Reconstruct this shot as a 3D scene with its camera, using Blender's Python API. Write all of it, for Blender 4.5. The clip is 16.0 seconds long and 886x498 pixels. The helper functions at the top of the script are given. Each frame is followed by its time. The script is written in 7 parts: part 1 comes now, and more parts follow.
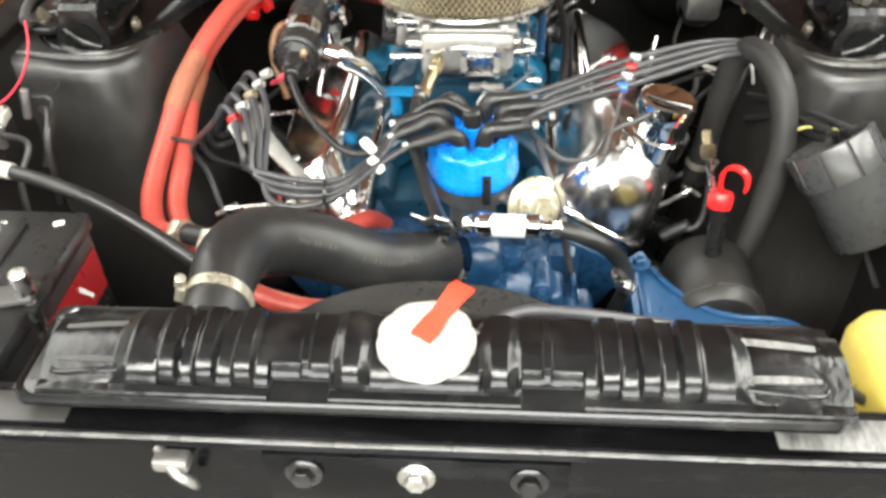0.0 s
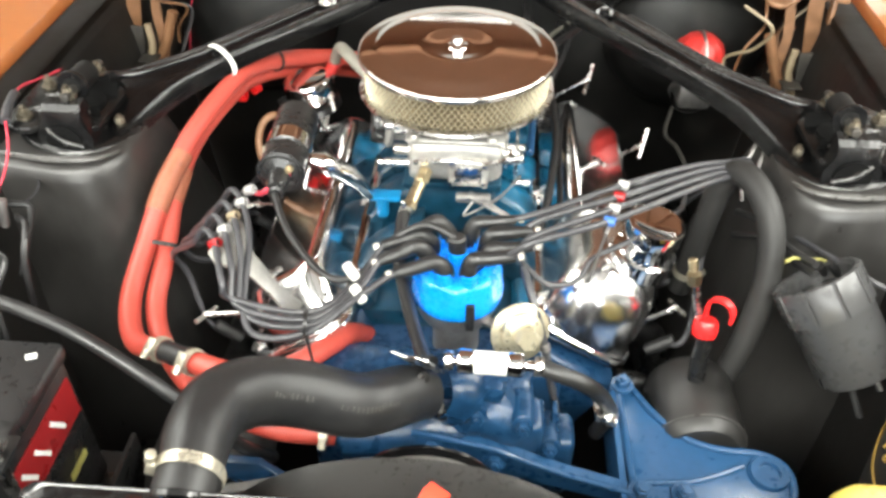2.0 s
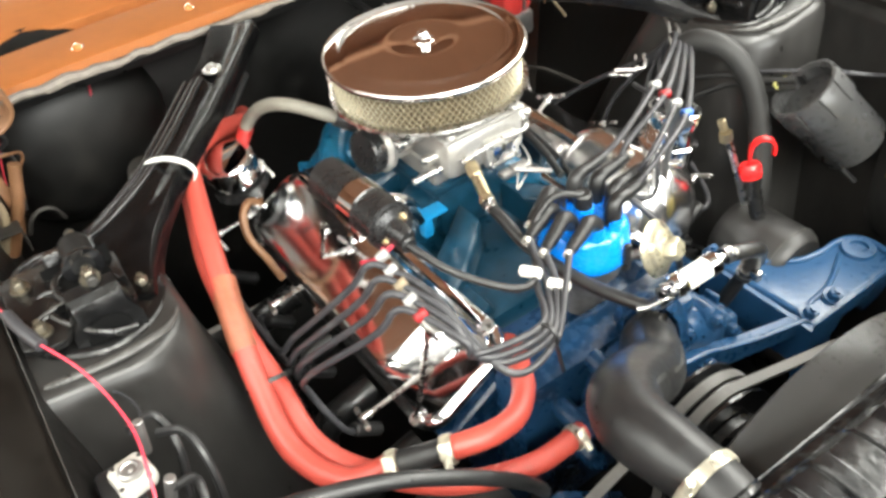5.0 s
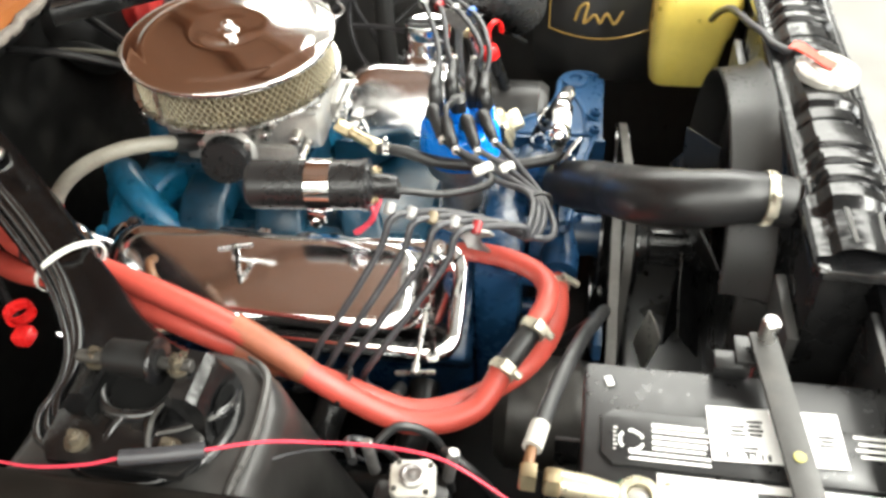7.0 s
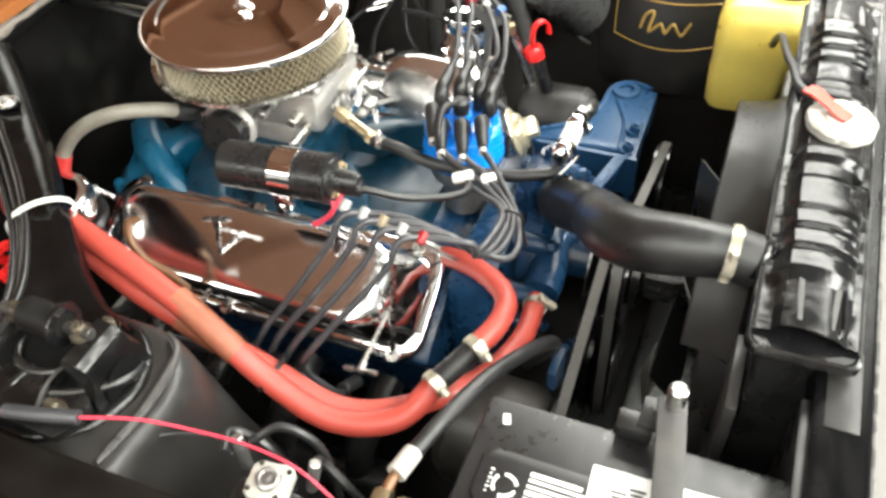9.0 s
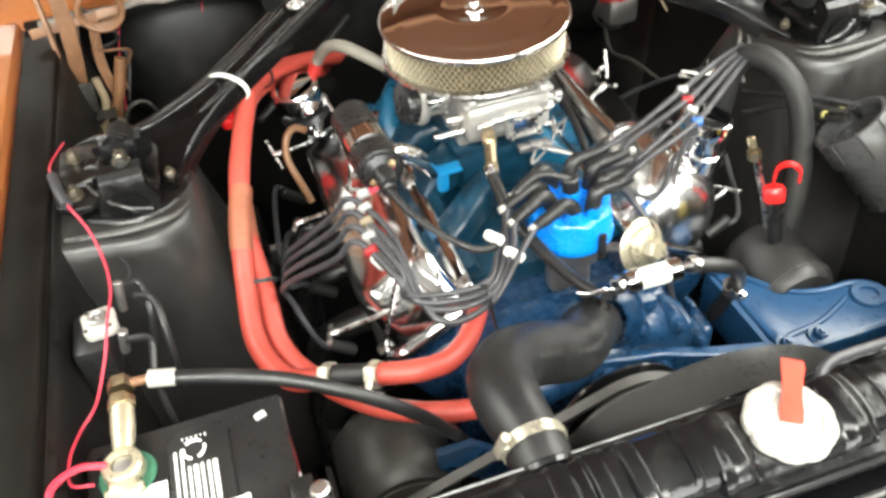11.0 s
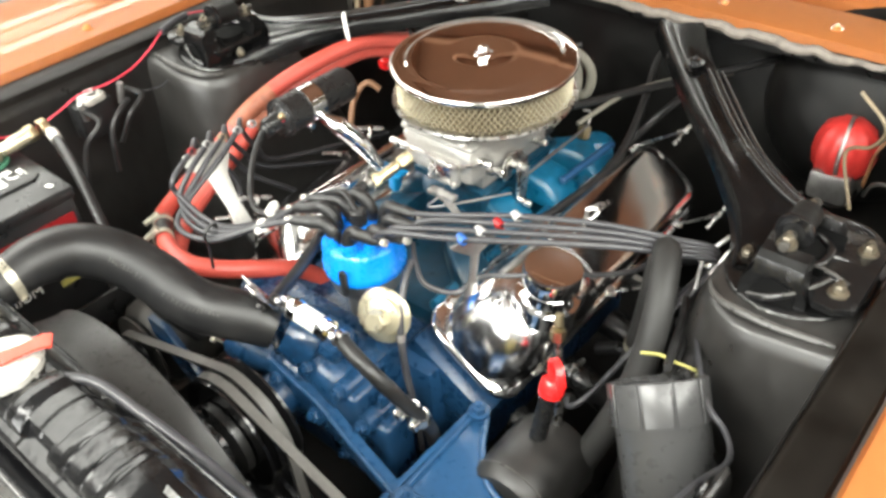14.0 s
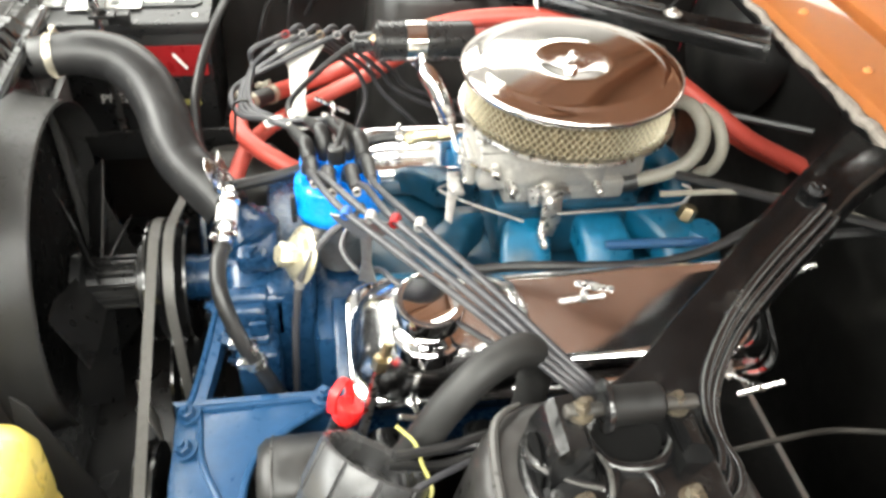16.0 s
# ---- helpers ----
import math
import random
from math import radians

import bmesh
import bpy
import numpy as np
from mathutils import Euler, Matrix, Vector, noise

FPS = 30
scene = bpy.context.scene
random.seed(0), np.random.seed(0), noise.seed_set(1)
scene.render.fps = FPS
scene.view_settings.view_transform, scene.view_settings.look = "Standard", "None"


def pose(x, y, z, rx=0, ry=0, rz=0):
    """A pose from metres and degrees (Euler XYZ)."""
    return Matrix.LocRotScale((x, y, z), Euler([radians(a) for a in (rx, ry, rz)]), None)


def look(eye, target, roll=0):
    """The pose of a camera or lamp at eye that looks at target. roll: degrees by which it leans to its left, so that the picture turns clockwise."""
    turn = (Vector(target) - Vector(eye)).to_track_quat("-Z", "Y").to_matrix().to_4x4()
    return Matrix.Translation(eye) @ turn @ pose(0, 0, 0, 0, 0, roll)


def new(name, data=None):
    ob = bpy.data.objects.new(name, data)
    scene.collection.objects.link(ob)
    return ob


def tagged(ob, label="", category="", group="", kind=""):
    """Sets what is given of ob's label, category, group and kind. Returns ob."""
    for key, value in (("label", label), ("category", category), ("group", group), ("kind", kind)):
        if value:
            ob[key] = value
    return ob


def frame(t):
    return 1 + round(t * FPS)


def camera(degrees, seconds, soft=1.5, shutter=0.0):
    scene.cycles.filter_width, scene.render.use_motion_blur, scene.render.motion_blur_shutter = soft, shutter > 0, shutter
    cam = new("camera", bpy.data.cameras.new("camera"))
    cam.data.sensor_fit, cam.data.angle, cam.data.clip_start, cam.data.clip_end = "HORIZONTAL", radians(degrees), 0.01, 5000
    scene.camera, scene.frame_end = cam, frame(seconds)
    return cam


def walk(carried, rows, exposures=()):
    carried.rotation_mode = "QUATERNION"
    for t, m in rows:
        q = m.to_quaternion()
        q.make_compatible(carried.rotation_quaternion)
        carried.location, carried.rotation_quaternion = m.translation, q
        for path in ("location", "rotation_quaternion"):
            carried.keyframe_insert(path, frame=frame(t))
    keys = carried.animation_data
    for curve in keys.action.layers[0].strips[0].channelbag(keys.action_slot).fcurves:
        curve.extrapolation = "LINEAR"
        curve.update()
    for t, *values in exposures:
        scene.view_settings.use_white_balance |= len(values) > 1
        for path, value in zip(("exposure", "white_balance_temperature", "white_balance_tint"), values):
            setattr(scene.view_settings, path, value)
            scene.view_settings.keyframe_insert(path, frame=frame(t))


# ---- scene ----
cam = camera(56.2, 16.0, soft=3.2)
# seconds, eye, then heading (to the left of +y), pitch and roll in degrees
PATH = [
    (0, 0.0440, -1.0673, 1.3499, 4.59, -40.74, -1.64),
    (0.5, 0.0539, -1.0313, 1.3971, 4.29, -41.98, -1.04),
    (1, 0.0531, -1.0140, 1.4248, 4.10, -42.14, -0.12),
    (1.5, 0.0544, -0.9966, 1.4253, 4.39, -40.57, 0.43),
    (2, 0.0449, -0.9695, 1.4450, 3.59, -40.53, 0.65),
    (2.5, 0.0080, -0.9715, 1.4527, 0.78, -40.78, 0.59),
    (3, -0.1195, -1.0006, 1.4638, -5.10, -40.75, -0.52),
    (3.5, -0.2299, -0.9939, 1.4528, -11.42, -40.15, -2.05),
    (3.7, -0.2544, -0.9650, 1.4532, -13.91, -40.40, -1.80),
    (5.8, -0.6330, -0.6780, 1.4260, -53.71, -40.88, -5.30),
    (6, -0.6666, -0.6296, 1.4286, -62.21, -40.99, -2.88),
    (6.5, -0.7741, -0.4991, 1.4405, -70.06, -42.77, -6.47),
    (7, -0.8342, -0.4107, 1.4502, -78.68, -44.41, -3.59),
    (7.5, -0.8692, -0.3328, 1.4630, -82.14, -44.96, -0.94),
    (8, -0.8782, -0.3191, 1.4689, -84.23, -44.87, 0.24),
    (8.5, -0.8550, -0.4125, 1.4692, -79.91, -45.76, -1.15),
    (8.7, -0.8161, -0.4837, 1.4573, -74.33, -45.90, -2.69),
    (10.8, -0.3661, -0.9419, 1.4670, -18.71, -42.97, -5.23),
    (11, -0.3242, -0.9618, 1.4599, -14.71, -42.36, -5.33),
    (11.5, -0.1857, -1.0206, 1.4614, -7.06, -41.06, -4.79),
    (12, -0.0121, -0.9843, 1.4503, 3.29, -40.46, -5.47),
    (12.5, 0.1877, -0.9728, 1.4544, 14.25, -40.83, -6.79),
    (13, 0.3311, -0.9934, 1.4582, 21.73, -39.58, -6.89),
    (13.5, 0.4731, -0.9470, 1.4619, 31.78, -38.73, -5.55),
    (14, 0.6411, -0.7989, 1.4530, 42.80, -38.98, -4.07),
    (14.5, 0.7587, -0.7287, 1.4443, 55.33, -38.65, -2.65),
    (15, 0.8384, -0.6115, 1.4380, 65.21, -38.68, 0.17),
    (15.5, 0.8344, -0.4069, 1.4135, 73.34, -38.90, 2.78),
    (16, 0.8235, -0.2884, 1.3964, 79.60, -40.24, 3.31),
]


def gaze(x, y, z, yaw, pitch, roll):
    a, b = radians(yaw), radians(pitch)
    way = Vector((-math.sin(a) * math.cos(b), math.cos(a) * math.cos(b), math.sin(b)))
    return look((x, y, z), Vector((x, y, z)) + way, roll)


walk(cam, [(t, gaze(*p)) for t, *p in PATH], [(0, 0.29), (1, 0.39), (2.5, 0.50), (3.5, 0.50), (6.5, 0.38), (8.5, 0.29), (11, 0.34), (14, 0.35), (15, 0.34), (16, 0.64)])

# ---- light ----
world = bpy.data.worlds.new("garage_air")
scene.world = world
world.use_nodes = True
world.node_tree.nodes["Background"].inputs[0].default_value = (0.9, 0.95, 1.0, 1)
world.node_tree.nodes["Background"].inputs[1].default_value = 0.06
LAMPS = [  # place, size across x, size along y, watts: tubes under the ceiling, an added fill lamp, and daylight at the open door
    ((-1.75, -0.7, 2.62), 0.9, 2.8, 64),
    ((1.75, -0.8, 2.62), 0.9, 2.8, 125),
    ((-0.4, -2.2, 2.62), 2.6, 0.9, 205),
    ((-3.3, 0.4, 2.62), 0.8, 4.0, 105),
    ((3.3, 0.2, 2.62), 0.8, 4.0, 195),
    # fill lamp with no known source, added to brighten the north wall
    ((0.0, 4.3, 2.62), 6.0, 0.8, 110),
]
for place, sx, sy, watts in LAMPS:
    lamp = bpy.data.lights.new("tube_and_fill_light", "AREA")
    lamp.shape, lamp.size, lamp.size_y, lamp.energy = "RECTANGLE", sx, sy, watts
    lamp.color = (1.0, 1.0, 0.925)
    new("tube_and_fill_light", lamp).location = place
door_light = bpy.data.lights.new("door_daylight", "AREA")
door_light.shape, door_light.size, door_light.size_y, door_light.energy = "RECTANGLE", 3.4, 2.1, 260
door_light.color = (0.985, 1.0, 0.96)
new("door_daylight", door_light).matrix_world = look((0, -4.35, 1.25), (0, 0, 1.1))

# ---- materials ----


def material(name, color, rough=0.5, metal=0.0, grain=60.0, vary=0.25, bump=0.15, wear=None, wear_scale=9.0, wear_amount=0.5,
             coat=0.0, trans=0.0, rough_vary=0.15, stretch=(1, 1, 1), specular=0.5):
    """Base colour varied at two scales, roughness varied with it, fine bump; wear: a second colour laid on in patches."""
    m = bpy.data.materials.new(name)
    m.use_nodes = True
    nt = m.node_tree
    n, l = nt.nodes, nt.links
    bsdf = n["Principled BSDF"]
    co = n.new("ShaderNodeTexCoord")
    mp = n.new("ShaderNodeMapping")
    mp.inputs["Scale"].default_value = stretch
    l.new(co.outputs["Object"], mp.inputs["Vector"])
    fine, broad = n.new("ShaderNodeTexNoise"), n.new("ShaderNodeTexNoise")
    fine.inputs["Scale"].default_value, fine.inputs["Detail"].default_value = grain, 5
    broad.inputs["Scale"].default_value, broad.inputs["Detail"].default_value = wear_scale, 6
    for t in (fine, broad):
        l.new(mp.outputs["Vector"], t.inputs["Vector"])
    add = n.new("ShaderNodeMath")
    add.operation = "ADD"
    l.new(fine.outputs["Fac"], add.inputs[0])
    l.new(broad.outputs["Fac"], add.inputs[1])
    tone = n.new("ShaderNodeMapRange")
    tone.inputs["From Min"].default_value, tone.inputs["From Max"].default_value = 0.6, 1.4
    tone.inputs["To Min"].default_value, tone.inputs["To Max"].default_value = 1 - vary, 1 + vary
    l.new(add.outputs[0], tone.inputs["Value"])
    mul = n.new("ShaderNodeMix")
    mul.data_type, mul.blend_type = "RGBA", "MULTIPLY"
    mul.inputs["Factor"].default_value = 1
    mul.inputs["A"].default_value = (*color, 1)
    l.new(tone.outputs[0], mul.inputs["B"])
    out = mul.outputs["Result"]
    if wear:
        ramp = n.new("ShaderNodeMapRange")
        ramp.inputs["From Min"].default_value, ramp.inputs["From Max"].default_value = 0.56, 0.72
        ramp.inputs["To Max"].default_value = wear_amount
        l.new(broad.outputs["Fac"], ramp.inputs["Value"])
        mix = n.new("ShaderNodeMix")
        mix.data_type = "RGBA"
        mix.inputs["B"].default_value = (*wear, 1)
        l.new(ramp.outputs[0], mix.inputs["Factor"])
        l.new(out, mix.inputs["A"])
        out = mix.outputs["Result"]
    l.new(out, bsdf.inputs["Base Color"])
    rr = n.new("ShaderNodeMapRange")
    rr.inputs["From Min"].default_value, rr.inputs["From Max"].default_value = 0.6, 1.4
    rr.inputs["To Min"].default_value, rr.inputs["To Max"].default_value = max(0.02, rough - rough_vary), min(1, rough + rough_vary)
    l.new(add.outputs[0], rr.inputs["Value"])
    l.new(rr.outputs[0], bsdf.inputs["Roughness"])
    bsdf.inputs["Metallic"].default_value = metal
    bsdf.inputs["Coat Weight"].default_value = coat
    bsdf.inputs["Specular IOR Level"].default_value = specular
    bsdf.inputs["Transmission Weight"].default_value = trans
    if bump:
        b = n.new("ShaderNodeBump")
        b.inputs["Strength"].default_value, b.inputs["Distance"].default_value = bump, 0.002
        l.new(add.outputs[0], b.inputs["Height"])
        l.new(b.outputs[0], bsdf.inputs["Normal"])
    return m


BLACK = material("black_bay_paint", (0.010, 0.010, 0.0102), 0.32, 0, 45, 0.4, 0.22, (0.022, 0.021, 0.019), 9, 0.5, rough_vary=0.16)
BLACK_GLOSS = material("black_gloss_paint", (0.006, 0.006, 0.0065), 0.2, 0, 60, 0.3, 0.16, (0.035, 0.034, 0.032), 22, 0.5, coat=0.3, rough_vary=0.12)
PLASTIC = material("black_moulded_plastic", (0.013, 0.013, 0.0135), 0.33, 0, 120, 0.15, 0.025, (0.028, 0.028, 0.027), 12, 0.3)
RUBBER = material("black_rubber", (0.011, 0.011, 0.0115), 0.4, 0, 160, 0.2, 0.05, (0.03, 0.029, 0.028), 14, 0.4)
MATT_RUBBER = material("matt_hose_rubber", (0.017, 0.0167, 0.0163), 0.55, 0, 140, 0.2, 0.08, (0.04, 0.039, 0.037), 14, 0.4, specular=0.35)
SHROUD = material("grey_black_shroud_plastic", (0.050, 0.049, 0.048), 0.36, 0, 200, 0.08, 0.02, (0.045, 0.044, 0.042), 8, 0.4)
GREY_RUBBER = material("grey_lead_jacket", (0.034, 0.034, 0.038), 0.38, 0, 200, 0.2, 0.08, (0.085, 0.082, 0.08), 20, 0.4)
GREY_HOSE = material("braided_grey_hose", (0.19, 0.18, 0.15), 0.5, 0, 500, 0.3, 0.35, (0.15, 0.14, 0.12), 25, 0.5)
RED_HOSE = material("red_silicone_hose", (0.42, 0.060, 0.043), 0.42, 0, 150, 0.14, 0.08, (0.34, 0.045, 0.03), 10, 0.5)
TAPE = material("brown_tape", (0.27, 0.085, 0.045), 0.5, 0, 120, 0.3, 0.3, (0.2, 0.06, 0.03), 25, 0.6)
BLUE = material("engine_blue_enamel", (0.007, 0.032, 0.078), 0.3, 0, 90, 0.45, 0.3, (0.006, 0.016, 0.03), 14, 0.75, rough_vary=0.16)
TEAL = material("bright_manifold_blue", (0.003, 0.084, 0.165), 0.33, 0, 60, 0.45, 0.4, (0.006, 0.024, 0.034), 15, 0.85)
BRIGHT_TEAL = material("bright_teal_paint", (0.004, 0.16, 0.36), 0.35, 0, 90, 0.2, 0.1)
# shaded copy of the manifold blue: grease and painted-in shade together
TEAL_DARK = material("greasy_shaded_manifold_blue", (0.003, 0.030, 0.056), 0.35, 0, 60, 0.5, 0.4, (0.004, 0.010, 0.015), 12, 0.85)
BRACKET_BLUE = material("bracket_blue_paint", (0.012, 0.052, 0.125), 0.34, 0, 120, 0.2, 0.2, (0.010, 0.036, 0.08), 16, 0.5)
CAP_BLUE = material("bright_blue_plastic", (0.001, 0.20, 0.74), 0.25, 0, 200, 0.08, 0.03, coat=0.2)
CHROME = material("chrome", (0.86, 0.86, 0.87), 0.05, 1, 30, 0.04, 0.015, rough_vary=0.03)
COVER_CHROME = material("cover_chrome", (0.84, 0.84, 0.85), 0.12, 1, 20, 0.05, 0.02, rough_vary=0.04)
SATIN_CHROME = material("hazed_chrome", (0.80, 0.80, 0.81), 0.20, 1, 20, 0.05, 0.02, rough_vary=0.05)
LID_CHROME = material("lid_chrome", (0.80, 0.765, 0.745), 0.085, 1, 14, 0.05, 0.02, rough_vary=0.03)
DULL_CHROME = material("dull_plated_steel", (0.6, 0.59, 0.57), 0.28, 1, 120, 0.2, 0.12, (0.3, 0.27, 0.22), 30, 0.5)
ALU = material("cast_carburetor_alloy", (0.42, 0.41, 0.385), 0.46, 0.7, 220, 0.2, 0.35, (0.3, 0.28, 0.24), 22, 0.5)
STEEL = material("grey_steel", (0.35, 0.34, 0.33), 0.4, 0.9, 150, 0.25, 0.2, (0.15, 0.12, 0.1), 20, 0.5)
BRASS = material("brass", (0.50, 0.42, 0.27), 0.36, 1, 120, 0.2, 0.1, (0.3, 0.2, 0.08), 25, 0.5)
COPPER = material("overspray_brown", (0.17, 0.085, 0.042), 0.4, 0.2, 60, 0.4, 0.3, (0.08, 0.04, 0.02), 20, 0.7)
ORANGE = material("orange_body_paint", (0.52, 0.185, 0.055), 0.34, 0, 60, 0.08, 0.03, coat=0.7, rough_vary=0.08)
# body orange darkened and browned to carry the shade below the hood
HOODPAINT = material("shaded_hood_orange", (0.195, 0.096, 0.053), 0.42, 0, 40, 0.1, 0.06, (0.17, 0.082, 0.045), 4, 0.4)
PAPER = material("filter_paper", (0.085, 0.062, 0.034), 0.8, 0, 200, 0.25, 0.2, (0.28, 0.22, 0.13), 40, 0.5)
MESHWIRE = material("filter_wire_mesh", (0.33, 0.295, 0.205), 0.45, 0.35, 200, 0.25, 0.05, (0.24, 0.2, 0.12), 30, 0.5)
ZINC = material("zinc_plated_band", (0.46, 0.43, 0.35), 0.36, 0.7, 150, 0.2, 0.12, (0.3, 0.26, 0.18), 40, 0.5)
# near-black that paints the shade inside recesses
HOLLOW_SHADE = material("hollow_shade", (0.003, 0.003, 0.003), 0.8, 0, 60, 0.2, 0.1, specular=0.1)
DUSTY = material("dusty_black_bay_paint", (0.023, 0.022, 0.021), 0.37, 0, 60, 0.35, 0.22, (0.036, 0.033, 0.030), 6, 0.6, rough_vary=0.12, stretch=(1, 1, 0.5))
LUMPY = material("lumpy_black_enamel", (0.005, 0.005, 0.0052), 0.22, 0, 40, 0.3, 0.9, (0.014, 0.013, 0.012), 34, 0.6, rough_vary=0.10, specular=0.42)
CAN_BLACK = material("satin_black_canister", (0.048, 0.048, 0.0485), 0.28, 0, 90, 0.1, 0.0, (0.038, 0.037, 0.036), 10, 0.4, rough_vary=0.03)
# grey for painted edge highlights, also for hose print and the pump seam
GLINT_PRINT = material("glint_and_print_grey", (0.065, 0.063, 0.06), 0.34, 0.15, 120, 0.4, 0.25, (0.025, 0.024, 0.023), 45, 0.8)
FIRE_BLACK = material("dull_black_firewall_paint", (0.004, 0.0039, 0.0037), 0.44, 0, 30, 0.5, 0.3, (0.016, 0.015, 0.013), 10, 0.6, specular=0.3)
TANK_BLACK = material("scuffed_tank_enamel", (0.005, 0.005, 0.0055), 0.19, 0, 70, 0.4, 0.4, (0.022, 0.0215, 0.020), 26, 0.5, coat=0.1, rough_vary=0.10, specular=0.34)
MATT_BLACK = material("matt_black_paint", (0.006, 0.006, 0.006), 0.55, 0, 60, 0.4, 0.3, (0.02, 0.019, 0.018), 25, 0.6, specular=0.28)
BELT = material("worn_grey_belt", (0.10, 0.096, 0.09), 0.5, 0, 200, 0.25, 0.15, (0.05, 0.048, 0.045), 30, 0.5)
PUMP_BLACK = material("greasy_black_pump", (0.016, 0.0155, 0.015), 0.42, 0, 60, 0.4, 0.2, (0.015, 0.014, 0.013), 15, 0.5)
CLIP = material("grey_white_clip", (0.30, 0.295, 0.29), 0.4, 0, 100, 0.15, 0.1, (0.18, 0.175, 0.17), 40, 0.5)
SCUFF = material("scraped_grey_enamel", (0.12, 0.118, 0.115), 0.36, 0.1, 240, 0.7, 0.5, (0.010, 0.010, 0.010), 55, 1.0, rough_vary=0.15, stretch=(1.0, 0.35, 1))
# pale grey that stands for the bright reflection along the support lip
LIP = material("lip_highlight_grey", (0.10, 0.098, 0.096), 0.3, 0.2, 60, 0.5, 0.2, (0.02, 0.0195, 0.019), 24, 0.8)
PANEL_BLACK = material("scuffed_black_panel_paint", (0.003, 0.003, 0.0034), 0.24, 0, 50, 0.4, 0.2, (0.028, 0.028, 0.031), 18, 0.35, rough_vary=0.14, stretch=(0.35, 1, 1), specular=0.14)
GUTTER = material("dusty_gutter_paint", (0.011, 0.0095, 0.008), 0.42, 0, 25, 0.5, 0.3, (0.026, 0.022, 0.018), 9, 0.6, rough_vary=0.12, specular=0.35)
FADED_RED = material("faded_red_rubber", (0.46, 0.030, 0.026), 0.4, 0, 60, 0.2, 0.15, (0.3, 0.04, 0.035), 12, 0.5)
BEIGE = material("old_beige_wire", (0.19, 0.15, 0.095), 0.5, 0, 100, 0.3, 0.1, (0.15, 0.11, 0.07), 20, 0.6)
BLUE_WIRE = material("blue_wire", (0.03, 0.10, 0.32), 0.4, 0, 100, 0.2, 0.0)
STICKER_RED = material("faded_red_sticker", (0.24, 0.010, 0.012), 0.35, 0, 60, 0.2, 0.0)
TAN_ZINC = material("tan_passivated_bolt", (0.17, 0.15, 0.115), 0.35, 0.8, 150, 0.2, 0.12, (0.16, 0.13, 0.08), 40, 0.5)
DARK_CAST = material("grimy_cast_metal", (0.035, 0.033, 0.03), 0.45, 0.3, 80, 0.4, 0.3, (0.07, 0.062, 0.05), 18, 0.5)
WHITE = material("white_plastic", (0.72, 0.71, 0.67), 0.4, 0, 100, 0.06, 0.05, (0.5, 0.48, 0.42), 20, 0.3)
CREAM = material("old_white_cap", (0.43, 0.415, 0.38), 0.34, 0.2, 80, 0.15, 0.2, (0.34, 0.29, 0.23), 28, 0.6)
RED = material("red_plastic", (0.75, 0.02, 0.02), 0.3, 0, 100, 0.1, 0.05)
RED_LEVER = material("red_lever_paint", (0.62, 0.045, 0.022), 0.45, 0, 100, 0.15, 0.1, (0.5, 0.1, 0.05), 30, 0.5)
PINK = material("red_wire", (0.55, 0.04, 0.07), 0.4, 0, 200, 0.15, 0.0)
YELLOW = material("yellowed_bottle_plastic", (0.88, 0.72, 0.17), 0.36, 0, 60, 0.08, 0.06, (0.84, 0.66, 0.1), 12, 0.5, trans=0.3)
COOLANT = material("yellow_coolant", (0.78, 0.60, 0.03), 0.2, 0, 30, 0.05, 0.0)
YELLOW_WIRE = material("yellow_wire", (0.34, 0.32, 0.10), 0.4, 0, 200, 0.1, 0)
GREEN = material("green_felt", (0.03, 0.12, 0.07), 0.8, 0, 200, 0.3, 0.2)
CAN_METAL = material("yellow_zinc_plating", (0.55, 0.50, 0.36), 0.33, 0.7, 100, 0.15, 0.08, (0.42, 0.36, 0.2), 20, 0.5)
LABEL = material("white_label", (0.75, 0.75, 0.73), 0.35, 0, 60, 0.05, 0.0)
INK = material("black_ink", (0.02, 0.02, 0.02), 0.5, 0, 60, 0.05, 0.0)
GOLD = material("gold_print", (0.40, 0.26, 0.07), 0.4, 0.3, 60, 0.1, 0.0)
VINYL = material("black_vinyl", (0.022, 0.0215, 0.021), 0.40, 0, 30, 0.25, 0.35, (0.05, 0.045, 0.04), 10, 0.4)
SEALER = material("grey_seam_sealer", (0.16, 0.14, 0.12), 0.7, 0, 90, 0.4, 0.6, (0.05, 0.045, 0.04), 30, 0.7)
STONE = material("garage_concrete", (0.16, 0.155, 0.145), 0.6, 0, 8, 0.2, 0.2, (0.2, 0.19, 0.18), 1.2, 0.6)
WALL = material("garage_wall_paint", (0.42, 0.415, 0.40), 0.7, 0, 40, 0.06, 0.1, (0.5, 0.49, 0.46), 0.7, 0.4)
GREY_BAR = material("grey_clamp_bar", (0.052, 0.051, 0.049), 0.5, 0.2, 100, 0.15, 0.15, (0.1, 0.09, 0.08), 20, 0.5)

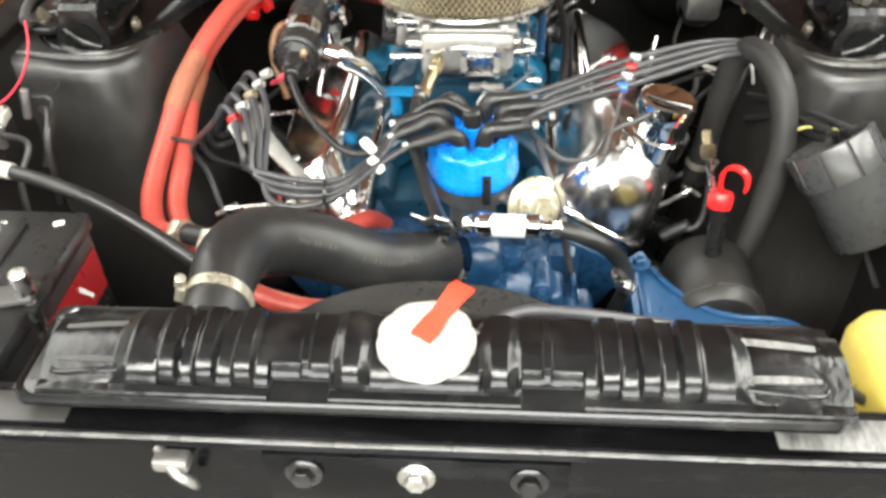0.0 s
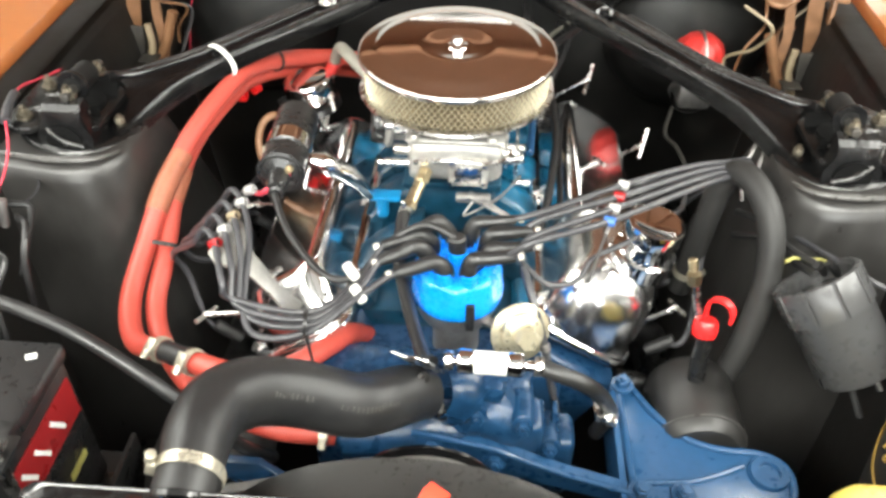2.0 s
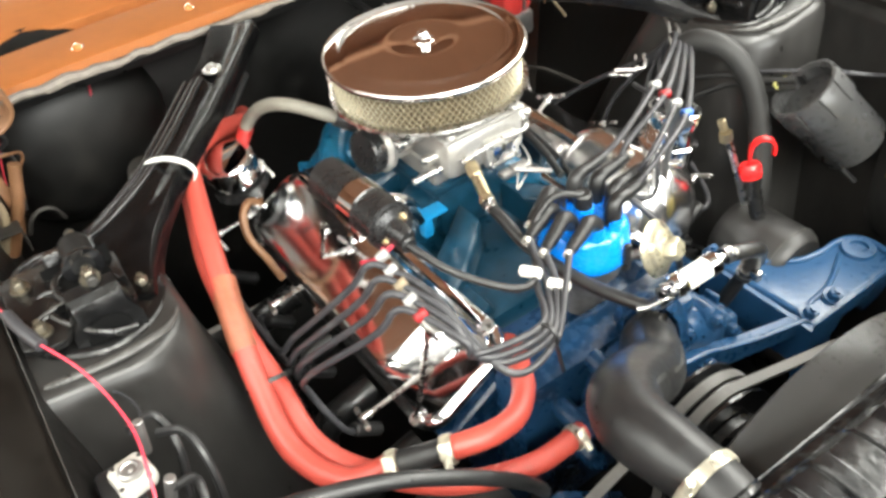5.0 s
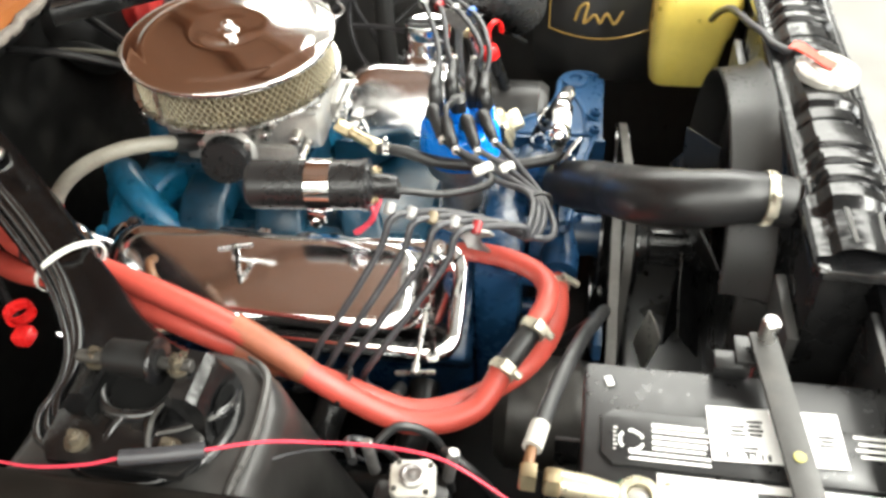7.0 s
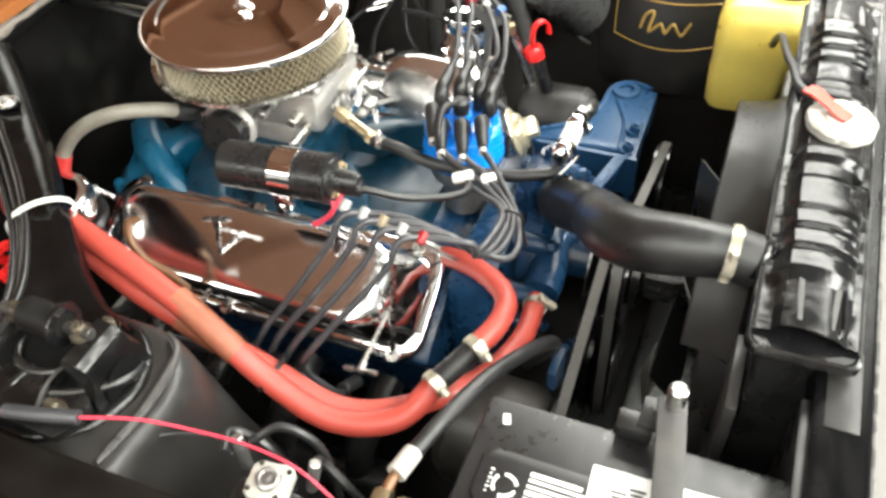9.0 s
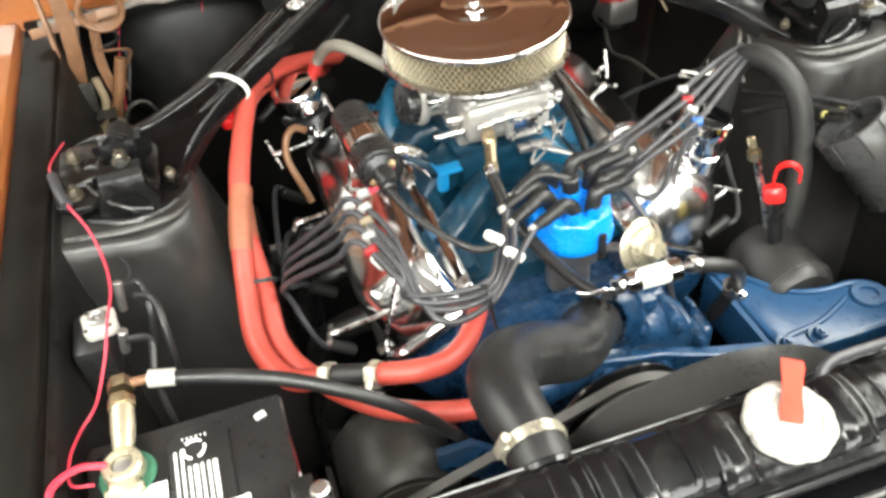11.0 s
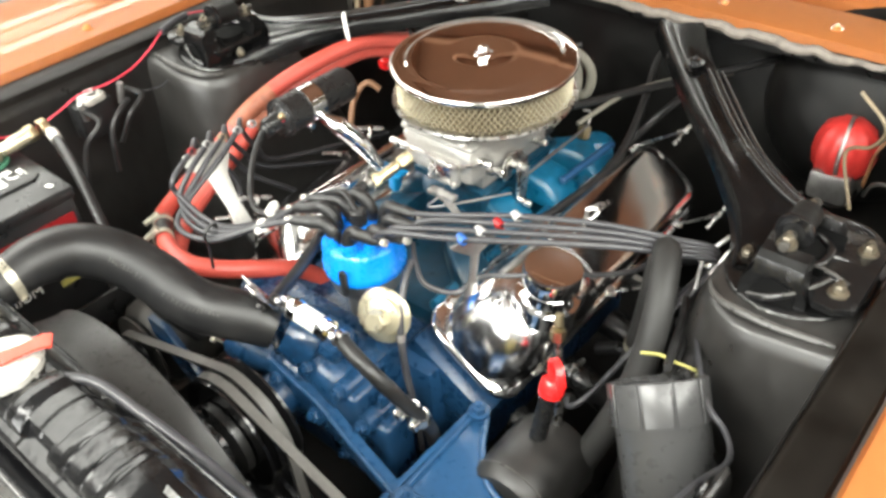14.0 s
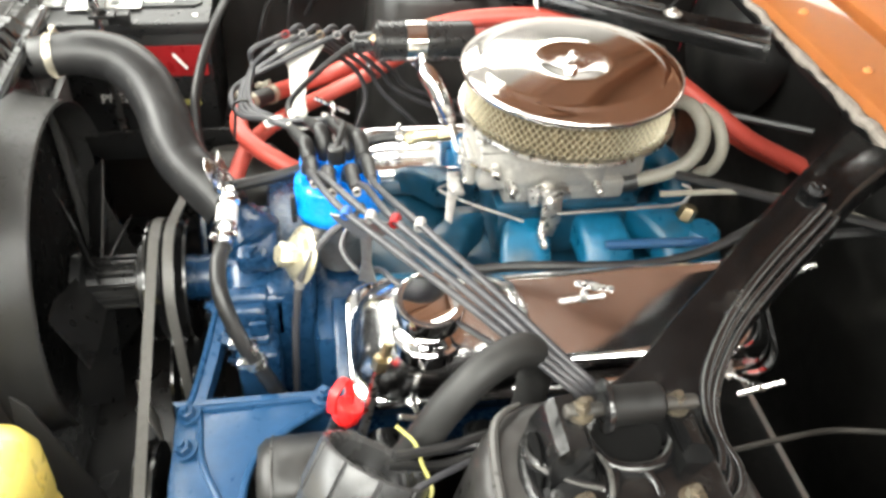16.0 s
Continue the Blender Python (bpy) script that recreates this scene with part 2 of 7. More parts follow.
# ---- builders: each adds to a bmesh in world metres ----


def spin(bm, profile, base, axis=(0, 0, 1), seg=32):
    """A body turned round an axis: profile of (radius, height)."""
    q = Vector(axis).to_track_quat("Z", "Y").to_matrix().to_4x4()
    m = Matrix.Translation(base) @ q
    rings = []
    for r, h in profile:
        if r < 1e-6:
            rings.append([bm.verts.new(m @ Vector((0, 0, h)))])
        else:
            rings.append([bm.verts.new(m @ Vector((r * math.cos(2 * math.pi * k / seg), r * math.sin(2 * math.pi * k / seg), h))) for k in range(seg)])
    for a, b in zip(rings, rings[1:]):
        for k in range(seg):
            j = (k + 1) % seg
            if len(a) == 1 and len(b) == 1:
                continue
            if len(a) == 1:
                bm.faces.new((a[0], b[j], b[k]))
            elif len(b) == 1:
                bm.faces.new((a[k], a[j], b[0]))
            else:
                bm.faces.new((a[k], a[j], b[j], b[k]))
    return bm


def rod(bm, a, b, r, seg=12, r2=None):
    a, b = Vector(a), Vector(b)
    h = (b - a).length
    r2 = r if r2 is None else r2
    e = min(r, r2) * 0.2
    return spin(bm, [(0, 0), (r - e, 0), (r, e), (r2, h - e), (r2 - e, h), (0, h)], a, b - a, seg)


def spline(points, steps=8):
    p = [Vector(q) for q in points]
    p = [2 * p[0] - p[1], *p, 2 * p[-1] - p[-2]]
    out = []
    for i in range(1, len(p) - 2):
        a, b, c, d = p[i - 1:i + 3]
        for s in range(steps):
            t = s / steps
            out.append(0.5 * (2 * b + (c - a) * t + (2 * a - 5 * b + 4 * c - d) * t * t + (3 * b - a - 3 * c + d) * t ** 3))
    out.append(p[-2])
    return out


def tube(bm, points, r, seg=10, steps=8, radii=None):
    """A hose or lead along a smooth line through the points; radii: a list of (share of length, radius)."""
    line = spline(points, steps)
    n = len(line)
    side = None
    rings = []
    for i, p in enumerate(line):
        way = (line[min(i + 1, n - 1)] - line[max(i - 1, 0)]).normalized()
        if side is None:
            side = way.orthogonal().normalized()
        side = (side - way * side.dot(way)).normalized()
        up = way.cross(side)
        rad = r
        if radii:
            rad = float(np.interp(i / (n - 1), [a for a, _ in radii], [b for _, b in radii]))
        rings.append([bm.verts.new(p + rad * (math.cos(2 * math.pi * k / seg) * side + math.sin(2 * math.pi * k / seg) * up)) for k in range(seg)])
    for a, b in zip(rings, rings[1:]):
        for k in range(seg):
            j = (k + 1) % seg
            bm.faces.new((a[k], a[j], b[j], b[k]))
    bm.faces.new(rings[0][::-1])
    bm.faces.new(rings[-1])
    return bm


def box(bm, centre, size, bevel=0.0, m=None, seg=2):
    """A block, bevelled, turned about its centre by m."""
    t = bmesh.new()
    bmesh.ops.create_cube(t, size=1)
    for v in t.verts:
        v.co = Vector((v.co.x * size[0], v.co.y * size[1], v.co.z * size[2]))
    if bevel:
        bmesh.ops.bevel(t, geom=t.edges[:], offset=bevel, segments=seg, affect="EDGES", profile=0.5)
    t.transform(Matrix.Translation(centre) @ (m or Matrix()))
    return join(bm, t)


def join(bm, t):
    made = {v: bm.verts.new(v.co) for v in t.verts}
    for f in t.faces:
        bm.faces.new([made[v] for v in f.verts])
    t.free()
    return bm


def plate(bm, outline, thick, m, bevel=0.0):
    """A flat outline in x and y, extruded along z by thick, at m."""
    t = bmesh.new()
    face = t.faces.new([t.verts.new((x, y, 0)) for x, y in outline])
    got = bmesh.ops.extrude_face_region(t, geom=[face])
    bmesh.ops.translate(t, vec=(0, 0, thick), verts=[v for v in got["geom"] if isinstance(v, bmesh.types.BMVert)])
    bmesh.ops.recalc_face_normals(t, faces=t.faces[:])
    if bevel:
        bmesh.ops.bevel(t, geom=t.edges[:], offset=bevel, segments=2, affect="EDGES", profile=0.5)
    t.transform(m)
    return join(bm, t)


def loft(bm, sections, closed=True, caps=True):
    """Skin over sections, each a list of points of the same length."""
    rings = [[bm.verts.new(Vector(p)) for p in s] for s in sections]
    k = len(rings[0])
    for a, b in zip(rings, rings[1:]):
        for i in range(k if closed else k - 1):
            j = (i + 1) % k
            bm.faces.new((a[i], a[j], b[j], b[i]))
    if caps and closed:
        bm.faces.new(rings[0][::-1])
        bm.faces.new(rings[-1])
    return bm


def hexnut(bm, base, axis, r, h):
    spin(bm, [(0, 0), (r, 0), (r, h * 0.85), (r * 0.86, h), (0, h)], base, axis, 6)
    return bm


def bolt(bm, base, axis=(0, 0, 1), r=0.007, h=0.006):
    base, axis = Vector(base), Vector(axis).normalized()
    spin(bm, [(0, 0), (r * 1.5, 0), (r * 1.5, h * 0.3), (0, h * 0.3)], base, axis, 16)
    hexnut(bm, base + axis * h * 0.3, axis, r, h)
    return spin(bm, [(r * 0.5, 0), (r * 0.5, h * 0.8), (0, h * 0.8)], base + axis * h, axis, 8)


HOME = {}


def finish(ob, mat, angle=38):
    me = ob.data
    me.materials.append(mat)
    for p in me.polygons:
        p.use_smooth = True
    me.set_sharp_from_angle(angle=radians(angle))


def part(name, bm, mat, parent, label="", angle=38):
    me = bpy.data.meshes.new(name)
    bmesh.ops.recalc_face_normals(bm, faces=bm.faces[:])
    bm.to_mesh(me)
    bm.free()
    ob = new(name, me)
    finish(ob, mat, angle)
    if parent is not None:
        ob.parent = parent
        if parent in HOME:
            ob.matrix_parent_inverse = Matrix.Translation(HOME[parent]).inverted()
    return tagged(ob, label)


def thing(name, at, label, category, group="", kind=""):
    ob = new(name)
    ob.location = at
    ob.empty_display_size = 0.05
    HOME[ob] = Vector(at)
    return tagged(ob, label, category, group, kind)


def solo(name, bm, mat, label, category, group="", kind="", angle=38):
    return tagged(part(name, bm, mat, None, "", angle), label, category, group, kind)


def B():
    return bmesh.new()


def writing(text, size, m, mat, parent, name="lettering", depth=0.0004):
    """Raised letters in the built-in font, as a mesh."""
    cu = bpy.data.curves.new(name, "FONT")
    cu.body, cu.size, cu.extrude, cu.align_x, cu.align_y, cu.resolution_u = text, size, depth, "CENTER", "CENTER", 2
    tmp = bpy.data.objects.new(name, cu)
    me = bpy.data.meshes.new_from_object(tmp)
    bpy.data.objects.remove(tmp)
    me.transform(m)
    me.materials.clear()
    ob = new(name, me)
    me.materials.append(mat)
    ob.parent = parent
    if parent in HOME:
        ob.matrix_parent_inverse = Matrix.Translation(HOME[parent]).inverted()
    return ob


def frame_of(o, x, y):
    """A turn and place from an origin and two directions."""
    x = Vector(x).normalized()
    z = x.cross(Vector(y)).normalized()
    y = z.cross(x)
    return Matrix((( x.x, y.x, z.x, o[0]), (x.y, y.y, z.y, o[1]), (x.z, y.z, z.z, o[2]), (0, 0, 0, 1)))

# ---- garage ----
bm = B(); box(bm, (0, 0, -0.05), (9, 11, 0.1)); solo("floor", bm, STONE, "grey concrete garage floor with stains", "floor", kind="structure")
bm = B(); box(bm, (0, 0, 2.75), (9, 11, 0.1)); solo("ceiling", bm, WALL, "plain off-white garage ceiling", "ceiling", kind="structure")
for nm, c, s in (("wall_east", (4.45, 0, 1.35), (0.1, 11, 2.7)), ("wall_west", (-4.45, 0, 1.35), (0.1, 11, 2.7)),
                 ("wall_north", (0, 5.45, 1.35), (9, 0.1, 2.7)), ("wall_south", (0, -5.45, 1.35), (9, 0.1, 2.7))):
    bm = B(); box(bm, c, s); solo(nm, bm, WALL, "plain off-white painted garage wall", "wall", kind="structure")

# ---- car body round the engine bay ----
car = thing("car_body", (0, 0, 0), "orange car body with open hood and black-painted engine bay", "car body")


def strip(section, y0, y1, n=2):
    """A sheet of the given section in x and z, drawn out along y, 3 mm thick."""
    b = B()
    loft(b, [[(x, y0 + (y1 - y0) * k / (n - 1), z) for x, z in section] for k in range(n)], closed=False)
    bmesh.ops.solidify(b, geom=b.faces[:], thickness=0.003)
    return b


for s in (-1, 1):
    # outer fender: orange top that rolls over into the side
    sec = [(s * x, z) for x, z in ((0.606, 0.892), (0.607, 0.908), (0.611, 0.913), (0.660, 0.917), (0.690, 0.919), (0.698, 0.923), (0.704, 0.930), (0.716, 0.935), (0.78, 0.938), (0.83, 0.932), (0.862, 0.914), (0.878, 0.88), (0.885, 0.80), (0.885, 0.55), (0.86, 0.25))]
    part("fender", strip(sec, -0.86, 0.95), ORANGE, car, "glossy orange fender panel")
    # gutter and inner apron
    sec = [(s * x, z) for x, z in ((0.5535, 0.890), (0.5525, 0.884), (0.551, 0.880), (0.549, 0.872), (0.540, 0.80), (0.525, 0.55), (0.50, 0.30))]
    part("apron", strip(sec, -0.75, 0.42), DUSTY, car, "black inner fender apron")
    sec = [(s * x, z) for x, z in ((0.6035, 0.897), (0.600, 0.902), (0.588, 0.9015), (0.562, 0.902), (0.556, 0.899), (0.5545, 0.888))]
    part("gutter_flange", strip(sec, -0.75, 0.42), GUTTER, car, "dusty dull black flange under the hood edge")
    for y in (-0.5, -0.22, 0.05, 0.3):
        bm = B(); bolt(bm, (s * 0.645, y, 0.916), r=0.006, h=0.004); part("fender_bolt", bm, ORANGE, car)
    # lower rail
    bm = B(); box(bm, (s * 0.40, -0.15, 0.36), (0.12, 1.15, 0.12), 0.012); part("frame_rail", bm, BLACK, car)
    # shock tower: a flared box with rounded front corners
    def ring(xi, xo, yf, yb, z, r):
        pts = []
        for cx, cy, a0 in ((xi + r, yf + r, 180), (xo, yf, 270), (xo, yb, 0), (xi + r, yb - r, 90)):
            if cx == xo:
                pts.append((s * cx, cy, z + (0.011 if z > 0.8 else 0)))
                continue
            for k in range(7):
                a = radians(a0 + 15 * k)
                pts.append((s * (cx + r * math.cos(a)), cy + r * math.sin(a), z))
        return pts
    bm = B()
    loft(bm, [ring(0.300, 0.545, -0.255, 0.20, 0.30, 0.05), ring(0.345, 0.545, -0.225, 0.14, 0.55, 0.06), ring(0.378, 0.545, -0.205, 0.085, 0.72, 0.065),
              ring(0.396, 0.55, -0.19, 0.030, 0.845, 0.07), ring(0.401, 0.55, -0.186, 0.020, 0.860, 0.07), ring(0.405, 0.55, -0.181, 0.014, 0.865, 0.068), ring(0.412, 0.55, -0.174, 0.008, 0.867, 0.066)])
    part("shock_tower", bm, DUSTY, car, "black shock tower with a rounded top edge")
# firewall, cowl and windscreen base
bm = B(); box(bm, (0, 0.44, 0.59), (1.1, 0.02, 0.60), 0.004); part("firewall", bm, FIRE_BLACK, car, "black painted firewall")
bm = B(); loft(bm, [[(x, y, z) for y, z in ((0.43, 0.86), (0.36, 0.885), (0.335, 0.893), (0.332, 0.905), (0.345, 0.912))] for x in (-0.6, 0.6)], closed=False)
bmesh.ops.solidify(bm, geom=bm.faces[:], thickness=0.004); part("cowl_lip", bm, BLACK, car, "black cowl lip with old sealer")
bm = B(); loft(bm, [[(x, y, z - 0.06 * (x / 0.75) ** 4 * 0.3) for y, z in ((0.344, 0.908), (0.346, 0.926), (0.36, 0.931), (0.425, 0.937), (0.430, 0.930), (0.432, 0.90))] for x in np.linspace(-0.76, 0.76, 9)], closed=False)
bmesh.ops.solidify(bm, geom=bm.faces[:], thickness=0.004); part("cowl", bm, ORANGE, car, "orange cowl edge below the windscreen")
bm = B(); loft(bm, [[(x, y, z) for y, z in ((0.450, 0.90), (0.452, 0.938), (0.46, 0.944), (0.60, 0.955), (0.80, 0.96), (0.82, 0.93))] for x in np.linspace(-0.76, 0.76, 5)], closed=False)
bmesh.ops.solidify(bm, geom=bm.faces[:], thickness=0.004); part("cowl_vent_panel", bm, ORANGE, car, "orange vent panel")
bm = B(); rr = random.Random(4); tube(bm, [(x, 0.338 + rr.uniform(-0.003, 0.003), 0.909 + rr.uniform(-0.003, 0.003)) for x in np.linspace(-0.58, 0.58, 60)], 0.007, 8, 3, [(k / 30, rr.uniform(0.005, 0.009)) for k in range(31)]); part("seam_sealer", bm, SEALER, car, "grey lumpy seam sealer")
for x in np.linspace(-0.5, 0.5, 7):
    bm = B(); bolt(bm, (x, 0.375, 0.931), r=0.006, h=0.004); part("cowl_bolt", bm, ORANGE, car)
for s in (-1, 1):
    bm = B(); spin(bm, [(0.0, 0.07), (0.05, 0.068), (0.10, 0.055), (0.135, 0.03), (0.15, 0.0)], (s * 0.385, 0.431, 0.80), (0, -1, 0.25), 32)
    part("vent_bulge", bm, FIRE_BLACK, car, "smooth black bulge on the firewall", angle=70)
# raised hood, orange below, with its shade put into the colour
a = radians(45)
bm = B()
rows_h = []
for k in range(9):
    d = 1.25 * k / 8
    rows_h.append([(x, 0.50 - d * math.cos(a), 1.08 + d * math.sin(a) + 0.035 * (1 - (x / 0.66) ** 2)) for x in np.linspace(-0.74, 0.74, 13)])
loft(bm, rows_h, closed=False)
bmesh.ops.solidify(bm, geom=bm.faces[:], thickness=0.012)
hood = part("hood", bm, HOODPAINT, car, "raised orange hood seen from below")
bm = B()
for x0, d0, x1, d1 in ((-0.55, 0.1, -0.12, 1.15), (0.55, 0.1, 0.12, 1.15), (-0.6, 0.1, -0.6, 1.15), (0.6, 0.1, 0.6, 1.15), (-0.6, 0.15, 0.6, 0.15), (-0.6, 1.12, 0.6, 1.12)):
    pa, pb = [Vector((x, 0.50 - d * math.cos(a) + 0.01, 1.075 + d * math.sin(a) + 0.03 * (1 - (x / 0.66) ** 2))) for x, d in ((x0, d0), (x1, d1))]
    way = (pb - pa)
    m = frame_of((pa + pb) / 2, way, (0, math.sin(a), math.cos(a)))
    box(bm, (0, 0, 0), (way.length, 0.08, 0.004), 0.0018, m)
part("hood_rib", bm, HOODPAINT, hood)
# front panel: the support that carries the radiator
bm = B()
sec = [(-0.690, 0.868), (-0.694, 0.886), (-0.70, 0.889), (-0.729, 0.889), (-0.734, 0.891), (-0.7385, 0.889), (-0.740, 0.884), (-0.736, 0.878), (-0.727, 0.874), (-0.724, 0.80), (-0.724, 0.30)]
back = []
for k, (y, z) in enumerate(sec):   # the same line 3 mm further in
    (y0, z0), (y1, z1) = sec[max(k - 1, 0)], sec[min(k + 1, len(sec) - 1)]
    n = math.hypot(y1 - y0, z1 - z0)
    back.append((y - 0.003 * (z1 - z0) / n, z + 0.003 * (y1 - y0) / n))
loft(bm, [[(x, y, z) for y, z in sec + back[::-1]] for x in np.linspace(-0.60, 0.60, 5)])
support = part("radiator_support", bm, PANEL_BLACK, car, "glossy black radiator support panel with rolled edge")
# pale tube along the rolled edge paints its highlight
bm = B(); tube(bm, [(x, -0.7375, 0.8895 + 0.0004 * math.sin(23 * x)) for x in np.linspace(-0.59, 0.59, 24)], 0.0018, 8, 2); part("lip_highlight", bm, LIP, support, "highlight painted pale along the lip")
# paler patches on the panel top: scuffs, and sheen put into the colour
for x, w in ((0.285, 0.10), (-0.29, 0.08)):
    bm = B(); box(bm, (x, -0.7145, 0.8893), (w, 0.026, 0.0012), 0.0004); part("scuff_sheen_patch", bm, SCUFF if x > 0 else DUSTY, support, "scuffed patch with pale sheen painted in")
bm = B(); box(bm, (-0.007, -0.7285, 0.829), (0.215, 0.006, 0.075), 0.002); part("latch_plate", bm, PANEL_BLACK, support)
for x in (-0.086, -0.006, 0.073):
    bm = B(); spin(bm, [(0, 0), (0.0135, 0), (0.0135, 0.003), (0.012, 0.004), (0, 0.004)], (x, -0.7315, 0.849), (0, -1, 0.1), 24)
    hexnut(bm, (x, -0.7355, 0.849), (0, -1, 0.1), 0.0085, 0.006); part("support_bolt", bm, DULL_CHROME if x == -0.006 else BLACK_GLOSS, support)
bm = B(); tube(bm, [(-0.19, -0.727, 0.864), (-0.175, -0.742, 0.857), (-0.165, -0.742, 0.845), (-0.168, -0.734, 0.830)], 0.004); box(bm, (-0.178, -0.735, 0.860), (0.026, 0.014, 0.012), 0.003)
part("hood_latch_hook", bm, STEEL, support, "worn steel hook")
# side closures of the front panel
for s in (-1, 1):
    bm = B(); box(bm, (s * 0.45, -0.69, 0.60), (0.30, 0.01, 0.56), 0.003); part("support_wing", bm, BLACK, car)
bm = B(); box(bm, (0, -0.62, 0.34), (1.1, 0.2, 0.06), 0.01); part("crossmember", bm, BLACK, car)
# added sheet below the bay, keeps the bright floor out of the gaps
bm = B(); box(bm, (0, -0.15, 0.275), (1.06, 1.16, 0.006), 0.001); part("floor_blocker", bm, MATT_BLACK, car, "added black sheet that hides the lit floor")

for s in (-1, 1):
    bm = B(); spin(bm, [(0.17, 0), (0.29, 0.01), (0.31, 0.03), (0.31, 0.16), (0.29, 0.18), (0.17, 0.19)], (s * 0.66, 0.0, 0.31), (s, 0, 0), 40); wheel = part("tyre", bm, RUBBER, car)
    bm = B(); spin(bm, [(0.17, 0), (0.18, 0.17), (0.06, 0.15), (0, 0.15)], (s * 0.66, 0.0, 0.31), (s, 0, 0), 32); part("rim", bm, DULL_CHROME, wheel)
# tower tops and braces
for s in (-1, 1):
    top = thing("shock_mount", (s * 0.47, -0.06, 0.87), "glossy black upper shock mount bolted on the tower", "shock mount", "shock mounts")
    bm = B(); spin(bm, [(0.078, -0.006), (0.075, 0.003), (0.069, 0.006), (0.060, 0.005), (0, 0.005)], (s * 0.478, -0.082, 0.870), (-s * 0.10, 0, 1), 40)
    part("raised_rim", bm, LUMPY, top, angle=60)
    bm = B()   # flange that carries the outer bolts
    flange = [(0.546, -0.030), (0.548, -0.140), (0.530, -0.150), (0.510, -0.146), (0.498, -0.132), (0.448, -0.134), (0.436, -0.122), (0.432, -0.040), (0.445, -0.022), (0.500, -0.016), (0.530, -0.018)]
    plate(bm, [(s * x, y) for x, y in (flange if s == -1 else flange[::-1])], 0.010, Matrix.Translation((0, 0, 0.8865)) @ Matrix(((1, 0, 0, 0), (0, 1, 0, 0), (s * 0.10, 0, 1, -0.049), (0, 0, 0, 1))), 0.003)
    part("flange", bm, LUMPY, top)
    bm = B()   # saddle with a rounded valley between two pillars
    side = [(-0.145, 0.868), (-0.143, 0.888), (-0.142, 0.906), (-0.138, 0.918), (-0.131, 0.924), (-0.117, 0.926), (-0.1125, 0.918)] + [(-0.078 - 0.033 * math.cos(t), 0.912 - 0.034 * math.sin(t)) for t in np.linspace(0.15, math.pi - 0.15, 15)] + [(-0.0435, 0.914), (-0.040, 0.919), (-0.030, 0.916), (-0.020, 0.902), (-0.010, 0.868)]
    loft(bm, [[(s * (x0 + k * (0.004 if z > 0.89 else 0)), y, z) for y, z in side] for x0, k in ((0.438, 2.4), (0.444, 1), (0.452, 0), (0.490, 0), (0.498, -1), (0.505, -2.4))])
    part("saddle", bm, LUMPY, top, angle=30)
    # dark skin over the valley and disc below the arch: painted shade
    bm = B(); loft(bm, [[(s * x, -0.078 - 0.0322 * math.cos(t), 0.912 - 0.0332 * math.sin(t)) for t in np.linspace(0.1, math.pi - 0.1, 15)] for x in (0.4375, 0.5055)], closed=False); part("valley_shade", bm, HOLLOW_SHADE, top)
    bm = B(); spin(bm, [(0, 0), (0.022, 0.0), (0.022, 0.002), (0, 0.002)], (s * 0.472, -0.1445, 0.880), (0, -1, 0.0), 24); part("arch_shade", bm, HOLLOW_SHADE, top)
    bm = B(); rod(bm, (s * 0.467, -0.100, 0.932), (s * 0.465, -0.056, 0.930), 0.0150, 24); part("bushing", bm, MATT_BLACK, top)
    bm = B(); spin(bm, [(0.011, 0), (0.0195, 0), (0.0200, 0.002), (0.0195, 0.004), (0.011, 0.004)], (s * 0.467, -0.101, 0.932), (0, 1, 0), 28); part("bushing_collar", bm, BLACK_GLOSS, top)
    bm = B(); rod(bm, (s * 0.467, -0.128, 0.930), (s * 0.463, -0.026, 0.924), 0.0055, 12); part("cross_pin", bm, DARK_CAST, top)
    for x, y, z in ((0.467, -0.116, 0.9275), (0.462, -0.041, 0.9195), (0.526, -0.124, 0.9005), (0.528, -0.048, 0.9005), (0.424, -0.091, 0.8735)):
        bm = B(); bolt(bm, (s * x, y, z), r=0.0064, h=0.008); spin(bm, [(0.0, 0), (0.0100, 0), (0.0100, 0.0025), (0, 0.0025)], (s * x, y, z - 0.0015), (0, 0, 1), 20); part("stud", bm, TAN_ZINC, top)
    # pressed bead in lighter grey, which paints the highlight along the edge
    bm = B(); tube(bm, [(s * 0.408, -0.142, 0.869), (s * 0.418, -0.158, 0.871), (s * 0.436, -0.169, 0.872), (s * 0.482, -0.175, 0.874), (s * 0.521, -0.174, 0.877), (s * 0.546, -0.172, 0.879)], 0.0052, 8, 6, [(0, 0.0015), (0.2, 0.003), (0.5, 0.0045), (0.9, 0.0035), (1, 0.002)]); part("edge_bead", bm, GLINT_PRINT, top, "pressed edge with its highlight painted in grey")
    # dark slug that paints the shade of the mount's eye
    bm = B(); loft(bm, [[(s * (0.470 + 0.025 * math.cos(t)), -0.077 + 0.026 * math.sin(t), z) for t in np.linspace(0, 2 * math.pi, 24, endpoint=False)] for z in (0.889, 0.8985)]); part("eye_shade", bm, HOLLOW_SHADE, top)
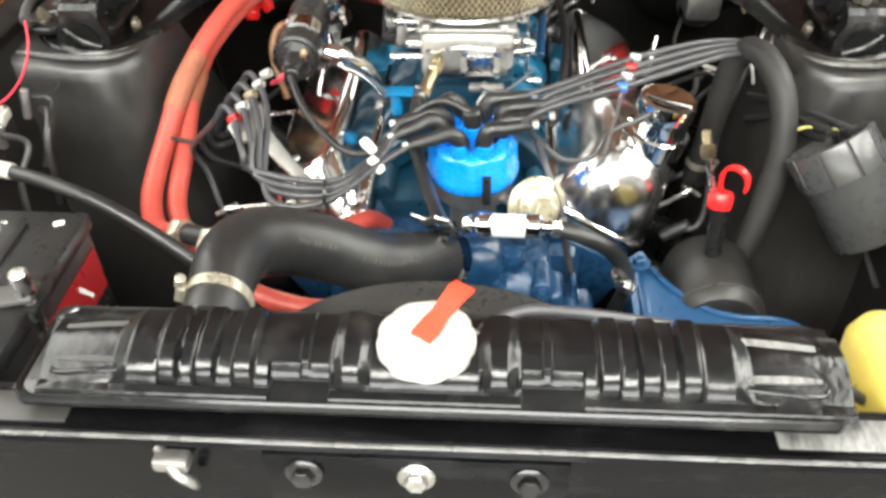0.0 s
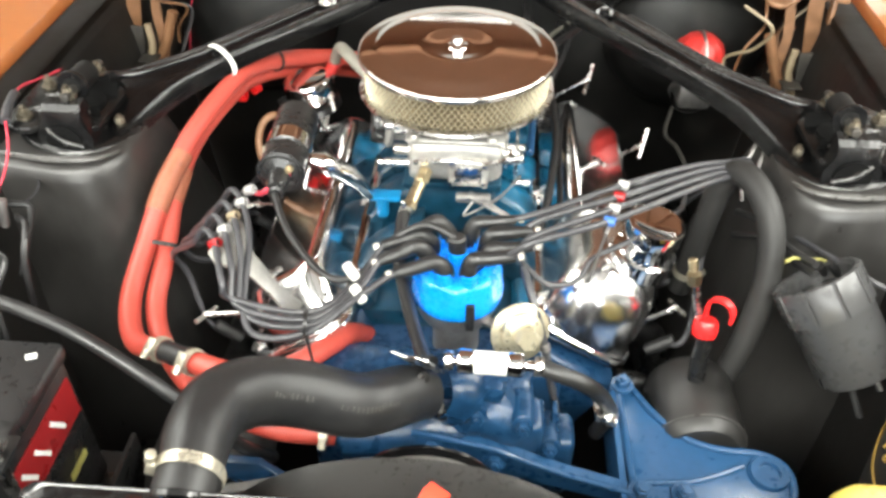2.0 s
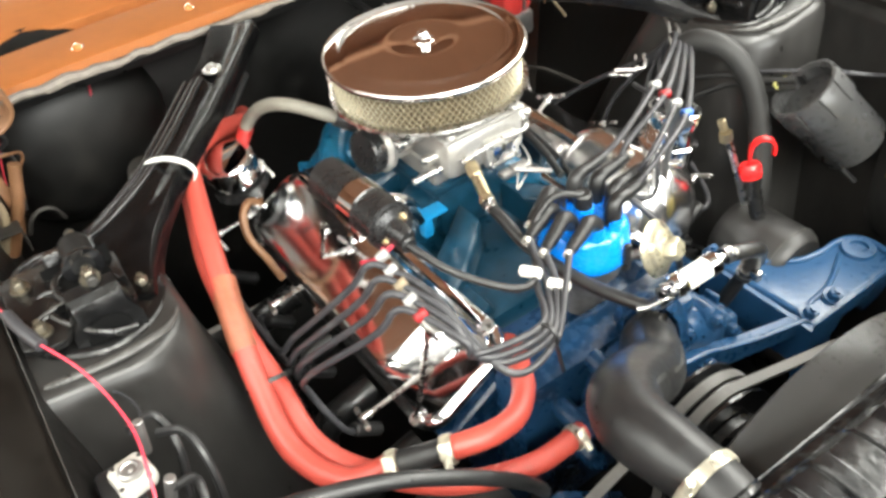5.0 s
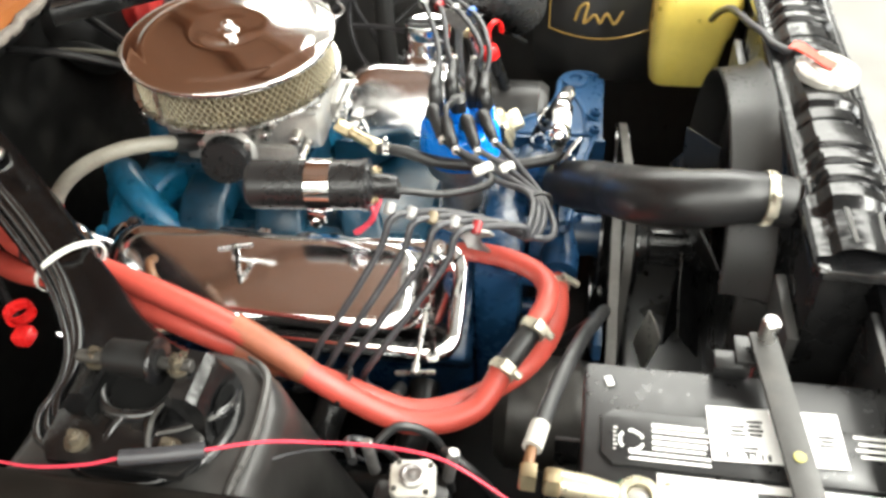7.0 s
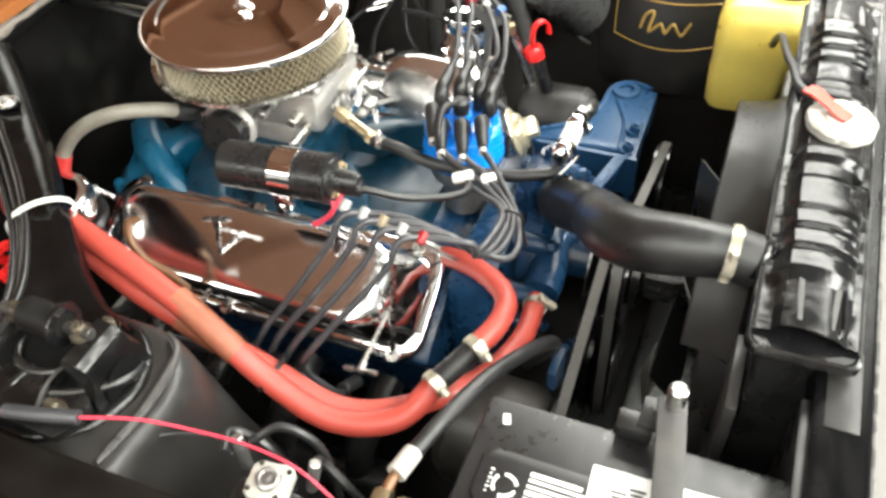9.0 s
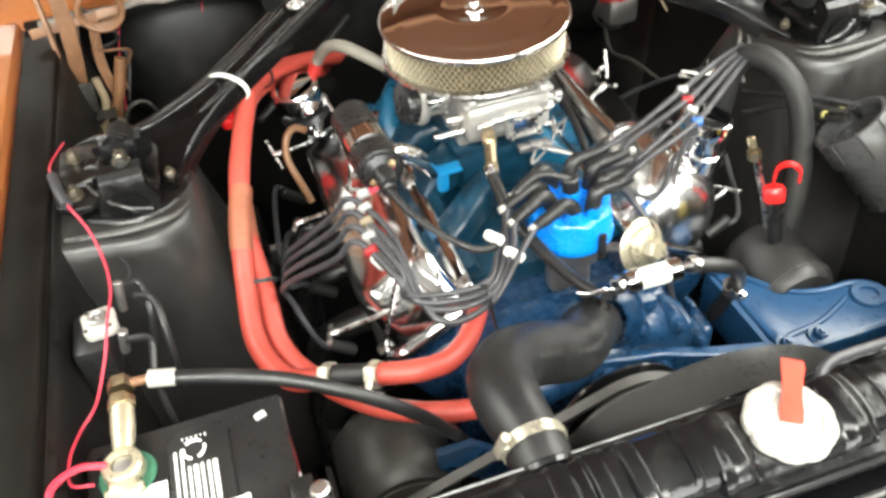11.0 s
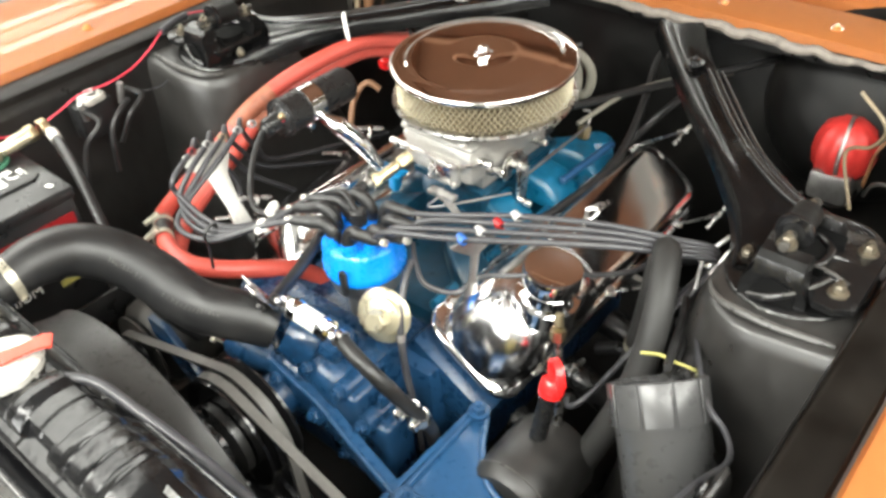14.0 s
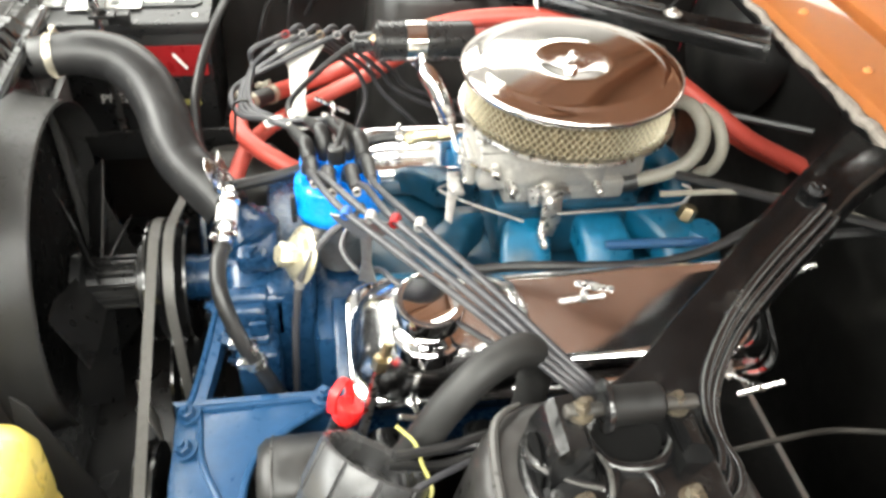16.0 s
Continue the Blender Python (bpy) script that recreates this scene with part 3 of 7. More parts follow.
    for pts, thin in (([(0.466, -0.042, 0.900), (0.482, -0.046, 0.899), (0.495, -0.058, 0.899), (0.499, -0.076, 0.899), (0.494, -0.096, 0.899), (0.478, -0.108, 0.902), (0.462, -0.112, 0.908)], 0.0050), ([(0.496, -0.094, 0.898), (0.508, -0.098, 0.898), (0.520, -0.104, 0.897), (0.534, -0.106, 0.896)], 0.0046), ([(0.499, -0.074, 0.898), (0.512, -0.068, 0.897), (0.528, -0.070, 0.896), (0.544, -0.078, 0.896)], 0.0042),
                      ([(0.450, -0.146, 0.874), (0.470, -0.150, 0.884), (0.488, -0.142, 0.892), (0.503, -0.124, 0.896), (0.512, -0.106, 0.897)], 0.0048)):
        bm = B(); tube(bm, [(s * x, y, z) for x, y, z in pts], thin, 10, 6); part("ridge", bm, BLACK_GLOSS, top)
    # thin grey tubes that paint the glints on the rounded edges
    for pts, thin in (([(0.446, -0.1175, 0.906), (0.470, -0.1145, 0.904), (0.492, -0.102, 0.9025), (0.510, -0.101, 0.9015), (0.530, -0.1075, 0.9)], 0.0021), ([(0.470, -0.1525, 0.886), (0.489, -0.1445, 0.894), (0.5045, -0.126, 0.898), (0.513, -0.108, 0.900)], 0.0019)):
        bm = B(); tube(bm, [(s * x, y, z) for x, y, z in pts], thin, 8, 6); part("edge_highlight", bm, GLINT_PRINT, top, "edge with its highlight painted in grey")

    brace = thing("tower_brace", (s * 0.44, -0.02, 0.86), "black pressed-steel brace from tower to cowl", "brace", "braces")
    # inner and outer edges of the pressing, from the tower to the cowl
    edges = [((0.417, -0.112, 0.873), (0.537, -0.042, 0.894)), ((0.404, -0.072, 0.877), (0.526, -0.013, 0.895)), ((0.390, -0.045, 0.883), (0.504, -0.002, 0.896)),
             ((0.376, -0.025, 0.889), (0.478, -0.004, 0.896)), ((0.356, -0.003, 0.896), (0.446, 0.003, 0.897)), ((0.333, 0.024, 0.900), (0.411, 0.024, 0.900)),
             ((0.302, 0.060, 0.904), (0.367, 0.062, 0.902)), ((0.256, 0.109, 0.908), (0.314, 0.123, 0.905)), ((0.200, 0.175, 0.911), (0.258, 0.193, 0.908)),
             ((0.150, 0.235, 0.914), (0.205, 0.258, 0.912)), ((0.100, 0.300, 0.916), (0.160, 0.330, 0.915))]
    inner, outer = spline([e[0] for e in edges], 4), spline([e[1] for e in edges], 4)
    bm = B()
    secs, ridges = [], [[], [], []]
    for p, q in zip(inner, outer):
        d = q - p
        w = d.length
        d = d / w
        prof = [(-0.004, -0.022), (-0.002, -0.016), (0.0, -0.003), (0.004, 0.001), (w * 0.2, 0.0005), (w * 0.28, -0.0025), (w * 0.45, -0.003), (w - 0.028, -0.001), (w - 0.004, 0.001), (w, -0.003), (w + 0.003, -0.014), (w + 0.004, -0.022)]
        secs.append([((p + d * u).x * s, (p + d * u).y, (p + d * u).z + v) for u, v in prof])
        for j, u in enumerate((-0.001, 0.0085, 0.018)):
            c = q - d * u
            ridges[j].append((c.x * s, c.y, c.z - 0.0004))
    loft(bm, secs, closed=False)
    bmesh.ops.solidify(bm, geom=bm.faces[:], thickness=0.003)
    part("channel", bm, BLACK_GLOSS, brace)
    for j in range(3):
        bm = B(); tube(bm, ridges[j][(1, 3, 5)[j]:34], (0.0032, 0.0030, 0.0044)[j], 10, 2); part("edge_ridge", bm, BLACK_GLOSS, brace)
    bm = B(); bolt(bm, (s * 0.207, 0.206, 0.914), r=0.008, h=0.005); spin(bm, [(0.013, 0), (0.013, 0.002), (0, 0.002)], (s * 0.207, 0.206, 0.914), (0, 0, 1), 20); part("brace_bolt", bm, DULL_CHROME if s == -1 else BLACK_GLOSS, brace)

# ---- cooling ----
rad = thing("radiator", (0, -0.685, 0.885), "black painted radiator top tank with pressed ribs", "radiator")
bm = B()
prof = [(-0.724, 0.888), (-0.722, 0.894), (-0.716, 0.896), (-0.7155, 0.900), (-0.7135, 0.9055), (-0.7095, 0.911), (-0.704, 0.916), (-0.696, 0.9205), (-0.684, 0.9242), (-0.670, 0.9232), (-0.661, 0.920), (-0.655, 0.908), (-0.650, 0.897), (-0.644, 0.894), (-0.642, 0.888)]
# the pressed ribs slope at about 45 degrees towards the front
rib_prof = prof[:3] + [(-0.7150, 0.8990), (-0.7115, 0.9040), (-0.7080, 0.9090), (-0.7045, 0.9140), (-0.7003, 0.9190), (-0.690, 0.9235)] + prof[9:]
secs = []
for x in np.linspace(-0.268, 0.282, 441):
    ax = abs(x)
    end = max(0.0, min(1.0, (ax - 0.205) / 0.012))
    wave = 0.0
    if 0.108 < ax < 0.191:
        flat = max(-1.0, min(1.0, 2.6 * math.cos(2 * math.pi * (ax - 0.123) / 0.0265) + 0.3))
        wave = 0.0035 + 0.0035 * flat
        wave *= min(1.0, (ax - 0.108) / 0.003, (0.191 - ax) / 0.006)
    if 0.036 < ax < 0.064:
        wave = 0.006 * min(1.0, 1.6 * (1 - abs(ax - 0.050) / 0.014))
    crest = 0.0022 if 0.079 < ax < 0.085 else 0.0
    dip = 0.009 if 0.065 < ax < 0.106 else 0.0
    fade = 0.45 * max(0.0, (ax - 0.218) / 0.06)
    row = []
    for y, z in (rib_prof if wave > 0.0008 else prof):
        top = max(0.0, min(1.0, (z - 0.895) / 0.012))
        front = max(0.0, min(1.0, (-0.690 - y) / 0.018)) * top
        low = 1.0 if 0.893 < z < 0.9125 and y < -0.70 else 0.0
        row.append((x, y + 0.005 - wave * 0.9 * front + dip * low * 0.8, 0.908 + 0.70 * (z - 0.888) + top * (wave * 0.7 + crest) - (0.006 * end + 0.008 * fade) * top))
    secs.append(row)
loft(bm, secs, closed=False)
tank = part("top_tank", bm, TANK_BLACK, rad, "glossy black brass tank with scuffs")
bm = B()
def tank_rim(dx, z):
    pts = []
    for cx, cy, a0 in ((0.266 + dx, -0.647 + dx, 0), (-0.272 - dx, -0.647 + dx, 90), (-0.272 - dx, -0.708 - dx, 180), (0.266 + dx, -0.708 - dx, 270)):
        for k in range(7):
            t = radians(a0 + 15 * k)
            pts.append((cx + 0.011 * math.cos(t), cy + 0.011 * math.sin(t), z))
    return pts
loft(bm, [tank_rim(0.001, 0.898), tank_rim(0.003, 0.900), tank_rim(0.003, 0.9085), tank_rim(0.0015, 0.9105), tank_rim(-0.0005, 0.9095), tank_rim(-0.002, 0.9075), tank_rim(-0.012, 0.9075)])
part("seam_flange", bm, BLACK_GLOSS, rad, "rolled seam with worn paint")
for sx, mt, lab in ((-1, DUSTY, "dull dusty end plate"), (1, SCUFF, "scraped grey end plate")):
    corners = [(0.214, -0.700, 0.9215), (0.240, -0.699, 0.9205), (0.263, -0.697, 0.9192), (0.264, -0.668, 0.9238), (0.240, -0.666, 0.9256), (0.214, -0.665, 0.9268)]
    bm = B(); loft(bm, [[(sx * x + 0.004 * (sx < 0), y, z + dz) for x, y, z in corners] for dz in (-0.006, 0.0012)]); part("end_plate", bm, mt, rad, lab)
    bm = B(); tube(bm, [(sx * x + 0.004 * (sx < 0), y, z) for x, y, z in ((0.213, -0.703, 0.9195), (0.240, -0.7045, 0.9178), (0.264, -0.703, 0.9155), (0.2675, -0.684, 0.9195), (0.266, -0.668, 0.9225))], 0.0022, 8, 5); part("end_crease", bm, TANK_BLACK, rad)
bm = B(); box(bm, (0, -0.678, 0.615), (0.54, 0.06, 0.545), 0.004); part("core", bm, BLACK, rad)
bm = B(); spin(bm, [(0.021, -0.006), (0.021, 0.010), (0.026, 0.012), (0.026, 0.015), (0, 0.015)], (0, -0.683, 0.916), (0, -0.05, 1), 28); part("filler_neck", bm, BLACK_GLOSS, rad)
bm = B(); tube(bm, [(0.02, -0.681, 0.925), (0.033, -0.676, 0.925)], 0.004, 8, 3); part("overflow_nipple", bm, BLACK_GLOSS, rad)
bm = B()
seg = 96
base = Matrix.Translation((0, -0.683, 0.930)) @ Matrix.Rotation(radians(3), 4, "X")
rings = []
for r, h, lob in ((0.0295, 0, 1), (0.0318, 0.002, 1), (0.0318, 0.009, 1), (0.030, 0.0115, 0.6), (0.0265, 0.0128, 0.1), (0.0235, 0.0124, 0), (0.0225, 0.0105, 0), (0.017, 0.0100, 0), (0.0158, 0.0118, 0), (0.006, 0.0122, 0)):
    rings.append([base @ Vector(((r + lob * 0.0021 * abs(math.cos(4.5 * t)) ** 0.5) * math.cos(t), (r + lob * 0.0021 * abs(math.cos(4.5 * t)) ** 0.5) * math.sin(t), h)) for t in [2 * math.pi * k / seg for k in range(seg)]])
loft(bm, rings)
rcap = part("radiator_cap", bm, CREAM, rad, "off-white pressed radiator cap")
bm = B()
m = base @ Matrix.Translation((0, 0, 0.012)) @ Matrix.Rotation(radians(57), 4, "Z")
loft(bm, [[m @ Vector((x, y * w, z + dz)) for y, dz in ((-1, 0), (1, 0), (1, 0.0022), (-1, 0.0022))] for x, w, z in ((-0.006, 0.008, 0.001), (0.004, 0.0085, 0.0015), (0.016, 0.007, 0.004), (0.030, 0.0075, 0.007), (0.038, 0.0085, 0.0085), (0.046, 0.008, 0.007))])
part("vent_lever", bm, RED_LEVER, rcap, "red painted lever")

shroud = thing("fan_shroud", (0, -0.60, 0.46), "matt black plastic fan shroud with arched top", "fan shroud")
CZ, SZ, SR = 0.665, 0.700, 0.200
bm = B()
arc = [radians(a) for a in np.linspace(-30, 160, 41)]
loft(bm, [[(rr * math.cos(t), y, SZ + rr * math.sin(t)) for y, rr in ((-0.634, SR + 0.014), (-0.622, SR + 0.006), (-0.594, SR), (-0.586, SR + 0.0), (-0.584, SR - 0.003), (-0.589, SR - 0.005), (-0.626, SR - 0.002))] for t in arc], closed=False)
bmesh.ops.solidify(bm, geom=bm.faces[:], thickness=0.002)
part("ring", bm, SHROUD, shroud)
bm = B()
loft(bm, [[(rr * math.cos(t), y, SZ + rr * math.sin(t)) for y, rr in ((-0.634, SR + 0.014), (-0.622, SR + 0.006), (-0.605, SR), (-0.603, SR - 0.004), (-0.626, SR - 0.002))] for t in [radians(a) for a in np.linspace(160.5, 212, 13)]], closed=False)
bmesh.ops.solidify(bm, geom=bm.faces[:], thickness=0.002)
part("lower_ring", bm, SHROUD, shroud)
for s in (-1, 1):
    bm = B()
    box(bm, (s * 0.235, -0.64, 0.60), (0.09, 0.012, 0.42), 0.003)
    plate(bm, [(0, 0), (0.075, 0), (0.02, 0.22), (0, 0.25)], 0.004, frame_of((s * 0.205, -0.632, 0.46), (0, 1, 0), (0, 0, 1)), 0.001)
    part("flange", bm, SHROUD, shroud)
fan = thing("cooling_fan", (0, -0.575, CZ), "black engine fan behind the radiator", "fan")
for k in range(6):
    bm = B()
    m = Matrix.Translation((0, -0.578, CZ)) @ Matrix.Rotation(radians(60 * k + 12), 4, "Y") @ Matrix.Rotation(radians(28), 4, "Z")
    plate(bm, [(-0.028, 0.03), (0.028, 0.03), (0.04, 0.11), (0.042, 0.15), (-0.03, 0.152), (-0.036, 0.11)], 0.002, m @ Matrix.Rotation(radians(90), 4, "X"))
    part("blade", bm, BLACK, fan)
bm = B(); spin(bm, [(0, 0), (0.045, 0), (0.045, 0.012), (0.03, 0.016), (0.03, 0.075), (0.05, 0.08), (0.05, 0.09), (0, 0.09)], (0, -0.60, CZ), (0, 1, 0), 28)
part("spacer", bm, BLACK, fan)
for k in range(12):
    t = 2 * math.pi * k / 12
    bm = B(); box(bm, (0.031 * math.cos(t), -0.555, CZ + 0.031 * math.sin(t)), (0.006, 0.055, 0.006), 0.001); part("spacer_rib", bm, BLACK, fan)
pul = thing("pulley_set", (0, -0.49, CZ), "black stacked belt pulleys at the engine front", "pulleys")
for nm, c, r, w in (("water_pump_pulley", (0, -0.508, CZ), 0.078, 0.05), ("crank_pulley", (0.0, -0.505, 0.47), 0.085, 0.05), ("alternator_pulley", (-0.26, -0.50, 0.615), 0.036, 0.022), ("steering_pump_pulley", (0.27, -0.505, 0.575), 0.068, 0.022)):
    bm = B(); g = 3 if w > 0.03 else 1
    pr = [(0, 0)]
    for k in range(g):
        h0 = w * k / g
        pr += [(r, h0), (r, h0 + w / g * 0.2), (r - 0.011, h0 + w / g * 0.5), (r, h0 + w / g * 0.8), (r, h0 + w / g * 0.98)]
    spin(bm, pr + [(r - 0.01, w), (0.02, w - 0.01), (0, w - 0.01)], c, (0, 1, 0), 40); part(nm, bm, BLACK_GLOSS, pul)


def belt(ps, y, label):
    """A closed V-belt round pulleys, each (x, z, r), in order."""
    pts = []
    n = len(ps)
    hull = []
    for x, z, r in ps:
        for k in range(48):
            t = 2 * math.pi * k / 48
            hull.append((x + r * math.cos(t), z + r * math.sin(t)))
    hull = sorted(set(hull))
    def half(q):
        out = []
        for p in q:
            while len(out) > 1 and (out[-1][0] - out[-2][0]) * (p[1] - out[-2][1]) - (out[-1][1] - out[-2][1]) * (p[0] - out[-2][0]) <= 0:
                out.pop()
            out.append(p)
        return out[:-1]
    pts = half(hull) + half(hull[::-1])
    b = B()
    rings = []
    cx, cz = sum(p[0] for p in pts) / len(pts), sum(p[1] for p in pts) / len(pts)
    for x, z in pts:
        d = Vector((x - cx, 0, z - cz)).normalized()
        rings.append([(x + d.x * u, y + v, z + d.z * u) for u, v in ((0.001, -0.006), (0.001, 0.006), (-0.008, 0.0045), (-0.008, -0.0045))])
    rings.append(rings[0])
    loft(b, rings, caps=False)
    return solo("fan_belt", b, BELT, label, "belt", "drive belts")


belt([(0, CZ, 0.078), (0, 0.47, 0.085), (0.27, 0.575, 0.068)], -0.4955, "grey worn rubber belt to the steering pump pulley")
belt([(0, CZ, 0.078), (0, 0.47, 0.085), (-0.26, 0.615, 0.036)], -0.478, "grey worn rubber belt to the alternator pulley")
alt = thing("alternator", (-0.24, -0.44, 0.655), "grey alternator low beside the engine", "alternator")
bm = B(); spin(bm, [(0, 0), (0.055, 0.002), (0.065, 0.012), (0.068, 0.03), (0.068, 0.1), (0.055, 0.115), (0, 0.118)], (-0.26, -0.465, 0.615), (0, 1, 0), 32); part("housing", bm, DARK_CAST, alt)
bm = B(); spin(bm, [(0.020, 0), (0.057, 0), (0.057, 0.003), (0.02, 0.003)], (-0.26, -0.472, 0.615), (0, 1, 0), 24); part("cooling_disc", bm, DARK_CAST, alt)
bm = B(); plate(bm, [(-0.02, 0), (0.02, 0), (0.11, -0.09), (0.08, -0.12), (-0.02, -0.03)], 0.01, frame_of((-0.2, -0.455, 0.70), (1, 0, 0), (0, 0, 1)), 0.002); part("bracket", bm, BLUE, alt)

# upper radiator hose
rh = thing("radiator_hose", (-0.16, -0.60, 0.88), "black moulded upper radiator hose", "hose")
HOSE = [(-0.172, -0.634, 0.890), (-0.172, -0.607, 0.8945), (-0.175, -0.573, 0.895), (-0.172, -0.537, 0.887), (-0.156, -0.510, 0.873), (-0.136, -0.493, 0.857), (-0.110, -0.480, 0.838), (-0.086, -0.472, 0.820), (-0.066, -0.461, 0.804), (-0.049, -0.446, 0.793), (-0.028, -0.422, 0.776), (-0.008, -0.405, 0.762)]
bm = B(); tube(bm, HOSE, 0.03, 28, 6, [(0, 0.0255), (0.12, 0.0258), (0.2, 0.029), (0.32, 0.0315), (0.9, 0.031), (1, 0.0285)]); part("hose_body", bm, RUBBER, rh)
bm = B(); tube(bm, [(-0.172, -0.650, 0.885), (-0.172, -0.634, 0.890), (-0.172, -0.618, 0.893)], 0.0225, 20, 4); spin(bm, [(0.021, 0), (0.0255, 0.002), (0.0255, 0.006), (0.021, 0.008)], (-0.172, -0.634, 0.893), (0, 0.9, 0.4), 24); part("radiator_outlet", bm, BLACK_GLOSS, rh)

along = spline(HOSE, 6)
bars = random.Random(8)
for k0, count in ((26, 9), (40, 14)):
    for k in range(count):
        p, q = along[k0 + k], along[k0 + k + 1]
        way = (q - p).normalized()
        out = (Vector((0.25, -0.75, 0.75)) - way * way.dot(Vector((0.25, -0.75, 0.75)))).normalized()
        bm = B(); box(bm, (0, 0, 0), (0.0016, 0.006 - bars.uniform(0, 0.003), 0.0006), 0, frame_of(p + out * 0.0312, way, way.cross(out))); part("print_bar", bm, GLINT_PRINT, rh)


def clamp(name, centre, axis, r, w, screw, parent, mat=ZINC):
    """A worm-drive band with its screw housing; screw: the side on which it sits."""
    axis = Vector(axis).normalized()
    c = Vector(centre)
    b = B()
    spin(b, [(r, -w / 2), (r + 0.0012, -w / 2), (r + 0.0012, w / 2), (r, w / 2), (r, -w / 2)], c, axis, 32)
    sc = Vector(screw)
    sc = (sc - axis * sc.dot(axis)).normalized()
    tan = axis.cross(sc)
    m = frame_of(c + sc * (r + 0.0035), tan, axis)
    box(b, (0, 0, 0), (0.016, w * 1.05, 0.007), 0.0015, m)
    rod(b, c + sc * (r + 0.005) + tan * 0.006, c + sc * (r + 0.005) + tan * 0.017, 0.0045, 8)
    for k in range(20):
        t = 2 * math.pi * k / 24 + 0.6
        d = sc * math.cos(t) + tan * math.sin(t)
        box(b, (0, 0, 0), (0.0012, w * 0.6, 0.0012), 0, frame_of(c + d * (r + 0.0013), tan * math.cos(t) - sc * math.sin(t), axis))
    return part(name, b, mat, parent)


clamp("hose_clamp", (-0.172, -0.609, 0.8945), (0, 1, 0.08), 0.0262, 0.010, (-1, 0.0, 0.35), rh, ZINC)

# ---- engine ----
eng = thing("engine_block", (0, -0.1, 0.45), "dark blue painted V8 engine block and heads", "engine")
bm = B(); box(bm, (0, -0.06, 0.56), (0.30, 0.50, 0.26), 0.02); part("block", bm, BLUE, eng)
for s, y0 in ((-1, -0.315), (1, -0.295)):
    m = Matrix.Translation((s * 0.163, y0 + 0.235, 0.682)) @ Matrix.Rotation(radians(s * 31), 4, "Y")
    bm = B(); box(bm, (0, 0, -0.045), (0.135, 0.455, 0.085), 0.008, None)
    bm.transform(m)
    part("cylinder_head", bm, BLUE, eng)
    for k in range(4):
        y = y0 + 0.06 + 0.112 * k
        bm = B(); tube(bm, [(s * 0.225, y, 0.60), (s * 0.265, y, 0.59), (s * 0.30, y + 0.01, 0.56), (s * 0.31, y + 0.015, 0.50)], 0.02, 12, 5)
        part("exhaust_runner", bm, BLACK, eng)
    bm = B()
    tube(bm, [(s * 0.31, y0 + 0.02, 0.50), (s * 0.312, y0 + 0.2, 0.49), (s * 0.30, y0 + 0.46, 0.45)], 0.027, 12, 6)
    part("exhaust_manifold", bm, BLACK, eng, "dark rusty exhaust manifold")
bm = B()
box(bm, (-0.02, -0.335, 0.60), (0.26, 0.06, 0.26), 0.015)
part("timing_cover", bm, BLUE, eng, "dark blue cast timing cover")
for nm, c, sz in (("water_passage", (0.055, -0.365, 0.690), (0.11, 0.06, 0.07)), ("pump_flange", (0.085, -0.385, 0.675), (0.075, 0.05, 0.085)), ("bracket_boss", (0.13, -0.375, 0.63), (0.06, 0.05, 0.10))):
    bm = B(); box(bm, c, sz, 0.010, None, 3); part(nm, bm, BLUE, eng)
bm = B()
spin(bm, [(0, 0), (0.028, 0), (0.030, 0.03), (0.044, 0.036), (0.050, 0.042), (0.054, 0.050), (0.068, 0.056), (0.074, 0.062), (0.074, 0.085), (0, 0.085)], (0, -0.455, CZ), (0, 1, 0), 28)
spin(bm, [(0, 0), (0.030, 0), (0.030, 0.05), (0, 0.05)], (0, -0.505, CZ), (0, 1, 0), 24)
tube(bm, [(0.02, -0.385, 0.70), (0.055, -0.388, 0.712), (0.09, -0.388, 0.69)], 0.026, 14, 6)
tube(bm, [(-0.02, -0.40, 0.69), (-0.065, -0.41, 0.69), (-0.095, -0.41, 0.685)], 0.024, 14, 6)
part("water_pump", bm, BLUE, eng, "dark blue water pump housing")
for x, z in ((0.048, 0.728), (0.098, 0.716), (0.13, 0.68), (-0.05, 0.72), (-0.10, 0.68), (0.09, 0.6), (-0.08, 0.6)):
    bm = B()
    bolt(bm, (x, -0.405, z), (0, -1, 0.3), 0.008, 0.009)
    rod(bm, (x, -0.36, z), (x, -0.405, z), 0.013, 12)
    part("bolt_boss", bm, BLUE, eng)
bm = B()
spin(bm, [(0, 0), (0.034, 0.0), (0.039, 0.006), (0.039, 0.020), (0.034, 0.028), (0.030, 0.045)], (0.03, -0.375, 0.735), (-0.65, -0.52, 0.5), 24)
box(bm, (0.035, -0.37, 0.745), (0.085, 0.05, 0.03), 0.01)
for x, y in ((0.0, -0.395), (0.075, -0.37)):
    bolt(bm, (x, y, 0.76), (0, -0.2, 1), 0.008, 0.008)
part("thermostat_housing", bm, BLUE, eng)
bm = B()
for x in (0.09, 0.105, 0.12, 0.135):
    box(bm, (x, -0.372, 0.675), (0.006, 0.02, 0.07), 0.002)
part("cooling_fin", bm, BLUE, eng)

man = thing("intake_manifold", (0, -0.05, 0.70), "bright blue cast intake manifold, greasy hollows darkened for shade", "manifold")
bm = B(); box(bm, (0, -0.02, 0.695), (0.22, 0.44, 0.04), 0.014); part("valley_plate", bm, TEAL_DARK, man, "greasy blue valley, darkened for shade")
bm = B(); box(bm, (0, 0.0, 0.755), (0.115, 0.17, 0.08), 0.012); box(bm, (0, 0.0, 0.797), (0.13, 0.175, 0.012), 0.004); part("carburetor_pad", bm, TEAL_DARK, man)
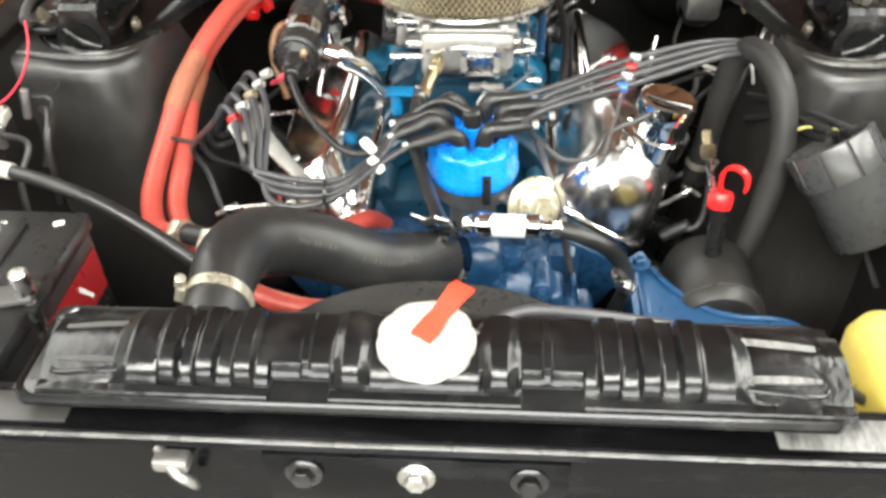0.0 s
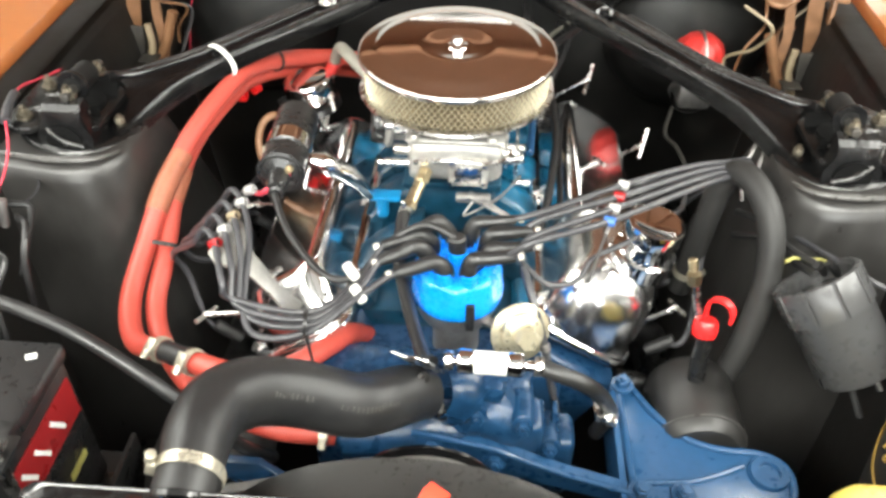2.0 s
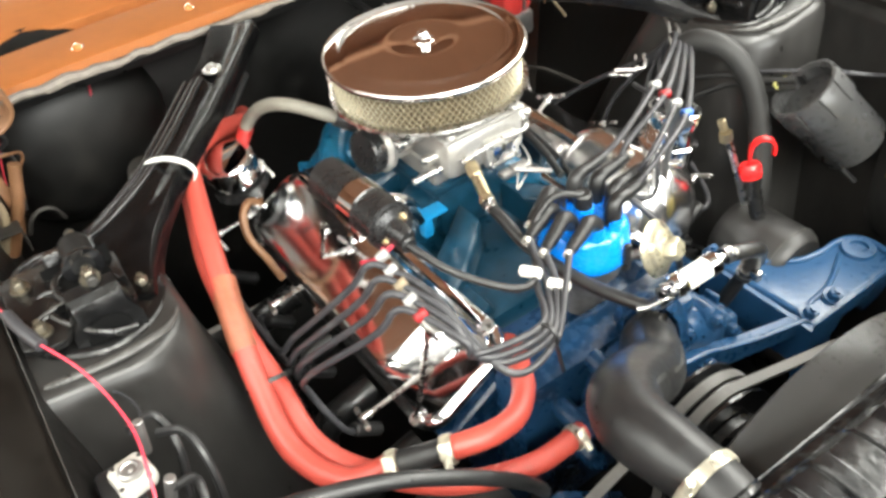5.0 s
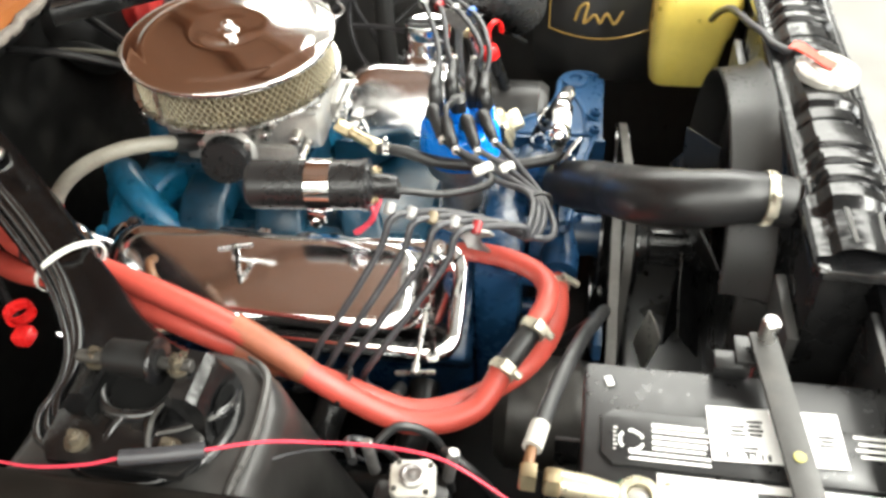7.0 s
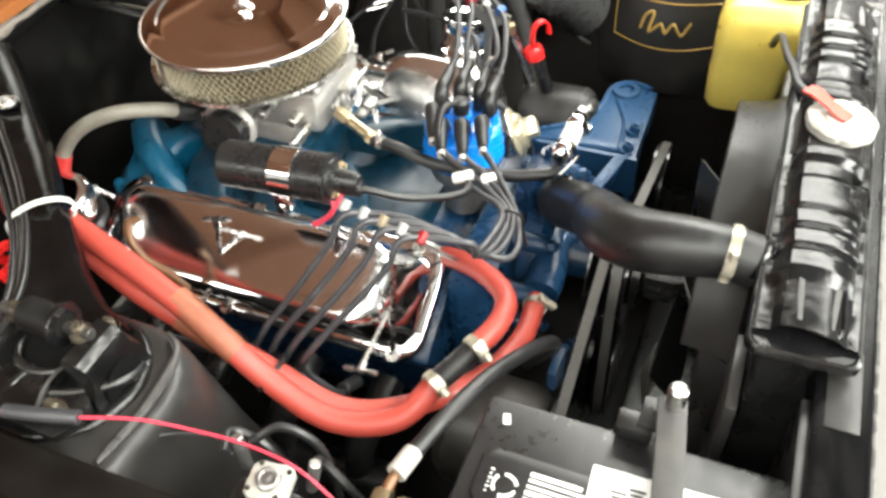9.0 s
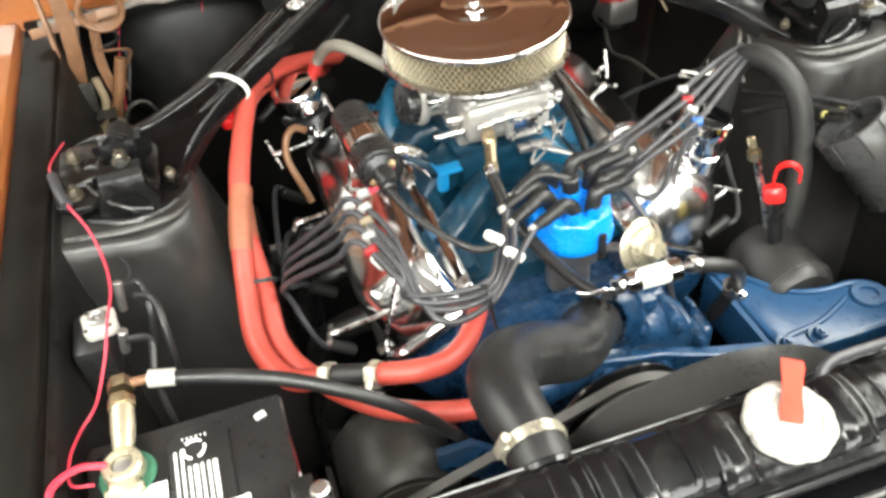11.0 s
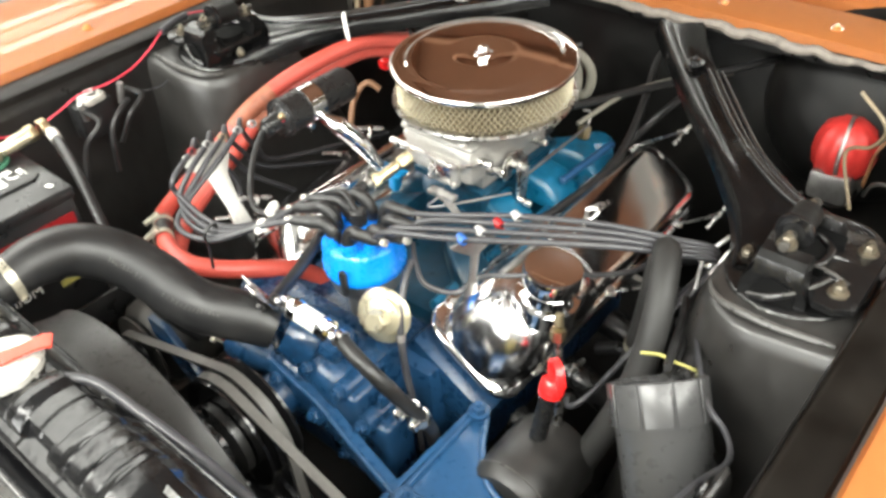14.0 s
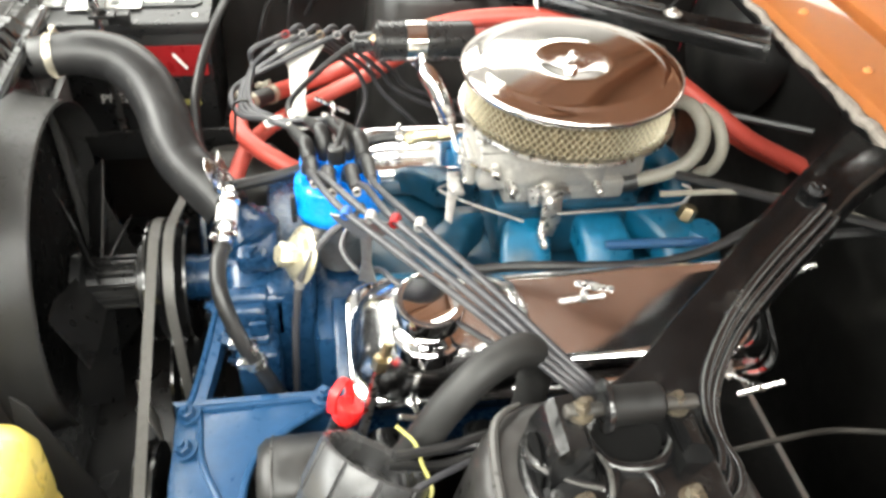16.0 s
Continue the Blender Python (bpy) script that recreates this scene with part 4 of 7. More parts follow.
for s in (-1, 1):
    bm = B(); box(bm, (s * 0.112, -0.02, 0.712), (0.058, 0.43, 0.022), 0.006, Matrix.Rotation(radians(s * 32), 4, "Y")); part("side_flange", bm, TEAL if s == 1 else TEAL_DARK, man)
    for y, w, h in ((-0.165, 0.055, 0.0), (-0.055, 0.062, 0.006), (0.050, 0.062, 0.008), (0.150, 0.058, 0.004)):
        bm = B()
        secs = []
        for k, (x, yy, z, ww, hh) in enumerate(((0.035, y * 0.72, 0.752, w * 0.9, 0.044), (0.062, y * 0.86, 0.752 + h, w * 0.95, 0.042), (0.088, y * 0.96, 0.742 + h, w, 0.040), (0.110, y, 0.726 + h * 0.5, w * 1.02, 0.036), (0.128, y, 0.708, w * 1.05, 0.03))):
            secs.append([(s * x, yy + ww / 2 * cy, z + hh / 2 * cz) for cy, cz in ((-0.72, 1), (0.72, 1), (0.92, 0.82), (1, 0.5), (1, -1), (-1, -1), (-1, 0.5), (-0.92, 0.82))])
        loft(bm, secs)
        # front and left runners take the shaded blue, the others the lit one
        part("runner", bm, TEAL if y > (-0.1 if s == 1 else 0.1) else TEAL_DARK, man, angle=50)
    for y in (-0.21, -0.11, -0.003, 0.10, 0.185):
        bm = B(); bolt(bm, (s * 0.122, y, 0.722), (s * 0.5, 0, 0.85), 0.007, 0.007); part("bolt", bm, TEAL, man)
bm = B(); tube(bm, [(-0.030, 0.185, 0.742), (-0.058, 0.168, 0.772), (-0.088, 0.140, 0.768), (-0.108, 0.105, 0.742), (-0.115, 0.085, 0.715)], 0.021, 14, 6); part("rear_runner", bm, TEAL, man)
bm = B(); spin(bm, [(0.0, 0.03), (0.012, 0.03), (0.016, 0.026), (0.018, 0.0), (0.024, -0.012), (0.03, -0.04)], (-0.046, 0.186, 0.745), (0, 0, 1), 20); part("rear_boss", bm, TEAL, man)
bm = B(); spin(bm, [(0.0, 0.03), (0.018, 0.03), (0.024, 0.024), (0.027, 0.0), (0.034, -0.012), (0.04, -0.04)], (0.082, 0.172, 0.738), (0, 0, 1), 20); part("rear_boss", bm, TEAL, man)
bm = B(); rod(bm, (0.106, 0.040, 0.770), (0.113, 0.165, 0.772), 0.0058, 12); part("vacuum_pipe", bm, BRACKET_BLUE, man, "pale blue painted pipe")
bm = B(); hexnut(bm, (0.070, 0.150, 0.775), (0, 0.3, 1), 0.011, 0.018); part("vacuum_fitting", bm, BRASS, man, "tarnished brass fitting")
bm = B(); box(bm, (-0.088, -0.108, 0.794), (0.046, 0.022, 0.005), 0.002); box(bm, (-0.090, -0.102, 0.774), (0.016, 0.016, 0.036), 0.005); part("coil_bracket_foot", bm, BRIGHT_TEAL, man, "bright blue painted bracket foot")
bm = B(); hexnut(bm, (-0.062, -0.125, 0.735), (0, 0, 1), 0.010, 0.012); spin(bm, [(0.008, 0), (0.008, 0.012), (0.0055, 0.014), (0.0055, 0.022), (0, 0.022)], (-0.062, -0.125, 0.747), (0, 0, 1), 16); part("temperature_sender", bm, BRASS, man)

# valve covers
for s, y0, ylen, bolts in ((-1, -0.300, 0.475, ((-1, -0.270), (-1, -0.04), (-1, 0.14), (1, -0.262), (1, -0.039), (1, 0.14))), (1, -0.272, 0.512, ((-1, -0.225), (-1, -0.005), (-1, 0.226), (1, -0.204), (1, -0.02), (1, 0.170)))):
    vc = thing("valve_cover", (s * 0.19, y0 + ylen / 2, 0.70), "mirror-bright chromed valve cover held by wing bolts", "valve cover", "valve covers")
    m = Matrix.Translation((s * 0.169, y0 + ylen / 2, 0.694)) @ Matrix.Rotation(radians(s * 31), 4, "Y")
    def rrect(w, l, r, z, n=6):
        pts = []
        for cx, cy, a0 in ((w - r, l - r, 0), (-w + r, l - r, 90), (-w + r, -l + r, 180), (w - r, -l + r, 270)):
            for k in range(n + 1):
                t = radians(a0 + 90 * k / n)
                pts.append(m @ Vector((cx + r * math.cos(t), cy + r * math.sin(t), z)))
        return pts
    w, l = 0.073, ylen / 2
    bm = B(); loft(bm, [rrect(w, l, 0.034, 0.0), rrect(w + 0.0015, l + 0.0015, 0.034, 0.004), rrect(w + 0.001, l + 0.001, 0.034, 0.008), rrect(w - 0.002, l - 0.002, 0.034, 0.0105), rrect(w - 0.012, l - 0.012, 0.030, 0.0108)], caps=False)
    part("gasket_rail", bm, CHROME, vc, angle=60)
    more = 0.024 if s == 1 else 0.006   # extra length of the slope at the front end
    def shell_ring(dw, dl, r, z, k):
        ring_ = rrect(w - dw, l - dl - more * k / 2, r, 0.009 + (z - 0.009) * (1.46 if s == 1 else 1.28))
        push = m.to_3x3() @ Vector((0, more * k / 2, 0))
        return [p + push for p in ring_]
    bm = B(); loft(bm, [shell_ring(0.012, 0.012, 0.030, 0.009, 0), shell_ring(0.0145, 0.0145, 0.029, 0.014, 0.1), shell_ring(0.0150, 0.022, 0.030, 0.026, 0.35), shell_ring(0.0158, 0.031, 0.031, 0.036, 0.62), shell_ring(0.0165, 0.040, 0.032, 0.044, 0.86), shell_ring(0.0180, 0.046, 0.032, 0.0495, 1), shell_ring(0.0210, 0.052, 0.030, 0.0530, 1.05), shell_ring(0.0245, 0.057, 0.027, 0.0548, 1.1), shell_ring(0.034, 0.068, 0.020, 0.0552, 1.1), shell_ring(w - 0.014, 0.10, 0.008, 0.0553, 1.1)])
    part("shell", bm, COVER_CHROME, vc, angle=60)
    bm = B(); loft(bm, [rrect(w - 0.002, l - 0.002, 0.03, -0.004), rrect(w - 0.002, l - 0.002, 0.03, 0.0)]); part("gasket", bm, RUBBER, vc)
    for u, yy in bolts:
        up = (m.to_3x3() @ Vector((0, 0, 1))).normalized()
        p = m @ Vector((u * 0.067, yy - (y0 + ylen / 2), 0.010))
        q = Vector((s * 0.199, yy, 0.793)) if u == -1 else Vector((s * 0.292, yy, 0.712))
        b = B(); rod(b, p, q, 0.0030, 8); spin(b, [(0.0085, 0), (0.0085, 0.003), (0, 0.003)], p, up, 12)
        t1 = Vector((0.25 * s, 0.75, 0.6)).normalized() if yy > 0 else Vector((-0.15 * s, 0.8, -0.35)).normalized()
        rod(b, q - (q - p).normalized() * 0.012, q + (q - p).normalized() * 0.003, 0.0048, 10)
        rod(b, q - t1 * 0.026, q + t1 * 0.026, 0.0032, 8)
        part("wing_bolt", b, DULL_CHROME, vc)
    if s == 1:
        # the front end swells into a round hump that carries the filler
        hump = []
        for a in range(0, 91, 9):
            c_, s_ = math.cos(radians(a)), math.sin(radians(a))
            f_ = max(c_, 0.0) ** 0.85
            ring_ = rrect(0.031 + 0.035 * f_, 0.038 + 0.068 * f_, 0.029 + 0.022 * f_, 0.012 + 0.090 * s_)
            push = m.to_3x3() @ Vector((0.002, -0.148, 0))
            hump.append([p + push for p in ring_])
        bm = B(); loft(bm, hump); part("filler_hump", bm, SATIN_CHROME, vc, angle=70)
        bm = B(); spin(bm, [(0.036, -0.020), (0.036, 0.0), (0.0385, 0.001), (0.0385, 0.005), (0.0335, 0.006), (0.0325, 0.024), (0.034, 0.028), (0.035, 0.031), (0.035, 0.047), (0.034, 0.0505), (0.030, 0.0515), (0.027, 0.0500), (0.0, 0.0496)], (0.240, -0.192, 0.788), (0.16, 0, 1), 44)
        part("oil_filler_cap", bm, CHROME, vc, "chromed oil filler tube and cap", angle=50)
    else:
        bm = B(); spin(bm, [(0.016, -0.03), (0.016, 0.022), (0.036, 0.026), (0.039, 0.03), (0.039, 0.058), (0.036, 0.063), (0.028, 0.065), (0.0, 0.066)], (-0.228, 0.156, 0.752), (-0.18, 0, 1), 36)
        part("breather_cap", bm, CHROME, vc, "round chromed breather cap", angle=50)
        bm = B(); spin(bm, [(0.040, 0.0), (0.040, 0.012), (0.02, 0.012)], (-0.228, 0.156, 0.762), (-0.18, 0, 1), 24); part("breather_grommet", bm, RUBBER, vc)

# ---- induction ----
ac = thing("air_cleaner", (0, 0, 0.90), "round chromed air cleaner with a mesh-wrapped paper filter", "air cleaner")
bm = B(); spin(bm, [(0.1255, -0.006), (0.1275, -0.003), (0.1275, 0.0), (0.1262, 0.0022), (0.1235, 0.003), (0.114, 0.0040), (0.1075, 0.0046), (0.1055, 0.0052), (0.1035, 0.0060), (0.101, 0.0065), (0.097, 0.0068), (0.060, 0.0084), (0.052, 0.0088), (0.047, 0.00885), (0.043, 0.0086), (0.036, 0.0078), (0.029, 0.0070), (0.023, 0.0064), (0.018, 0.0062), (0, 0.0062)], (0, 0, 0.950), (0, 0, 1), 96)
part("lid", bm, LID_CHROME, ac, "mirror chrome lid with a stepped ring", angle=70)
bm = B(); spin(bm, [(0.0125, 0), (0.0125, 0.0012), (0.0095, 0.0024), (0.0075, 0.004), (0.0068, 0.009), (0.0055, 0.0112), (0.003, 0.0122), (0, 0.0124)], (0, 0, 0.9560), (0, 0, 1), 28)
part("centre_nut", bm, CHROME, ac)
bm = B(); n = 220
pr = []
for k in range(n):
    t = 2 * math.pi * k / n
    r = 0.1115 + (0.0035 if k % 2 else 0.0)
    pr.append((r * math.cos(t), r * math.sin(t)))
loft(bm, [[(x, y, z) for x, y in pr] for z in (0.9015, 0.9475)]); part("paper_element", bm, PAPER, ac, "tan pleated filter paper", angle=10)
# expanded-metal wrap: two families of strands that cross
me_v, me_f = [], []
nst = 186
def strand(t0, dirn):
    k0 = len(me_v)
    pts = []
    for j in range(9):
        z = 0.9025 + 0.0435 * j / 8
        t = t0 + dirn * (1 if j % 2 else -1) * (math.pi / nst) * 0.93
        r = 0.1195
        for dr, dt in ((0.0008, 0), (-0.0005, 0.0052), (-0.0005, -0.0052)):
            me_v.append(((r + dr) * math.cos(t + dt), (r + dr) * math.sin(t + dt), z))
    for j in range(8):
        for q in range(3):
            a0, b0 = k0 + 3 * j + q, k0 + 3 * j + (q + 1) % 3
            me_f.append((a0, b0, b0 + 3, a0 + 3))
for k in range(nst):
    strand(2 * math.pi * k / nst, 1 if k % 2 else -1)
me = bpy.data.meshes.new("wire_mesh"); me.from_pydata(me_v, [], me_f)
wm = new("wire_mesh", me); me.materials.append(MESHWIRE); wm.parent = ac; wm.matrix_parent_inverse = Matrix.Translation(HOME[ac]).inverted(); tagged(wm, "diamond wire mesh round the filter", kind="stuff")
bm = B(); spin(bm, [(0.118, 0.0), (0.118, 0.004), (0.121, 0.005), (0.1265, 0.0045), (0.1275, 0.001), (0.125, -0.0015), (0.11, -0.004), (0.07, -0.006), (0.05, -0.012), (0, -0.012)], (0, 0, 0.898), (0, 0, 1), 96); part("base_pan", bm, DULL_CHROME, ac, "plated base pan", angle=60)
bm = B(); rod(bm, (-0.112, 0.052, 0.899), (-0.112, 0.052, 0.945), 0.002, 8); part("side_wire", bm, DULL_CHROME, ac)

carb = thing("carburetor", (0, -0.01, 0.80), "cast grey alloy carburetor on the blue manifold", "carburetor")
bm = B()
box(bm, (0.0, -0.005, 0.815), (0.115, 0.15, 0.028), 0.006)
box(bm, (0.005, -0.035, 0.852), (0.118, 0.155, 0.055), 0.010)
box(bm, (0.0, 0.06, 0.848), (0.10, 0.07, 0.05), 0.012)
spin(bm, [(0.06, 0), (0.06, 0.006), (0.053, 0.02), (0.05, 0.03), (0, 0.03)], (0, 0, 0.874), (0, 0, 1), 36)
part("body", bm, ALU, carb)
bm = B(); box(bm, (0.005, -0.03, 0.882), (0.124, 0.165, 0.006), 0.0025)
for x, y in ((-0.045, -0.11), (0.05, -0.11), (-0.05, -0.02), (0.06, -0.02)):
    spin(bm, [(0.0065, 0), (0.0065, 0.004), (0.005, 0.006), (0, 0.006)], (x, y, 0.885), (0, 0, 1), 14)
part("airhorn_flange", bm, ALU, carb)
bm = B(); box(bm, (0.022, -0.117, 0.843), (0.05, 0.012, 0.038), 0.004); part("float_bowl_cover", bm, ALU, carb)
bm = B(); box(bm, (0.022, -0.1245, 0.843), (0.034, 0.003, 0.024), 0.001); part("name_plate", bm, DULL_CHROME, carb, "blank bright metal plate")
for x, z in ((0.002, 0.858), (0.043, 0.858), (0.002, 0.829), (0.043, 0.829)):
    bm = B(); spin(bm, [(0.004, 0), (0.004, 0.003), (0, 0.0035)], (x, -0.1225, z), (0, -1, 0), 10)
    part("cover_screw", bm, DULL_CHROME, carb)
bm = B()
tube(bm, [(-0.045, -0.128, 0.862), (0.0, -0.135, 0.872), (0.05, -0.13, 0.866), (0.075, -0.10, 0.862)], 0.003, 8)
rod(bm, (-0.09, -0.055, 0.868), (-0.03, -0.055, 0.868), 0.006); rod(bm, (-0.075, -0.085, 0.852), (-0.03, -0.085, 0.852), 0.007)
rod(bm, (-0.085, -0.03, 0.845), (-0.05, -0.03, 0.845), 0.006); rod(bm, (-0.095, -0.095, 0.838), (-0.05, -0.095, 0.838), 0.005)
part("vacuum_nipple", bm, DULL_CHROME, carb)
bm = B()
plate(bm, [(-0.02, -0.015), (0.018, -0.012), (0.03, 0.0), (0.02, 0.018), (-0.005, 0.022), (-0.024, 0.01)], 0.004, frame_of((0.068, -0.03, 0.82), (0, 1, 0), (0, 0, 1)), 0.001)
plate(bm, [(-0.012, -0.055), (0.006, -0.058), (0.014, -0.03), (0.012, 0.012), (-0.01, 0.012)], 0.004, frame_of((0.082, -0.028, 0.825), (0, 1, 0), (0, 0, 1)), 0.001)
rod(bm, (0.05, -0.03, 0.825), (0.095, -0.03, 0.825), 0.006); rod(bm, (0.05, 0.03, 0.83), (0.085, 0.03, 0.83), 0.005)
rod(bm, (0.085, -0.035, 0.772), (0.105, -0.035, 0.772), 0.005); rod(bm, (0.06, -0.075, 0.835), (0.092, -0.075, 0.84), 0.007); rod(bm, (0.06, -0.095, 0.86), (0.085, -0.095, 0.86), 0.006)
part("throttle_lever", bm, DULL_CHROME, carb)
bm = B()
rod(bm, (0.085, -0.02, 0.805), (0.088, 0.12, 0.81), 0.0022, 8); tube(bm, [(0.088, 0.12, 0.81), (0.088, 0.135, 0.815), (0.085, 0.14, 0.83), (0.08, 0.13, 0.835)], 0.0022, 8, 4)
tube(bm, [(0.09, -0.06, 0.80), (0.06, -0.125, 0.81), (0.02, -0.15, 0.80), (0.03, -0.14, 0.815)], 0.0018, 8)
part("linkage_rod", bm, STEEL, carb)
bm = B(); box(bm, (0.03, -0.132, 0.815), (0.045, 0.016, 0.008), 0.003); plate(bm, [(-0.03, -0.008), (0.03, -0.004), (0.034, 0.004), (-0.03, 0.008)], 0.003, frame_of((0.05, -0.14, 0.808), (0.8, -0.2, -0.35), (0.2, 0.9, 0)), 0.001); part("pump_lever", bm, STEEL, carb)
bm = B(); rod(bm, (-0.03, -0.125, 0.85), (-0.036, -0.145, 0.843), 0.009, 6); rod(bm, (-0.036, -0.145, 0.843), (-0.045, -0.175, 0.833), 0.0075, 14); rod(bm, (-0.045, -0.172, 0.834), (-0.048, -0.184, 0.83), 0.0095, 6); part("fuel_fitting", bm, BRASS, carb, "brass fuel inlet fitting")
bm = B(); spin(bm, [(0.034, 0), (0.035, 0.006), (0.030, 0.012), (0.0, 0.012)], (-0.085, -0.005, 0.842), (-1, -0.15, 0.15), 28); box(bm, (-0.065, -0.003, 0.842), (0.05, 0.045, 0.04), 0.008); part("choke_housing", bm, ALU, carb)
bm = B(); spin(bm, [(0.0295, 0), (0.0295, 0.014), (0.0275, 0.018), (0, 0.019)], (-0.096, -0.006, 0.842), (-1, -0.15, 0.15), 28); part("choke_cap", bm, PLASTIC, carb, "black round choke cap")
for k in range(3):
    t = radians(30 + 120 * k)
    bm = B(); spin(bm, [(0.0045, 0), (0.0045, 0.003), (0, 0.004)], (-0.095, -0.006 + 0.033 * math.cos(t), 0.842 + 0.033 * math.sin(t)), (-1, -0.15, 0.15), 10)
    part("choke_screw", bm, DULL_CHROME, carb)

bh = thing("breather_hose", (-0.2, 0.19, 0.80), "grey fabric breather hose from cover to carburetor", "hose")
bm = B(); tube(bm, [(-0.212, 0.176, 0.800), (-0.200, 0.174, 0.826), (-0.188, 0.158, 0.856), (-0.176, 0.126, 0.881), (-0.160, 0.088, 0.893), (-0.134, 0.058, 0.885), (-0.105, 0.042, 0.866), (-0.085, 0.036, 0.852)], 0.0088, 14, 8); part("hose_body", bm, GREY_HOSE, bh)
bm = B(); tube(bm, [(-0.203, 0.175, 0.818), (-0.196, 0.170, 0.836)], 0.0102, 14, 4); part("end_sleeve", bm, FADED_RED, bh, "red hose end")
bm = B(); tube(bm, [(-0.116, 0.048, 0.874), (-0.098, 0.040, 0.861), (-0.075, 0.034, 0.848)], 0.0115, 14, 4); part("cuff", bm, RUBBER, bh)
rl_h = thing("rear_hose", (0, 0.14, 0.86), "pair of grey hoses looping behind the carburetor", "hose")
bm = B(); tube(bm, [(-0.01, 0.110, 0.890), (0.012, 0.134, 0.907), (0.032, 0.150, 0.904), (0.046, 0.158, 0.882), (0.052, 0.150, 0.853), (0.052, 0.125, 0.834), (0.046, 0.085, 0.818), (0.040, 0.045, 0.808)], 0.0088, 14, 8); part("hose_body", bm, GREY_HOSE, rl_h)
bm = B(); tube(bm, [(0.02, 0.160, 0.902), (0.042, 0.172, 0.896), (0.060, 0.178, 0.872), (0.060, 0.174, 0.842), (0.040, 0.168, 0.820)], 0.0075, 14, 8); part("hose_body", bm, GREY_HOSE, rl_h)
bm = B(); tube(bm, [(0.047, 0.088, 0.819), (0.043, 0.060, 0.811), (0.038, 0.030, 0.805)], 0.0112, 14, 4); part("cuff", bm, RUBBER, rl_h)
bm = B(); tube(bm, [(-0.05, -0.18, 0.832), (-0.052, -0.215, 0.83), (-0.05, -0.26, 0.815), (-0.03, -0.33, 0.80), (-0.01, -0.39, 0.80), (0.0, -0.402, 0.805)], 0.0075, 12, 8)
solo("fuel_line", bm, RUBBER, "black rubber fuel hose into the carburetor", "hose")
bm = B(); spin(bm, [(0.0085, 0), (0.0085, 0.008)], (-0.0505, -0.188, 0.832), (0, -1, 0), 16); rod(bm, (-0.052, -0.192, 0.84), (-0.052, -0.192, 0.85), 0.003, 8); solo("hose_clip", bm, DULL_CHROME, "small plated hose clip on the fuel line", "clip")
bm = B(); tube(bm, [(0.118, -0.12, 0.755), (0.130, -0.06, 0.766), (0.140, 0.02, 0.768), (0.145, 0.09, 0.772), (0.140, 0.16, 0.786), (0.122, 0.24, 0.82), (0.10, 0.32, 0.85), (0.10, 0.42, 0.85)], 0.006, 10, 8); solo("vacuum_hose", bm, RUBBER, "black vacuum hose from manifold to firewall", "hose")
bm = B(); tube(bm, [(0.09, 0.10, 0.83), (0.11, 0.20, 0.84), (0.14, 0.30, 0.83), (0.18, 0.42, 0.80)], 0.0035, 8, 6); solo("throttle_cable", bm, GREY_HOSE, "grey throttle cable to the firewall", "cable")
bm = B(); tube(bm, [(0.06, 0.13, 0.835), (0.13, 0.22, 0.845), (0.2, 0.32, 0.85), (0.26, 0.42, 0.85)], 0.006, 8, 6); solo("firewall_hose", bm, RUBBER, "black hose arcing from the carburetor rear to the firewall", "hose")

# ---- ignition ----
dist = thing("distributor", (0.018, -0.27, 0.70), "distributor with a bright blue eight-tower cap", "distributor")
DC = Vector((0.018, -0.272, 0.0))
bm = B(); spin(bm, [(0.028, 0), (0.028, 0.05), (0.044, 0.06), (0.047, 0.07), (0.047, 0.087), (0, 0.087)], (DC.x, DC.y, 0.70), (0, 0, 1), 32); part("body", bm, STEEL, dist)
bm = B(); rings = []
for r, z, lob in ((0.051, 0.785, 0), (0.0525, 0.787, 0.2), (0.0525, 0.797, 0.5), (0.0505, 0.7995, 0.8), (0.0485, 0.824, 1.0), (0.0465, 0.828, 1.0), (0.040, 0.831, 0.6), (0.02, 0.833, 0), (0.005, 0.833, 0)):
    rings.append([(DC.x + (r + lob * 0.0018 * math.cos(8 * t)) * math.cos(t), DC.y + (r + lob * 0.0018 * math.cos(8 * t)) * math.sin(t), z) for t in [2 * math.pi * k / 96 for k in range(96)]])
loft(bm, rings)
dcap = part("cap", bm, CAP_BLUE, dist, "glossy bright blue plastic cap", angle=50)
TOW = []
for k in range(8):
    t = radians(22.5 + 45 * k)
    p = Vector((DC.x + 0.034 * math.cos(t), DC.y + 0.034 * math.sin(t), 0.829))
    TOW.append(p)
    bm = B(); spin(bm, [(0.0115, -0.006), (0.0105, 0.012), (0.0095, 0.016), (0, 0.016)], p, (0.1 * math.cos(t), 0.1 * math.sin(t), 1), 16); part("tower", bm, CAP_BLUE, dcap)
bm = B(); spin(bm, [(0.0125, -0.006), (0.0115, 0.016), (0, 0.018)], (DC.x, DC.y, 0.831), (0, 0, 1), 16); part("tower", bm, CAP_BLUE, dcap)
bm = B(); box(bm, (0.035, -0.3245, 0.795), (0.010, 0.006, 0.038), 0.002); part("cap_clip", bm, PLASTIC, dist)
bm = B()
VA = Vector((0.30, -0.86, 0.40)).normalized()
VC = Vector((0.092, -0.318, 0.770))
spin(bm, [(0.0, -0.012), (0.022, -0.010), (0.0335, -0.002), (0.035, 0.0), (0.0335, 0.002), (0.026, 0.0045), (0.024, 0.010), (0.018, 0.013), (0.013, 0.014)], VC, VA, 36); part("vacuum_canister", bm, CAN_METAL, dist, "pale zinc-plated vacuum canister")
